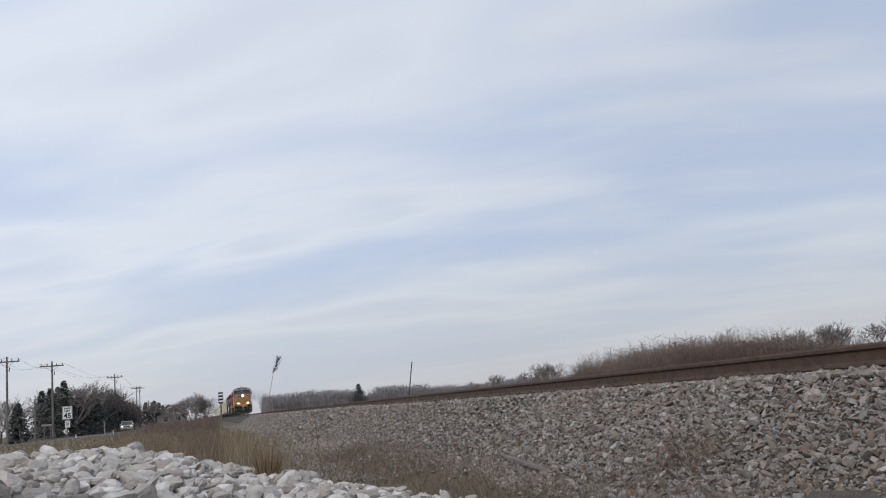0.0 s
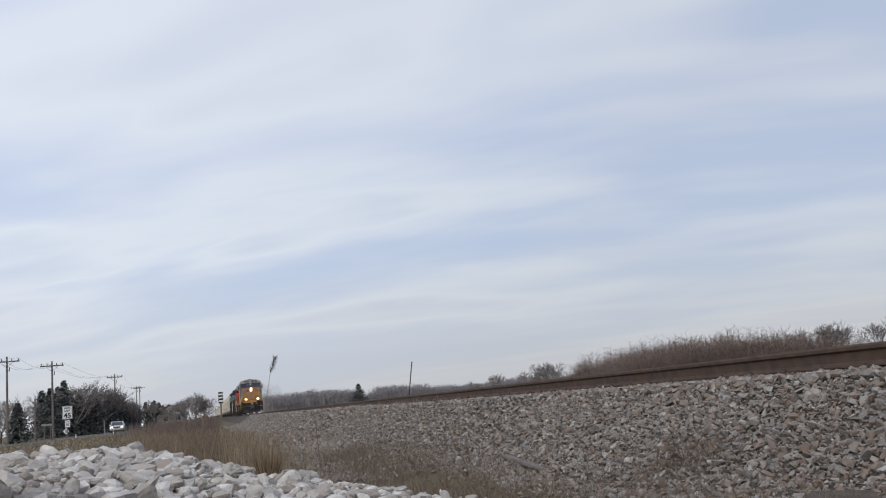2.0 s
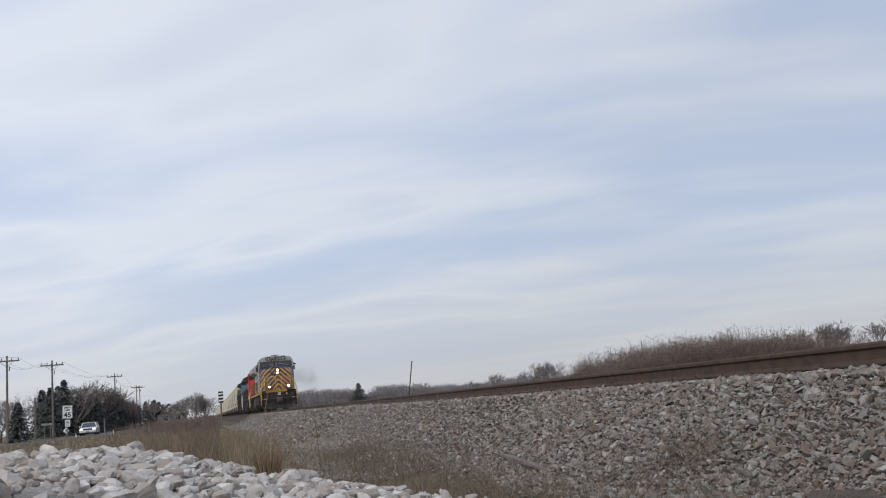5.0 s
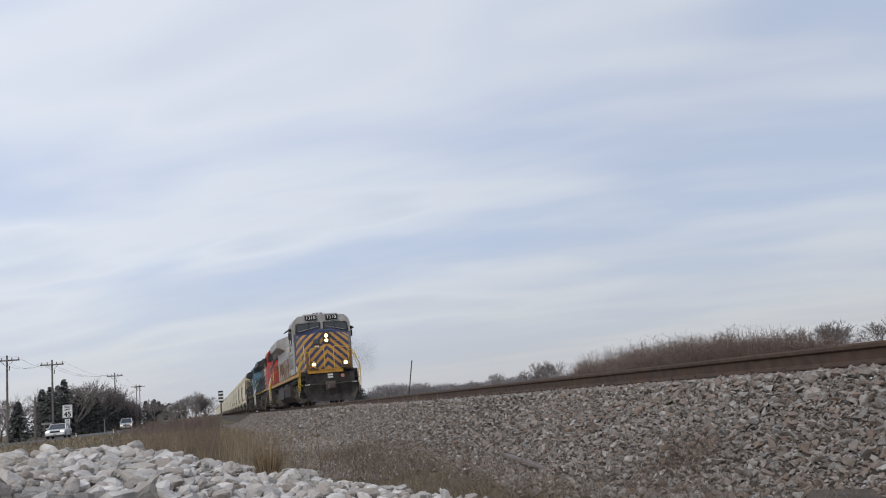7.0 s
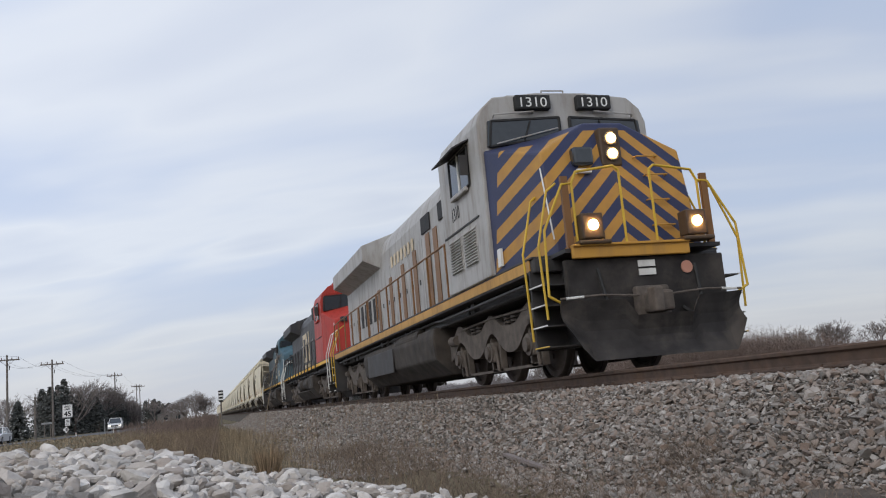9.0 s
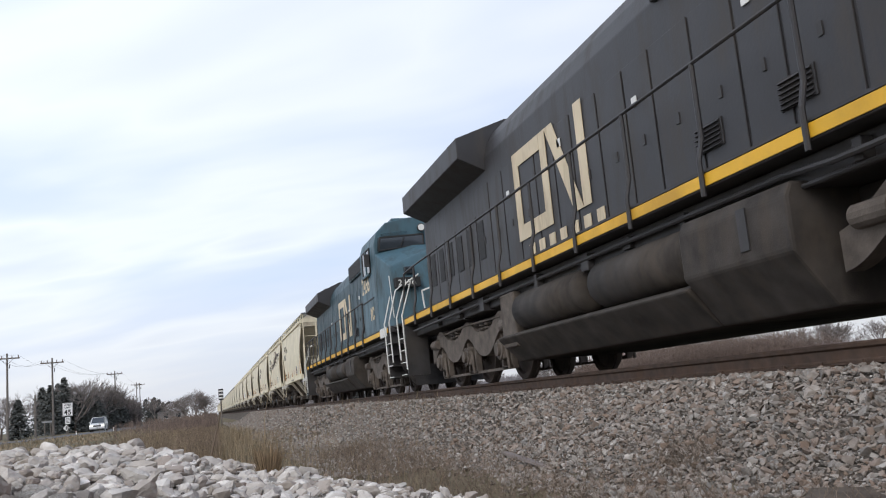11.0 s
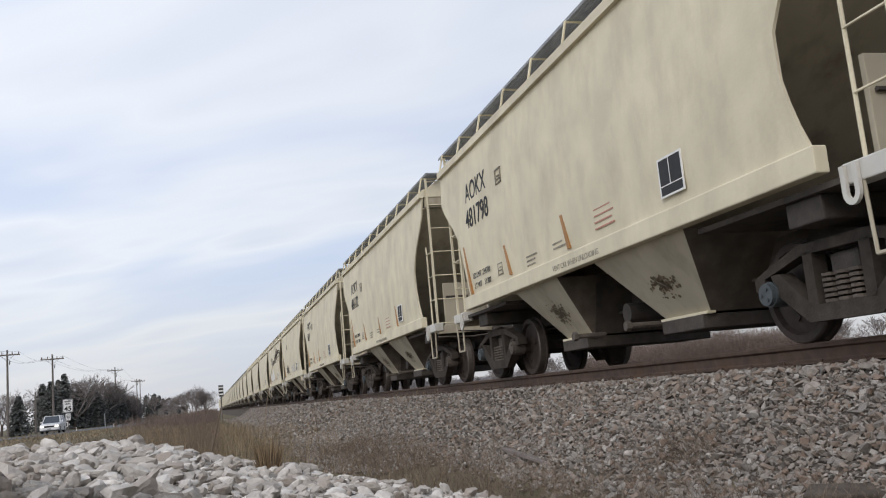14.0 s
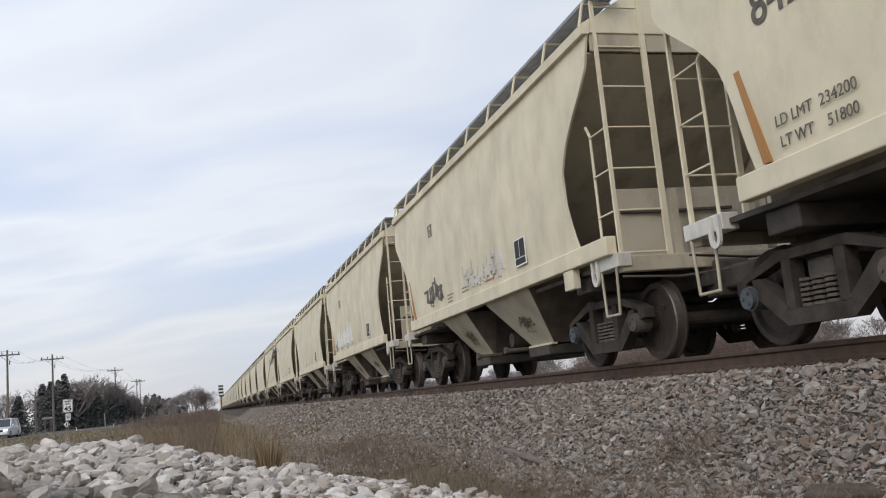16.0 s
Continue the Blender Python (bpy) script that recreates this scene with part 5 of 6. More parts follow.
# Loose stone -----------------------------------------------------------------
def stone_shapes(n, seed):
    """Angular crushed stones of unit size, as vertex and face arrays."""
    rr = random.Random(seed)
    shapes = []
    for _ in range(n):
        bm = bmesh.new()
        sx, sy, sz = 1.08, rr.uniform(0.50, 0.95), rr.uniform(0.34, 0.66)
        for _ in range(11):
            v = Vector((rr.gauss(0, 1), rr.gauss(0, 1), rr.gauss(0, 1))).normalized() * rr.uniform(0.8, 1.05)
            bm.verts.new((v.x * sx, v.y * sy, v.z * sz))
        r = bmesh.ops.convex_hull(bm, input=bm.verts)
        bmesh.ops.delete(bm, geom=[g for g in r["geom_interior"] if isinstance(g, bmesh.types.BMVert)], context="VERTS")
        bm.verts.index_update()
        shapes.append((np.array([v.co[:] for v in bm.verts]), [tuple(v.index for v in f.verts) for f in bm.faces]))
        bm.free()
    return shapes


def worn_shapes(n, seed):
    """Broken stones with worn edges: a ball cut by random planes and roughened."""
    rr = random.Random(seed)
    shapes = []
    for _ in range(n):
        bm = bmesh.new()
        bmesh.ops.create_icosphere(bm, subdivisions=2, radius=1)
        cuts = [(Vector((rr.gauss(0, 1), rr.gauss(0, 1), rr.gauss(0, 1))).normalized(), rr.uniform(0.42, 0.80)) for _ in range(13)]
        sy, sz, off = rr.uniform(0.55, 0.95), rr.uniform(0.42, 0.68), rr.uniform(0, 50)
        for v in bm.verts:
            d = v.co.normalized()
            r = min([1.05] + [h / d.dot(c) for c, h in cuts if d.dot(c) > 0.05])
            r *= 1 + 0.09 * noise.noise(d * 2.6 + Vector((off, 0, 0))) + 0.10 * noise.noise(d * 7.0 + Vector((0, off, 0)))
            v.co = Vector((d.x, d.y * sy, d.z * sz)) * r
        bmesh.ops.dissolve_degenerate(bm, edges=bm.edges, dist=0.01)
        bm.verts.index_update()
        shapes.append((np.array([v.co[:] for v in bm.verts]), [tuple(v.index for v in f.verts) for f in bm.faces]))
        bm.free()
    return shapes


def random_turn(rr, flat=0.5):
    return np.array(Euler((rr.gauss(0, flat), rr.gauss(0, flat), rr.uniform(0, 6.28))).to_matrix())


def stone_field(name, label, category, mat, mat_part, places, parts_in, seed, part_name="stone", rounded=False):
    """places: (x, y, z, size). Those inside the stretch parts_in(x, y) become stones of their own, up to 300; the rest is one mesh."""
    shapes = worn_shapes(16, seed) if rounded else stone_shapes(16, seed)
    rr = random.Random(seed)
    meshes = []
    for v, f in shapes:
        me = bpy.data.meshes.new(part_name)
        me.from_pydata(v.tolist(), [], f)
        me.materials.append(mat_part)
        meshes.append(me)
    vs, fs, base, singles = [], [], 0, []
    for x, y, z, s in places:
        k = rr.randrange(16)
        turn = random_turn(rr, 0.32 if rounded else 0.5)
        if len(singles) < 300 and parts_in(x, y):
            singles.append((k, turn, x, y, z, s))
            continue
        v, f = shapes[k]
        vs.append(v @ turn.T * s + (x, y, z))
        fs.extend([tuple(i + base for i in q) for q in f])
        base += len(v)
    me = bpy.data.meshes.new(name)
    me.from_pydata(np.concatenate(vs).tolist(), [], fs)
    me.materials.append(mat)
    field = tagged(new(name, me), label, category, kind="stuff")
    for k, turn, x, y, z, s in singles:
        o = new(part_name, meshes[k])
        o.parent = field
        o.matrix_local = Matrix.Translation((x, y, z)) @ Matrix(turn.tolist()).to_4x4() @ Matrix.Diagonal((s, s, s, 1))
    return field


def build_stones():
    rr = random.Random(11)
    places = []
    for y0, y1, step, small, large in ((2.6, 11, 0.0435, 0.020, 0.056), (11, 26, 0.060, 0.026, 0.056), (26, 95, 0.15, 0.06, 0.10)):
        y = y0
        while y < y1:
            x = 2.55 if y < 11 else 1.35
            while x < 5.12:
                px, py = x + rr.uniform(-0.5, 0.5) * step, y + rr.uniform(-0.5, 0.5) * step
                s = small + (large - small) * rr.random() ** 1.8
                bare = 1.0 if px > 3.0 else max((px - 2.5) / 0.5, (0.30 + 0.4 * (px - 1.3)) if py > 11 else 0.0)
                if rr.random() < bare:
                    places.append((px, py, ground_height(px, py) + s * rr.uniform(0.1, 0.55), s))
                x += step
            y += step
    # a scatter of larger stones on the face, and the crib and far shoulder
    for _ in range(160):
        px, py = rr.uniform(2.7, 4.4), 3 + 20 * rr.random() ** 1.6
        s = rr.uniform(0.045, 0.075)
        places.append((px, py, ground_height(px, py) + s * 0.25, s))
    # chips that fill the gaps between the larger stones
    for _ in range(16000):
        px, py = rr.uniform(2.75, 5.0), 3.2 + 7.5 * rr.random() ** 1.2
        s = rr.uniform(0.012, 0.024)
        places.append((px, py, ground_height(px, py) + s * 0.5, s))
    for _ in range(2600):
        px, py = 2.8 + 2.3 * rr.random() ** 0.8, rr.uniform(-7, 2.6)
        s = rr.uniform(0.035, 0.07)
        places.append((px, py, ground_height(px, py) + 0.01, s))
    for _ in range(7500):
        px, py = rr.uniform(5.12, 9.3), rr.uniform(-7, 60)
        if abs(abs(px - TRACK_X) - HALF_GAUGE) < 0.14:
            continue
        s = rr.uniform(0.035, 0.075)
        places.append((px, py, ground_height(px, py) - 0.01, s))
    stone_field("ballast", "grey crushed limestone ballast heaped along the track", "ballast", M["stone"], M["stone_part"], places, lambda x, y: 3.2 < x < 4.4 and 4.4 < y < 5.4, 3)
    places = []
    y = 0.22
    while y < 3.0:
        x = -1.6
        step = 0.016 + 0.0062 * y
        while x < 1.25:
            px, py = x + rr.uniform(-0.5, 0.5) * step, y + rr.uniform(-0.5, 0.5) * step
            if px * px + py * py > 0.05:
                s = (0.0065 + 0.0165 * rr.random() ** 2.4) * (1 + 0.08 * py)
                places.append((px, py, ground_height(px, py) + s * 0.2, s))
            x += step
        y += step
    for _ in range(190):
        px, py = rr.uniform(-1.0, 0.7), rr.uniform(0.55, 2.5)
        s = rr.uniform(0.018, 0.034) * (0.8 + 0.15 * py)
        places.append((px, py, ground_height(px, py) + s * 0.25, s))
    for _ in range(2400):
        px, py = rr.gauss(-0.9, 1.1), rr.gauss(-0.3, 1.2)
        if math.hypot(px + 0.8, py - 0.2) < 2.9 and not (-1.6 < px < 1.25 and 0.2 < py < 3.0) and px * px + py * py > 0.05:
            s = rr.uniform(0.020, 0.042)
            places.append((px, py, ground_height(px, py) + s * 0.1, s))
    places.append((-0.165, 2.2, 1.040, 0.034))
    places.append((-0.07, 2.15, 1.020, 0.030))
    places.append((0.16, 2.0, 0.965, 0.036))
    stone_field("gravel", "pale crushed limestone gravel on a low mound", "gravel", M["pale"], M["pale_part"], places, lambda x, y: -0.4 < x < 0.25 and 0.8 < y < 1.3, 7, rounded=True)


build_stones()


# Plants -------------------------------------------------------------------------
M["straw"] = material("dead_tan_grass", (0.26, 0.205, 0.138), 0.9, vary=0.3, scale=3, bump=0, island=0.45, spec=0.15)
M["palestraw"] = material("pale_dry_grass", (0.42, 0.32, 0.19), 0.9, vary=0.3, scale=3, bump=0, island=0.4, spec=0.15)
M["tussock"] = material("tan_brown_tussock", (0.28, 0.205, 0.13), 0.9, vary=0.3, scale=3, bump=0, island=0.5, spec=0.15)
M["plume"] = material("grey_reed_plume", (0.235, 0.21, 0.19), 0.95, vary=0.3, scale=3, bump=0, island=0.4, spec=0.1)
M["weed"] = material("dead_brown_weeds", (0.165, 0.128, 0.100), 0.95, vary=0.3, scale=3, bump=0, island=0.5, spec=0.1)
M["scrub"] = material("bare_scrub_stems", (0.185, 0.142, 0.108), 0.95, vary=0.3, scale=3, bump=0, island=0.5, spec=0.1)
M["twig"] = material("bare_brown_twigs", (0.18, 0.138, 0.118), 0.95, vary=0.3, scale=2, bump=0, island=0.35, spec=0.1)
M["branch"] = material("grey_bare_branches", (0.20, 0.175, 0.165), 0.95, vary=0.3, scale=2, bump=0, island=0.3, spec=0.1)
M["bark"] = material("grey_brown_bark", (0.095, 0.080, 0.068), 0.95, vary=0.3, scale=6, bump=0.4, bump_scale=30, spec=0.1)
# needles greyed and lightened to carry the haze over the roadside spruces
M["needle"] = material("hazed_spruce_needles", (0.105, 0.110, 0.104), 0.9, vary=0.3, scale=2, bump=0, island=0.45, spec=0.1)
# distance haze is mixed into this pale bluish wood colour
M["farwood"] = material("hazed_far_woodland", (0.25, 0.235, 0.24), 0.95, vary=0.3, scale=0.3, bump=0, island=0.3, spec=0.05)


class Mesher:
    """Collects tapered twigs and blades for one mesh."""
    def __init__(self):
        self.v, self.f = [], []

    def twig(self, a, b, ra, rb, n=3):
        a, b = Vector(a), Vector(b)
        d = (b - a)
        side = d.orthogonal().normalized()
        other = d.cross(side).normalized()
        i = len(self.v)
        for c, r in ((a, ra), (b, rb)):
            for k in range(n):
                t = 2 * math.pi * k / n
                self.v.append((c + side * (r * math.cos(t)) + other * (r * math.sin(t)))[:])
        for k in range(n):
            self.f.append((i + k, i + (k + 1) % n, i + n + (k + 1) % n, i + n + k))

    def blade(self, a, tip, w):
        a, tip = Vector(a), Vector(tip)
        d = tip - a
        side = Vector((-d.y, d.x, 0))
        side = (side.normalized() if side.length > 1e-4 else Vector((1, 0, 0))) * w
        side.rotate(Euler((0, 0, self.spin)))
        mid = a.lerp(tip, 0.55) + Vector((0, 0, d.z * 0.08))
        i = len(self.v)
        self.v += [(a - side)[:], (a + side)[:], (mid + side * 0.7)[:], (mid - side * 0.7)[:], tip[:]]
        self.f += [(i, i + 1, i + 2, i + 3), (i + 3, i + 2, i + 4)]

    spin = 0.0

    def mesh(self, name, mat):
        me = bpy.data.meshes.new(name)
        me.from_pydata(self.v, [], self.f)
        me.materials.append(mat)
        return me


def grass_patch(name, label, mat, n, where, low, high, lean, seed, width=0.006):
    rr = random.Random(seed)
    g = Mesher()
    for _ in range(n):
        x, y = where(rr)
        z = ground_height(x, y) - 0.03
        h = rr.uniform(low, high)
        a = rr.uniform(0, 6.28)
        l = h * lean * rr.random()
        g.spin = rr.uniform(0, 3.14)
        g.blade((x, y, z), (x + l * math.cos(a), y + l * math.sin(a), z + h), width * (1 + y * 0.03))
    return tagged(new(name, g.mesh(name, mat)), label, "grass", kind="stuff")


def weed_patch(name, label, mat, n, where, low, high, seed, spread=0.35, r=0.003):
    """Bushy dead stems, each with side twigs."""
    rr = random.Random(seed)
    g = Mesher()
    for _ in range(n):
        x, y = where(rr)
        z = ground_height(x, y) - 0.02
        h = rr.uniform(low, high)
        k = r * (1 + y * 0.035)
        top = Vector((x + rr.gauss(0, spread) * h * 0.4, y + rr.gauss(0, spread) * h * 0.4, z + h))
        base = Vector((x, y, z))
        bend = base.lerp(top, 0.5) + Vector((rr.gauss(0, 0.06), rr.gauss(0, 0.06), 0)) * h
        g.twig(base, bend, k, k * 0.7)
        g.twig(bend, top, k * 0.7, k * 0.4)
        for _ in range(6):
            u = rr.uniform(0.25, 0.95)
            p = base.lerp(bend, u * 2) if u < 0.5 else bend.lerp(top, u * 2 - 1)
            a = rr.uniform(0, 6.28)
            l = h * rr.uniform(0.12, 0.35)
            g.twig(p, p + Vector((math.cos(a) * l * 0.7, math.sin(a) * l * 0.7, l * 0.7)), k * 0.6, k * 0.25)
    return tagged(new(name, g.mesh(name, mat)), label, "weeds", kind="stuff")


def grow(g, p, d, length, r, depth, rr, up=0.15, kids=3):
    q = p + d * length
    g.twig(p, q, r, r * 0.72, 5 if depth > 3 else 3)
    if depth == 0:
        return
    for k in range(kids if depth > 1 else kids + 1):
        nd = (d + Vector((rr.gauss(0, 0.5), rr.gauss(0, 0.5), rr.gauss(up, 0.3)))).normalized()
        start = p.lerp(q, rr.uniform(0.55, 1.0)) if k else q
        grow(g, start, nd, length * rr.uniform(0.62, 0.86), r * 0.66, depth - 1, rr, up, kids)


def bare_tree(seed, height, label):
    rr = random.Random(seed)
    t = thing("bare_tree", label, "tree")
    tr = Mesher()
    lo = height * 0.2
    tr.twig((0, 0, -0.2), (0.02 * height, 0, lo), height * 0.022, height * 0.017, 8)
    o = new("trunk", tr.mesh("trunk", M["bark"]))
    o.parent = t
    g = Mesher()
    for k in range(4):
        d = Vector((rr.gauss(0, 0.42), rr.gauss(0, 0.42), 1)).normalized()
        grow(g, Vector((0.02 * height, 0, lo * rr.uniform(0.8, 1.0))), d, height * 0.24, height * 0.011, 5, rr)
    o = new("crown", g.mesh("crown", M["branch"]))
    o.parent = t
    return t


def conifer(seed, height, width, label):
    rr = random.Random(seed)
    t = thing("conifer_tree", label, "tree")
    tr = Mesher()
    tr.twig((0, 0, -0.2), (0, 0, height * 0.97), height * 0.02, 0.01, 7)
    o = new("trunk", tr.mesh("trunk", M["bark"]))
    o.parent = t
    g = Mesher()
    z = height * 0.06
    while z < height * 0.985:
        u = z / height
        reach = width * 0.5 * (1 - u) ** 0.8 * rr.uniform(0.75, 1.1) + 0.06
        n = 14 if u < 0.7 else 9
        for k in range(n):
            a = rr.uniform(0, 6.28)
            d = Vector((math.cos(a), math.sin(a), rr.uniform(-0.28, 0.05)))
            tip = Vector((0, 0, z)) + d * reach * rr.uniform(0.7, 1.1)
            for j in range(5):
                c = Vector((0, 0, z)).lerp(tip, 0.25 + 0.19 * j)
                g.spin = rr.uniform(0, 3.14)
                e = c + Vector((rr.gauss(0, 0.10), rr.gauss(0, 0.10), -0.10 + rr.gauss(0, 0.05))) * (0.6 + height * 0.07) + d * 0.12
                g.blade(c, e, 0.05 + height * 0.016)
        z += height * 0.021
    o = new("crown", g.mesh("crown", M["needle"]))
    o.parent = t
    return t


def along(r, y0, y1, a, b):
    """A place in a wedge of scrub that widens away from the mound."""
    y = r.uniform(y0, y1)
    return r.uniform(a, b) * y, y


def build_plants():
    R = random.Random
    grass_patch("dead_grass", "tall dead tan grass along the ditch", M["straw"], 3200, lambda r: along(r, 8.5, 36, -0.01, 0.065 + 0.12 * r.random() ** 2), 0.10, 0.46, 0.5, 21, 0.0022)
    grass_patch("field_grass", "short dry grass on the verge of the road", M["straw"], 6000, lambda r: (r.uniform(-20, -1), r.uniform(22, 90)), 0.06, 0.20, 0.9, 22, 0.012)
    weed_patch("ditch_weeds", "tangled dead brown weeds at the foot of the ballast", M["weed"], 3800, lambda r: (r.gauss(2.34, 0.42), 3.4 + 14 * r.random() ** 1.25), 0.06, 0.27, 23, spread=1.0, r=0.0014)
    weed_patch("slope_weeds", "low dead weeds among the ballast stones", M["weed"], 420, lambda r: (r.gauss(3.36, 0.12), r.gauss(6.1, 0.34)), 0.05, 0.16, 24, spread=1.0, r=0.0011)
    weed_patch("brown_scrub", "dense bare brown scrub beside the ditch", M["scrub"], 2000, lambda r: along(r, 15, 38, 0.0 - 0.135 * r.random() ** 1.5, 0.01), 0.16, 0.40, 25, r=0.0026)
    weed_patch("far_scrub", "bare brown scrub along the railway", M["twig"], 1500, lambda r: along(r, 40, 90, 0.0 - 0.11 * r.random() ** 1.4, 0.008), 0.5, 0.95, 26, r=0.004)
    grass_patch("scrub_grass", "tall dead tan grass standing in the scrub", M["straw"], 4200, lambda r: along(r, 14, 44, -0.09, 0.045), 0.20, 0.50, 0.4, 27, 0.0020)
    grass_patch("ditch_grass", "sparse tan grass in the ditch", M["straw"], 520, lambda r: along(r, 6.5, 24, 0.10, 0.26), 0.10, 0.36, 0.6, 28, 0.0022)
    # single tall stems
    g = thing("grass_tuft", "small tan tuft of dry grass rooted in gravel", "grass tuft", at=pose(0.115, 1.9, 0.976))
    rr = R(31)
    m = Mesher()
    for _ in range(420):
        a, h = rr.uniform(0, 6.28), rr.uniform(0.018, 0.066)
        l = (0.05 - 0.3 * h) * rr.random() ** 0.7 + 0.1 * h
        m.spin = rr.uniform(0, 3.14)
        m.blade((0.016 * math.cos(a), 0.016 * math.sin(a), -0.02), (l * math.cos(a), l * math.sin(a), h), 0.0008)
    o = new("tussock", m.mesh("tussock", M["tussock"])); o.parent = g
    reed = thing("reed", "tall dead reed with a feathery grey plume", "reed", at=pose(0.485, 9.0, ground_height(0.485, 9.0)))
    zt = 1.62 - reed.location.z
    st = Mesher()
    st.twig((0, 0, -0.05), (0.05, 0, zt * 0.55), 0.005, 0.004)
    st.twig((0.05, 0, zt * 0.55), (0.145, 0, zt * 0.90), 0.004, 0.0025)
    o = new("stem", st.mesh("stem", M["straw"])); o.parent = reed
    pl = Mesher()
    for _ in range(260):
        u = rr.random()
        c = Vector((0.145 + 0.055 * u, rr.gauss(0, 0.012), zt * 0.90 + zt * 0.11 * u))
        pl.spin = rr.uniform(0, 3.14)
        pl.blade(c, c + Vector((rr.uniform(-0.022, 0.062), rr.gauss(0, 0.02), rr.uniform(-0.01, 0.05))), 0.0022)
    o = new("plume", pl.mesh("plume", M["plume"])); o.parent = reed
    for (x0, y0, z0), (x1, y1, z1), r in (((-0.06, 10, 0.5), (0.13, 10, 1.12), 0.014), ((1.42, 12.0, 0.3), (1.36, 12.0, 1.10), 0.004), ((1.0, 8.5, 0.3), (0.98, 8.5, 0.93), 0.0035)):
        st = Mesher()
        st.twig((0, 0, -0.1), (x1 - x0, y1 - y0, z1 - z0), r, r * 0.6, 6)
        for k in range(4):
            p = Vector((x1 - x0, y1 - y0, z1 - z0)) * (0.5 + 0.12 * k)
            st.twig(p, p + Vector((rr.gauss(0, 0.05), 0, rr.uniform(0.03, 0.09))), r * 0.4, r * 0.2)
        tagged(part_from(st, "dead_stalk", M["weed"], (x0, y0, z0)), "thin leaning dead brown stalk in the grass", "dead stalk")
    bm = boxes((-0.40, 0.40, -0.035, 0.035, -0.012, 0.02), bevel=0.005)
    tagged(part("plank", bm, M["branch"], at=pose(3.08, 8.55, ground_height(3.08, 8.55) + 0.075, 0, 12, -70)), "weathered grey plank lying on the ballast foot", "plank")
    bm = boxes((-0.55, 0.55, -0.1, 0.1, -0.08, 0.06), bevel=0.012)
    tagged(part("old_tie", bm, M["tie"], at=pose(3.42, 3.80, ground_height(3.42, 3.80) - 0.125, 10, 0, -48)), "discarded dark timber tie at the ballast foot", "timber tie")


def part_from(mesher, name, mat, loc):
    o = new(name, mesher.mesh(name, mat))
    o.location = loc
    return o


build_plants()


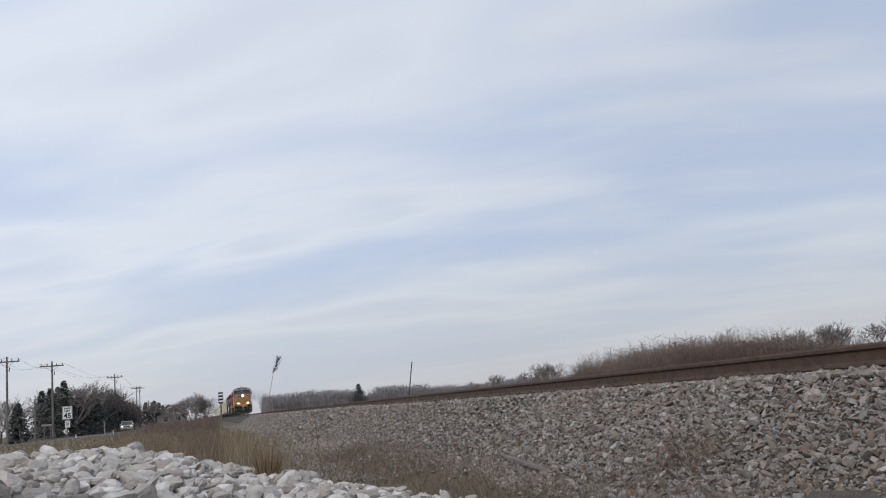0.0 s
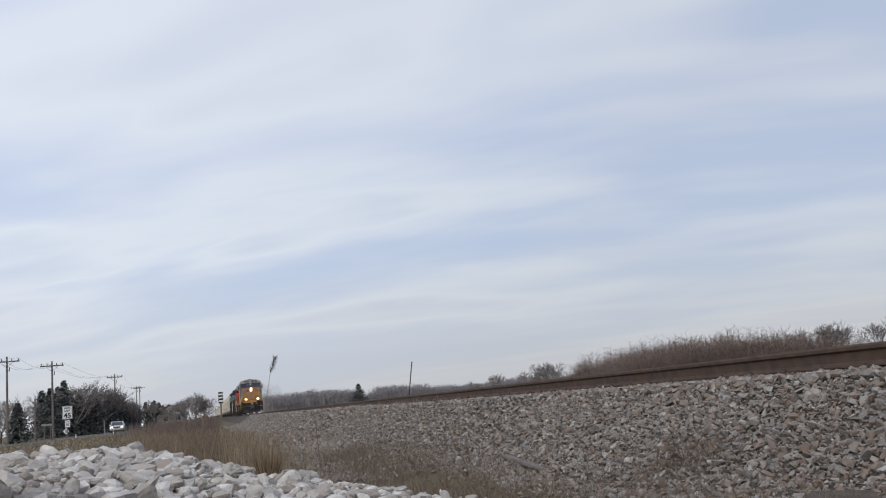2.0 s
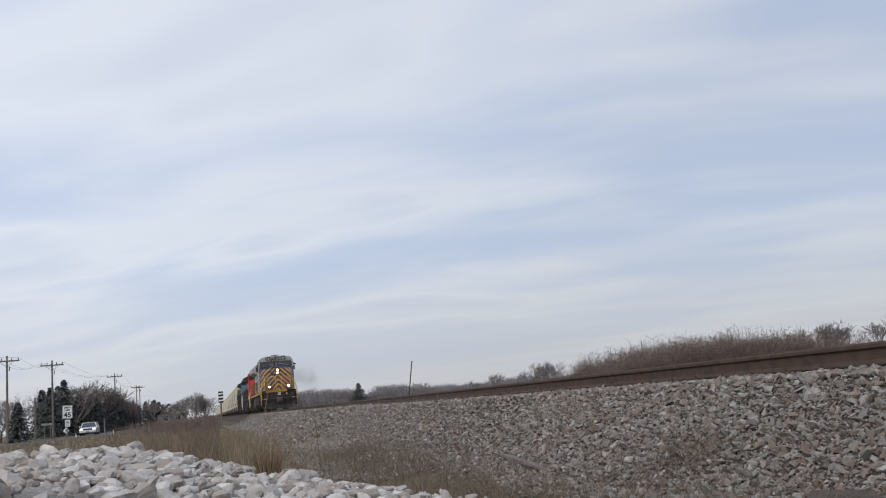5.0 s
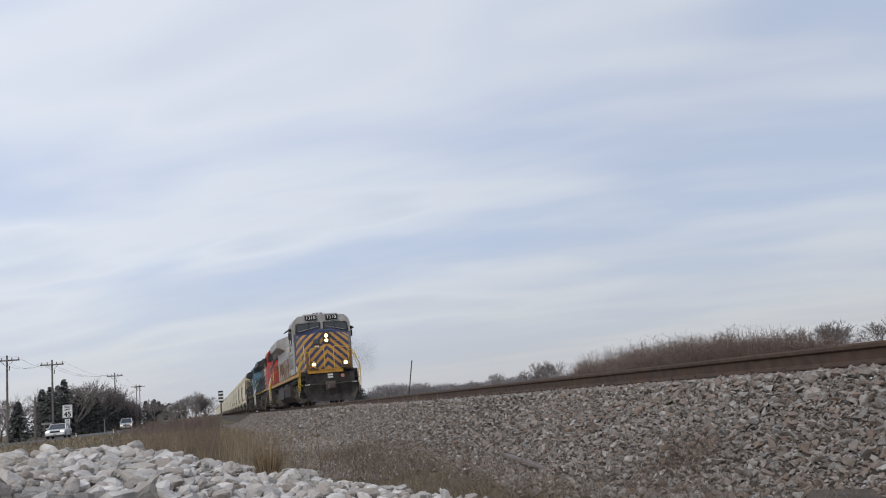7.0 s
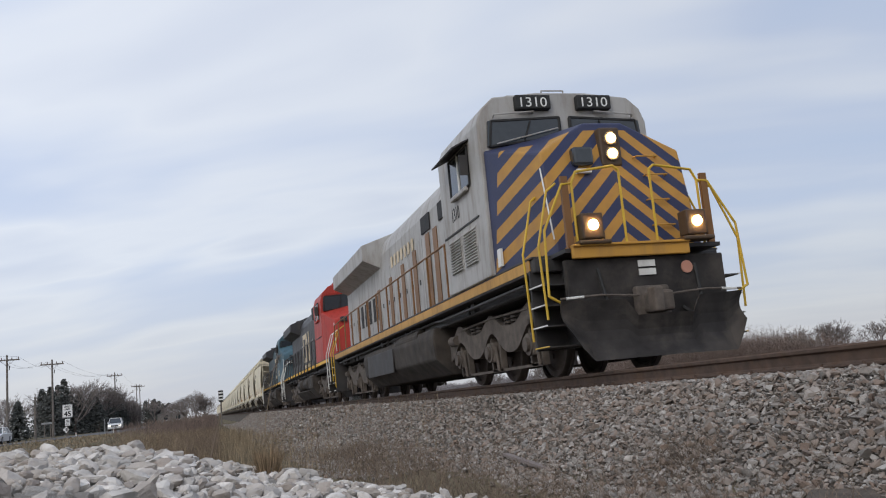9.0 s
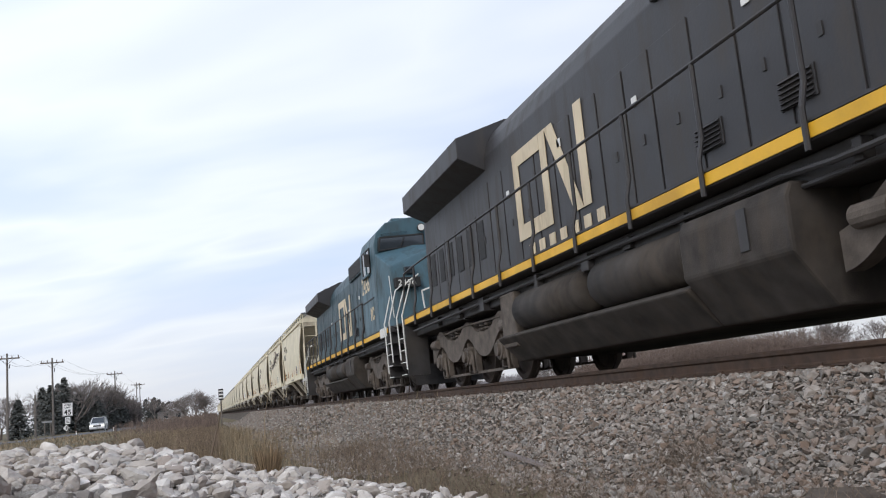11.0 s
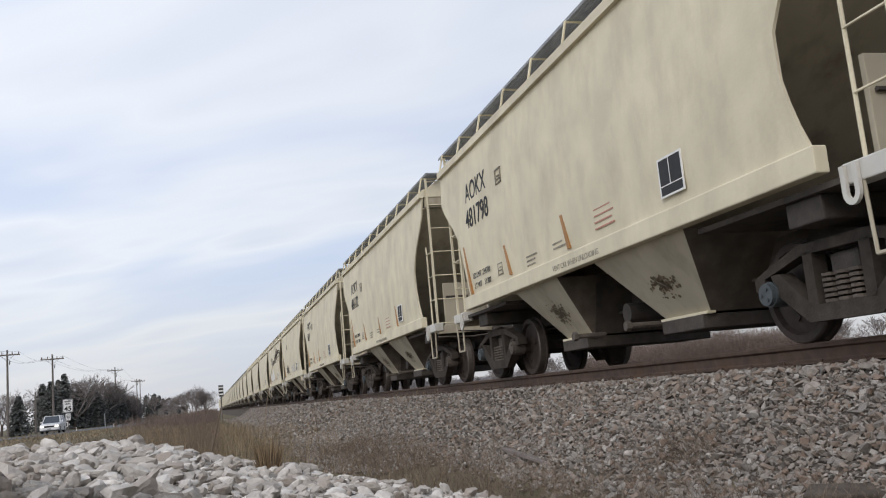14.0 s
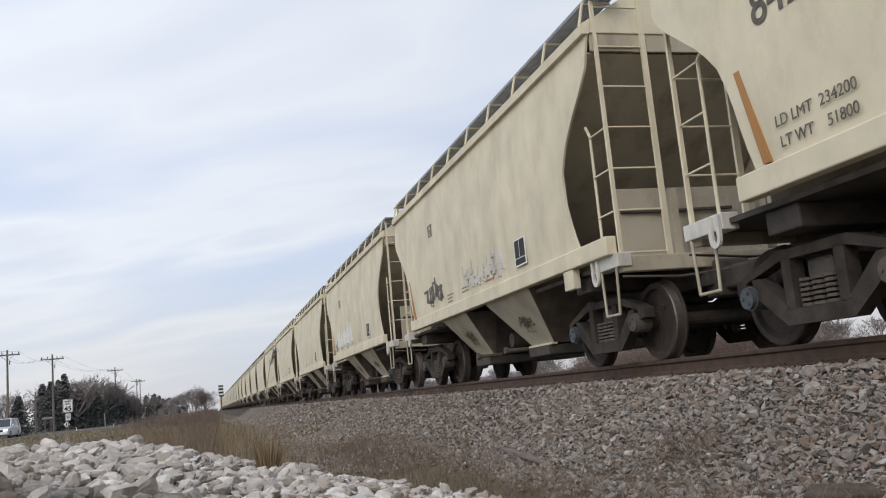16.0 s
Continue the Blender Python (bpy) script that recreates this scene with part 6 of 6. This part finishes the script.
def build_trees():
    z = FIELD_Z
    spruce = conifer(1, 4.3, 3.1, "young dark green spruce beside the road")
    spruce.matrix_world = pose(-19.5, 104, z)
    big = conifer(2, 7.2, 6.4, "tall dark spruce in a roadside row")
    big.matrix_world = pose(-21.6, 138, z)
    big["group"] = "roadside spruces"
    rr = random.Random(41)
    for x, y, s, tall in ((-20.2, 141, 0.85, 1.05), (-18.4, 142, 0.80, 0.72), (-16.6, 146, 0.85, 0.70), (-15.0, 150, 0.80, 0.66), (-23.4, 142, 0.80, 0.9), (-17.5, 150, 0.85, 0.80), (-13.9, 156, 0.70, 0.62), (-22.4, 150, 0.75, 1.0), (-15.8, 143, 0.66, 0.58)):
        c = copy_thing(big, pose(x, y, z, 0, 0, rr.uniform(0, 360)))
        c.scale = (s * 1.1, s * 1.1, tall * 1.1)
    for x, y, s in ((-13.0, 205, 0.78), (-11.4, 208, 0.82), (-10.3, 206, 0.74), (-12.1, 214, 0.80), (-9.6, 210, 0.66)):
        c = copy_thing(big, pose(x, y, z, 0, 0, rr.uniform(0, 360)))
        c.scale = (s, s, s)
    far = copy_thing(big, pose(46.3, 280, 0.6))
    far.scale = (1.25, 1.25, 1.0)
    trees = [bare_tree(51, 9.5, "bare grey-brown deciduous tree without leaves"), bare_tree(52, 7.0, "bare grey-brown deciduous tree without leaves"), bare_tree(53, 5.0, "bare spreading tree without leaves")]
    trees[0].matrix_world = pose(-18.8, 140, z)
    trees[1].matrix_world = pose(-14.6, 158, z)
    trees[2].matrix_world = pose(-21.3, 108, z)
    for k, x, y, s in ((1, -16.0, 160, 1.0), (0, -25.5, 125, 0.75), (2, -13.2, 163, 1.25), (0, -23.0, 122, 0.62), (1, -10.8, 200, 0.9), (2, -1.0, 84, 0.72), (2, -2.0, 86, 0.66), (2, 0.0, 88, 0.60), (1, -0.8, 90, 0.50), (2, -2.9, 90, 0.55), (2, -1.5, 88, 0.7), (2, -0.4, 85, 0.6),
                       (1, -4.6, 120, 0.5), (0, -20.4, 152, 1.05), (0, -17.6, 150, 0.95), (0, -22.6, 146, 0.9), (1, -15.2, 152, 1.15), (0, -16.3, 148, 0.85), (2, -17.2, 200, 1.2)):
        c = copy_thing(trees[k], pose(x, y, z, 0, 0, rr.uniform(0, 360)))
        c.scale = (s, s, s)
    # right of the line: thicket, single trees, far woods
    for k, x, y, s in ((2, 46.5, 62, 0.80), (1, 49.0, 62, 0.62), (0, 51.5, 63, 0.46), (2, 54.5, 62, 0.85), (1, 57.0, 61, 0.62), (2, 60.0, 62, 0.9), (1, 44.0, 66, 0.5), (2, 29.0, 72, 0.6), (1, 31.0, 80, 0.5),
                       (1, 62.0, 190, 0.75), (0, 70.0, 190, 0.62), (1, 76.0, 188, 0.72), (2, 82.0, 186, 0.9), (2, 57.0, 190, 0.8), (1, 88.0, 180, 0.62)):
        c = copy_thing(trees[k], pose(x, y, 0.45, 0, 0, rr.uniform(0, 360)))
        c.scale = (s * 1.15, s * 1.15, s)
    g = Mesher()
    for _ in range(9500):
        u = rr.random()
        x = 28 + 24.5 * u
        y = 62 + rr.uniform(-4, 6)
        tall = 1.1 + 2.5 * math.sin(math.pi * min(1.0, 0.10 + u * 0.90)) ** 0.75 + 0.9 * fbm(x, y, 0.45)
        h = max(0.6, tall) * rr.uniform(0.5, 1.0) * (1.15 if rr.random() < 0.05 else 1.06)
        base = Vector((x, y, 0.4))
        top = base + Vector((rr.gauss(0, 0.4), rr.gauss(0, 0.3), h * 0.92))
        g.twig(base, top, 0.014, 0.004)
        for _ in range(6):
            p = base.lerp(top, rr.uniform(0.3, 1.0))
            g.twig(p, p + Vector((rr.gauss(0, 0.32), rr.gauss(0, 0.32), rr.uniform(0.05, 0.45))), 0.009, 0.004)
    tagged(new("brush_thicket", g.mesh("brush_thicket", M["twig"])), "dense thicket of bare reddish-brown brush beyond the track", "brush", kind="stuff")
    g = Mesher()
    for _ in range(6000):
        u = rr.random()
        x = -27 + 15.5 * u
        y = 160 + rr.uniform(-3, 8)
        h = (6.0 + 2.6 * fbm(x, 0, 0.45) - 1.6 * u) * rr.uniform(0.5, 1.0)
        base = Vector((x, y, 0.3))
        g.twig(base, base + Vector((rr.gauss(0, 0.3), 0, h)), 0.06, 0.02)
        for _ in range(3):
            p = base + Vector((0, 0, h * rr.uniform(0.4, 0.95)))
            g.twig(p, p + Vector((rr.gauss(0, 0.6), 0, rr.uniform(0.2, 0.8))), 0.03, 0.012)
    tagged(new("roadside_thicket", g.mesh("roadside_thicket", M["branch"])), "dense dark bare thicket behind the roadside spruces", "brush", kind="stuff")
    g = Mesher()
    for _ in range(9000):
        u = rr.random()
        x = 18 + 140 * u
        y = 300 + rr.uniform(-8, 14) - 60 * u
        tall = 7.8 + 1.6 * fbm(x, 0, 0.06) + 1.6 * fbm(x, 0, 0.22) - 3.6 * min(1, u * 2.2)
        if 46 < x < 53:
            tall *= 0.62
        h = max(1.5, tall) * rr.uniform(0.5, 1.0)
        base = Vector((x, y, 0.3))
        g.twig(base, base + Vector((rr.gauss(0, 0.9), 0, h)), 0.14, 0.03)
        for _ in range(3):
            p = base + Vector((0, 0, h * rr.uniform(0.4, 0.95)))
            g.twig(p, p + Vector((rr.gauss(0, 1.0), 0, rr.uniform(0.2, 1.2))), 0.07, 0.02)
    tagged(new("far_woods", g.mesh("far_woods", M["farwood"])), "far line of bare grey-brown woodland on the horizon, paled for haze", "woodland", kind="stuff")


build_trees()


# Road, poles and signs -----------------------------------------------------------
ROAD = [(-21.0, 60), (-19.2, 76), (-17.4, 86), (-16.2, 91), (-14.9, 97), (-13.7, 107), (-12.7, 120), (-12.1, 135), (-12.3, 155), (-13.2, 185), (-15.5, 240), (-20, 320)]


def build_road():
    bm = bmesh.new()
    rows = []
    for k, (x, y) in enumerate(ROAD):
        a, b = ROAD[max(0, k - 1)], ROAD[min(len(ROAD) - 1, k + 1)]
        d = Vector((b[0] - a[0], b[1] - a[1], 0)).normalized()
        n = Vector((d.y, -d.x, 0))
        c = Vector((x, y, 0)) + n * 1.0
        rows.append([bm.verts.new((c + n * w)[:2] + (h,)) for w, h in ((-3.3, FIELD_Z - 0.08), (-3.2, FIELD_Z + 0.035), (0, FIELD_Z + 0.06), (3.2, FIELD_Z + 0.035), (3.3, FIELD_Z - 0.08))])
    for r0, r1 in zip(rows[:-1], rows[1:]):
        for i in range(4):
            bm.faces.new((r0[i], r0[i + 1], r1[i + 1], r1[i]))
    tagged(part("road", bm, M["asphalt"]), "two-lane worn asphalt road beside the railway", "road", kind="structure")


build_road()
M["signwhite"] = material("white_sign_sheet", (0.78, 0.78, 0.77), 0.5, vary=0.05, bump=0)
M["insulator"] = material("brown_insulator", (0.10, 0.05, 0.03), 0.3, vary=0.1, bump=0)
M["cable"] = material("dark_cable", (0.03, 0.03, 0.03), 0.6, bump=0)


def utility_pole(x, y, top, arm=1.25, drop=0):
    h = top - FIELD_Z
    t = thing("utility_pole", "weathered timber utility pole with a crossarm and insulators", "utility pole", "utility poles", at=pose(x, y, FIELD_Z))
    part("shaft", rod(bmesh.new(), (0, 0, -0.3), (0, 0, h), 0.14, 10, 0.09), M["wood_grey"], t)
    if arm:
        ca = part("crossarm", boxes((-arm, arm, -0.16, -0.05, h - 0.62, h - 0.48), bevel=0.01), M["wood_grey"], t)
        for dx in (-arm + 0.12, -0.5, 0.5, arm - 0.12):
            part("insulator", rod(bmesh.new(), (dx, -0.1, h - 0.48), (dx, -0.1, h - 0.24), 0.055, 8, 0.035), M["insulator"], ca)
        part("brace", pipe(bmesh.new(), [(-0.75, -0.12, h - 0.55), (0, -0.15, h - 1.2), (0.75, -0.12, h - 0.55)], 0.02, 5), M["wood_grey"], t)
        part("cutout", rod(bmesh.new(), (0.22, -0.05, h - 1.6), (0.26, -0.05, h - 1.15), 0.05, 8), M["cable"], t)
    return t


def build_roadside():
    poles = [(-20.35, 103, 9.5), (-17.0, 110, 9.2), (-14.95, 160, 9.95), (-16.95, 235, 10.8), (-16.6, 241, 10.9)]
    for x, y, top in poles:
        utility_pole(x, y, top)
    for x, y, top in ((-18.15, 300, 8.6), (-17.0, 318, 7.4), (-17.6, 330, 7.8), (-17.0, 345, 7.4), (-16.2, 360, 7.0), (-19.2, 112, 5.2)):
        utility_pole(x, y, top, 0)
    for (x0, y0, z0), (x1, y1, z1) in zip([(-23.5, 60, 9.6)] + poles[:-2], poles[:-1]):
        for dx in (-1.13, 1.13, -0.5):
            pts = [(x0 + dx + (x1 - x0) * k / 8, y0 + (y1 - y0) * k / 8 - 0.1, z0 - 0.24 + (z1 - z0) * k / 8 - 0.9 * math.sin(math.pi * k / 8)) for k in range(9)]
            bm = bmesh.new()
            for a, b in zip(pts[:-1], pts[1:]):
                rod(bm, a, b, 0.009, 5)
            tagged(part("power_line", bm, M["cable"]), "thin sagging dark cable between utility poles", "cable", "power lines")
    # speed sign
    t = thing("speed_sign", "white speed limit sign with black 45 on a post", "road sign", at=pose(-14.9, 106, FIELD_Z))
    part("post", boxes((-0.05, 0.05, 0.0, 0.05, -0.2, 3.5)), M["wood_grey"], t)
    board = part("board", boxes((-0.52, 0.52, -0.03, -0.01, 2.10, 3.52), bevel=0.008), M["signwhite"], t)
    for a in ((-0.49, 0.49, 2.13, 2.16), (-0.49, 0.49, 3.46, 3.49), (-0.49, -0.46, 2.16, 3.46), (0.46, 0.49, 2.16, 3.46)):
        part("border", boxes((a[0], a[1], -0.036, -0.0305, a[2], a[3])), M["letter"], board)
    for text, size, z in (("SPEED", 0.24, 3.20), ("LIMIT", 0.24, 2.93), ("45", 0.72, 2.26)):
        o = lettering(text, size, M["letter"], board, Matrix.Identity(4), squeeze=1.05, bold=size * 0.03)
        w = max(v.co.x for v in o.data.vertices)
        o.matrix_local = Matrix.Translation((-w / 2, -0.034, z)) @ pose(0, 0, 0, 90)
    lower = part("lower_plate", boxes((-0.26, 0.26, -0.03, -0.01, 1.22, 1.96), bevel=0.008), M["signwhite"], t)
    for k in range(4):
        part("print_bar", boxes((-0.18, 0.18, -0.036, -0.0305, 1.36 + 0.14 * k, 1.41 + 0.14 * k)), M["letter"], lower)
    arrow = thing("diamond_sign", "small pale diamond plate on a short post", "road sign", at=pose(-15.2, 107, FIELD_Z))
    part("post", boxes((-0.04, 0.04, 0.0, 0.04, -0.2, 1.0)), M["wood_grey"], arrow)
    bm = bmesh.new()
    extrude(bm, [(0, 0.45), (0.34, 0.80), (0, 1.15), (-0.34, 0.80)], -0.03, -0.01, "y")
    plate = part("plate", bm, M["signwhite"], arrow)
    part("print_bar", boxes((-0.06, 0.04, -0.036, -0.0305, 0.60, 1.0)), M["letter"], plate)
    # street name posts, mail posts, markers
    t = thing("street_name_sign", "low grey twin-post roadside sign board", "road sign", at=pose(-17.6, 110, FIELD_Z))
    for dx in (-0.32, 0.32):
        part("post", boxes((dx - 0.05, dx + 0.05, 0, 0.1, -0.2, 1.75)), M["wood_grey"], t)
    part("board", boxes((-0.62, 0.62, -0.04, 0.0, 1.58, 1.80), bevel=0.01), M["galv"], t)
    for x, y, h, r, label in ((-10.45, 100, 1.55, 0.05, "pale marker post at the road edge"), (-13.0, 98, 0.42, 0.05, "short white delineator post at the road edge"), (-10.0, 104, 0.42, 0.05, "short white delineator post at the road edge")):
        m = thing("marker_post", label, "post", at=pose(x, y, FIELD_Z, 0, -2))
        part("shaft", rod(bmesh.new(), (0, 0, -0.1), (0, 0, h), r, 8), M["signwhite"] if h < 1 else M["galv"], m)
        part("band", rod(bmesh.new(), (0, 0, h - 0.12), (0, 0, h - 0.06), r + 0.006, 8), M["redmark"] if h < 1 else M["galv"], m)
    # railway marker with striped board
    t = thing("railway_marker", "black and white striped railway marker board on a post", "railway sign", at=pose(0.62, 45, 0.35))
    part("post", rod(bmesh.new(), (0, 0, -0.1), (0.02, 0, 1.95), 0.035, 8), M["wood_grey"], t)
    board = part("board", boxes((-0.095, 0.135, -0.06, -0.03, 1.42, 1.97), bevel=0.006), M["letter"], t)
    for z in (1.50, 1.66, 1.82):
        part("stripe", boxes((-0.085, 0.125, -0.066, -0.061, z, z + 0.07)), M["signwhite"], board)
    t = thing("leaning_stake", "thin dark metal stake leaning beyond the track", "stake", at=pose(8.32, 38.0, ground_height(8.32, 38.0)))
    part("shaft", rod(bmesh.new(), (0, 0, -0.2), (0.40, 0, 2.72 - t.location.z), 0.030, 8, 0.022), M["rail"], t)
    part("cap", rod(bmesh.new(), (0.396, 0, 2.69 - t.location.z), (0.405, 0, 2.75 - t.location.z), 0.034, 8), M["galv"], t)
    # low farmhouse far behind the scrub
    h = thing("farmhouse", "far low house with a dark shingled gable roof", "house", at=pose(-6.3, 165, FIELD_Z))
    wall = part("wall", boxes((-2.3, 2.6, 0, 7, -0.2, 2.1)), material("grey_siding", (0.20, 0.19, 0.18), 0.8, scale=2), h)
    bm = bmesh.new()
    extrude(bm, [(-2.7, 2.0), (-0.3, 3.75), (3.0, 2.0), (3.0, 2.12), (-0.3, 3.9), (-2.7, 2.12)], -0.4, 7.4, "y")
    part("roof", bm, material("dark_shingles", (0.055, 0.052, 0.055), 0.9, scale=5, bump=0.5), h)
    for x in (-1.2, 0.9):
        w = part("window", boxes((x, x + 0.7, -0.04, -0.005, 0.9, 1.75)), M["glass"], h)
        part("sill", boxes((x - 0.05, x + 0.75, -0.08, -0.005, 0.84, 0.9)), M["signwhite"], w)


build_roadside()


# Cars ----------------------------------------------------------------------------
M["carwhite"] = material("white_car_paint", (0.72, 0.72, 0.72), 0.3, vary=0.05, bump=0, coat=0.5)
M["tyre"] = material("tyre_rubber", (0.022, 0.022, 0.022), 0.85, bump=0.2)
M["alloy"] = material("alloy_rim", (0.45, 0.45, 0.46), 0.35, 0.8, bump=0)
M["carlamp"] = glowing("lit_car_lamp", (1.0, 0.93, 0.8), 1.6)
M["taillamp"] = material("red_lamp_glass", (0.35, 0.02, 0.02), 0.2, bump=0)


def car(label, tall):
    """A car that faces -y, standing on z = 0."""
    c = thing("car", label, "car", "cars on the road")
    W = 0.90
    top = 1.72 if tall else 1.45
    bonnet = 1.02 if tall else 0.92
    L = 4.6 if tall else 4.8
    bm = bmesh.new()
    extrude(bm, [(0.0, 0.32), (0.0, 0.62), (0.10, bonnet - 0.16), (1.15, bonnet), (L - 0.9, bonnet + 0.03), (L - 0.05, bonnet - 0.02), (L, 0.62), (L - 0.06, 0.32), (L - 0.55, 0.24), (0.6, 0.24)], -W, W, "x", bevel=0.05)
    part("body", bm, M["carwhite"], c)
    back = L - 0.35 if tall else L - 1.05
    bm = bmesh.new()
    lo, hi = bonnet - 0.02, top
    f = [(-W + 0.06, 1.15, lo), (W - 0.06, 1.15, lo), (W - 0.06, back + (0.15 if tall else 0.55), lo), (-W + 0.06, back + (0.15 if tall else 0.55), lo)]
    u = [(-W + 0.22, 2.0, hi), (W - 0.22, 2.0, hi), (W - 0.22, back, hi), (-W + 0.22, back, hi)]
    a, b = [bm.verts.new(p) for p in f], [bm.verts.new(p) for p in u]
    bm.faces.new(a[::-1]), bm.faces.new(b)
    for i in range(4):
        bm.faces.new((a[i], a[(i + 1) % 4], b[(i + 1) % 4], b[i]))
    bmesh.ops.recalc_face_normals(bm, faces=bm.faces)
    bmesh.ops.bevel(bm, geom=list(bm.edges), offset=0.05, segments=2, affect="EDGES", profile=0.5)
    part("cabin", bm, M["glass"], c)
    bm = bmesh.new()
    box(bm, -W + 0.2, W - 0.2, 1.95, back + 0.03, top - 0.05, top + 0.02, 0.03)
    part("roof", bm, M["carwhite"], c)
    for s in (-1, 1):
        part("pillar", pipe(bmesh.new(), [(s * (W - 0.06), 1.17, lo), (s * (W - 0.21), 2.0, top - 0.02)], 0.04, 6), M["carwhite"], c)
        part("pillar", pipe(bmesh.new(), [(s * (W - 0.06), 2.85, lo), (s * (W - 0.20), 2.85, top - 0.02)], 0.04, 6), M["carwhite"], c)
        part("pillar", pipe(bmesh.new(), [(s * (W - 0.06), back + (0.12 if tall else 0.5), lo), (s * (W - 0.21), back, top - 0.02)], 0.06, 6), M["carwhite"], c)
        part("headlight", boxes((s * 0.52, s * 0.84, -0.02, 0.14, 0.64, 0.78), bevel=0.02), M["carlamp"], c)
        part("tail_light", boxes((s * 0.62, s * 0.86, L - 0.1, L + 0.012, 0.70, 0.90), bevel=0.02), M["taillamp"], c)
        part("mirror", boxes((s * 0.90, s * 1.06, 1.40, 1.52, bonnet + 0.05, bonnet + 0.18), bevel=0.03), M["carwhite"], c)
        for y in (0.92, L - 0.95):
            bm = bmesh.new()
            lathe(bm, [(0.20, s * 0.70), (0.33, s * 0.70), (0.335, s * 0.74), (0.335, s * 0.88), (0.32, s * 0.915), (0.22, s * 0.915)], 20)
            bmesh.ops.translate(bm, verts=bm.verts, vec=(0, 0, 0))
            wh = part("wheel", bm, M["tyre"], c, at=pose(0, y, 0.335))
            rim = bmesh.new()
            rod(rim, (s * 0.90, 0, 0), (s * 0.921, 0, 0), 0.21, 20)
            for k in range(5):
                a5 = k * 1.2566
                rod(rim, (s * 0.924, 0, 0), (s * 0.924, 0.19 * math.cos(a5), 0.19 * math.sin(a5)), 0.022, 6)
            part("rim", rim, M["alloy"], wh)
    part("grille", boxes((-0.48, 0.48, -0.02, 0.06, 0.60, 0.76), bevel=0.015), M["rubber"], c)
    part("bumper", boxes((-0.86, 0.86, -0.06, 0.10, 0.34, 0.52), bevel=0.03), M["carwhite"], c)
    part("number_plate", boxes((-0.16, 0.16, -0.068, -0.061, 0.40, 0.50)), M["galv"], c)
    return c


SEDAN = car("white saloon car driving on the road", False)
SUV = car("white sport utility car driving on the road", True)


# Motion --------------------------------------------------------------------
def train_y(t):
    """Where the leading coupler stands at t seconds."""
    return 10.61 - 16.81 * (t - 9) - 0.0394 * (t - 9) ** 2 + 0.065 * max(0.0, t - 13.2) ** 2


def turning(radius):
    """Times and angles of a rolling wheel, under a quarter turn apart."""
    step = 1.35 * radius / 17.5
    n = math.ceil(16.0 / step)
    return [(16.0 * k / n, math.degrees((train_y(0) - train_y(16.0 * k / n)) / radius)) for k in range(n + 1)]


def roll_wheels():
    """Every wheel rolls with the train; wheels at the same place of the same kind of truck share one set of keys."""
    made = {}
    for top, _ in TRAIN:
        for w in top.children_recursive:
            if not w.name.startswith("wheelset"):
                continue
            key = (round(w.location.y, 3), round(w.location.z, 3))
            if key not in made:
                walk(w, [(t, pose(0, key[0], key[1], a)) for t, a in turning(key[1])])
                made[key] = w
            else:
                share_keys(w, made[key])


SEDAN_ROWS = [(-0.6, -12.1, 150), (1.5, -12.06, 135), (3.5, -12.6, 120), (5.3, -13.5, 108), (7.0, -14.85, 97), (8.0, -16.3, 92), (9.0, -18.3, 85), (10.5, -19.3, 76), (12.5, -21.5, 58), (16.0, -24.5, 30)]
SUV_ROWS = [(-0.6, -14.6, 215), (4.0, -12.5, 170), (8.0, -12.0, 137), (9.0, -12.25, 129), (10.2, -12.7, 121), (11.3, -13.25, 115), (12.5, -14.15, 106), (13.3, -14.6, 100.5), (14.3, -15.6, 94.5), (15.2, -16.75, 89.5), (16.0, -17.9, 86)]


def drive(ob, rows):
    """Along the rows of (seconds, x, y), nose along the way; the wheels roll with it."""
    def place(t):
        for (t0, x0, y0), (t1, x1, y1) in zip(rows[:-1], rows[1:]):
            if t <= t1:
                u = (t - t0) / (t1 - t0)
                return x0 + (x1 - x0) * u, y0 + (y1 - y0) * u
        return rows[-1][1:]
    keys, gone = [], [(0.0, 0.0)]
    for k in range(33):
        t = k * 0.5
        (x, y), (xa, ya), (xb, yb) = place(t), place(max(0, t - 0.7)), place(min(16, t + 0.7))
        keys.append((t, pose(x, y, FIELD_Z + 0.05, 0, 0, 0.3 * math.degrees(math.atan2(xb - xa, -(yb - ya))) + 3)))
    walk(ob, keys)
    step, n = 0.045, 356
    angle, last, rolled = 0.0, place(0), []
    for k in range(n + 1):
        t = 16.0 * k / n
        now = place(t)
        angle += math.degrees(math.dist(now, last) / 0.335)
        last = now
        rolled.append((t, angle))
    made = {}
    for w in ob.children:
        if w.name.startswith("wheel"):
            y, z = w.location.y, w.location.z
            if round(y, 2) not in made:
                walk(w, [(t, pose(0, y, z, a)) for t, a in rolled])
                made[round(y, 2)] = w
            else:
                share_keys(w, made[round(y, 2)])


def share_keys(ob, other):
    ob.rotation_mode = "QUATERNION"
    ob.animation_data_create()
    ob.animation_data.action = other.animation_data.action
    ob.animation_data.action_slot = other.animation_data.action_slot


def motions():
    for ob, back in TRAIN:
        walk(ob, [(t, pose(TRACK_X, train_y(t) + back, RAIL_Z)) for t in range(0, 17)])
    roll_wheels()
    drive(SEDAN, SEDAN_ROWS)
    drive(SUV, SUV_ROWS)
    reed = bpy.data.objects["reed"]
    base = reed.matrix_world.copy()
    walk(reed, [(t * 0.5, base @ pose(0, 0, 0, 0.6 * math.sin(t * 1.7), 0.9 * math.sin(t * 1.1 + 1.0))) for t in range(0, 33)])


motions()
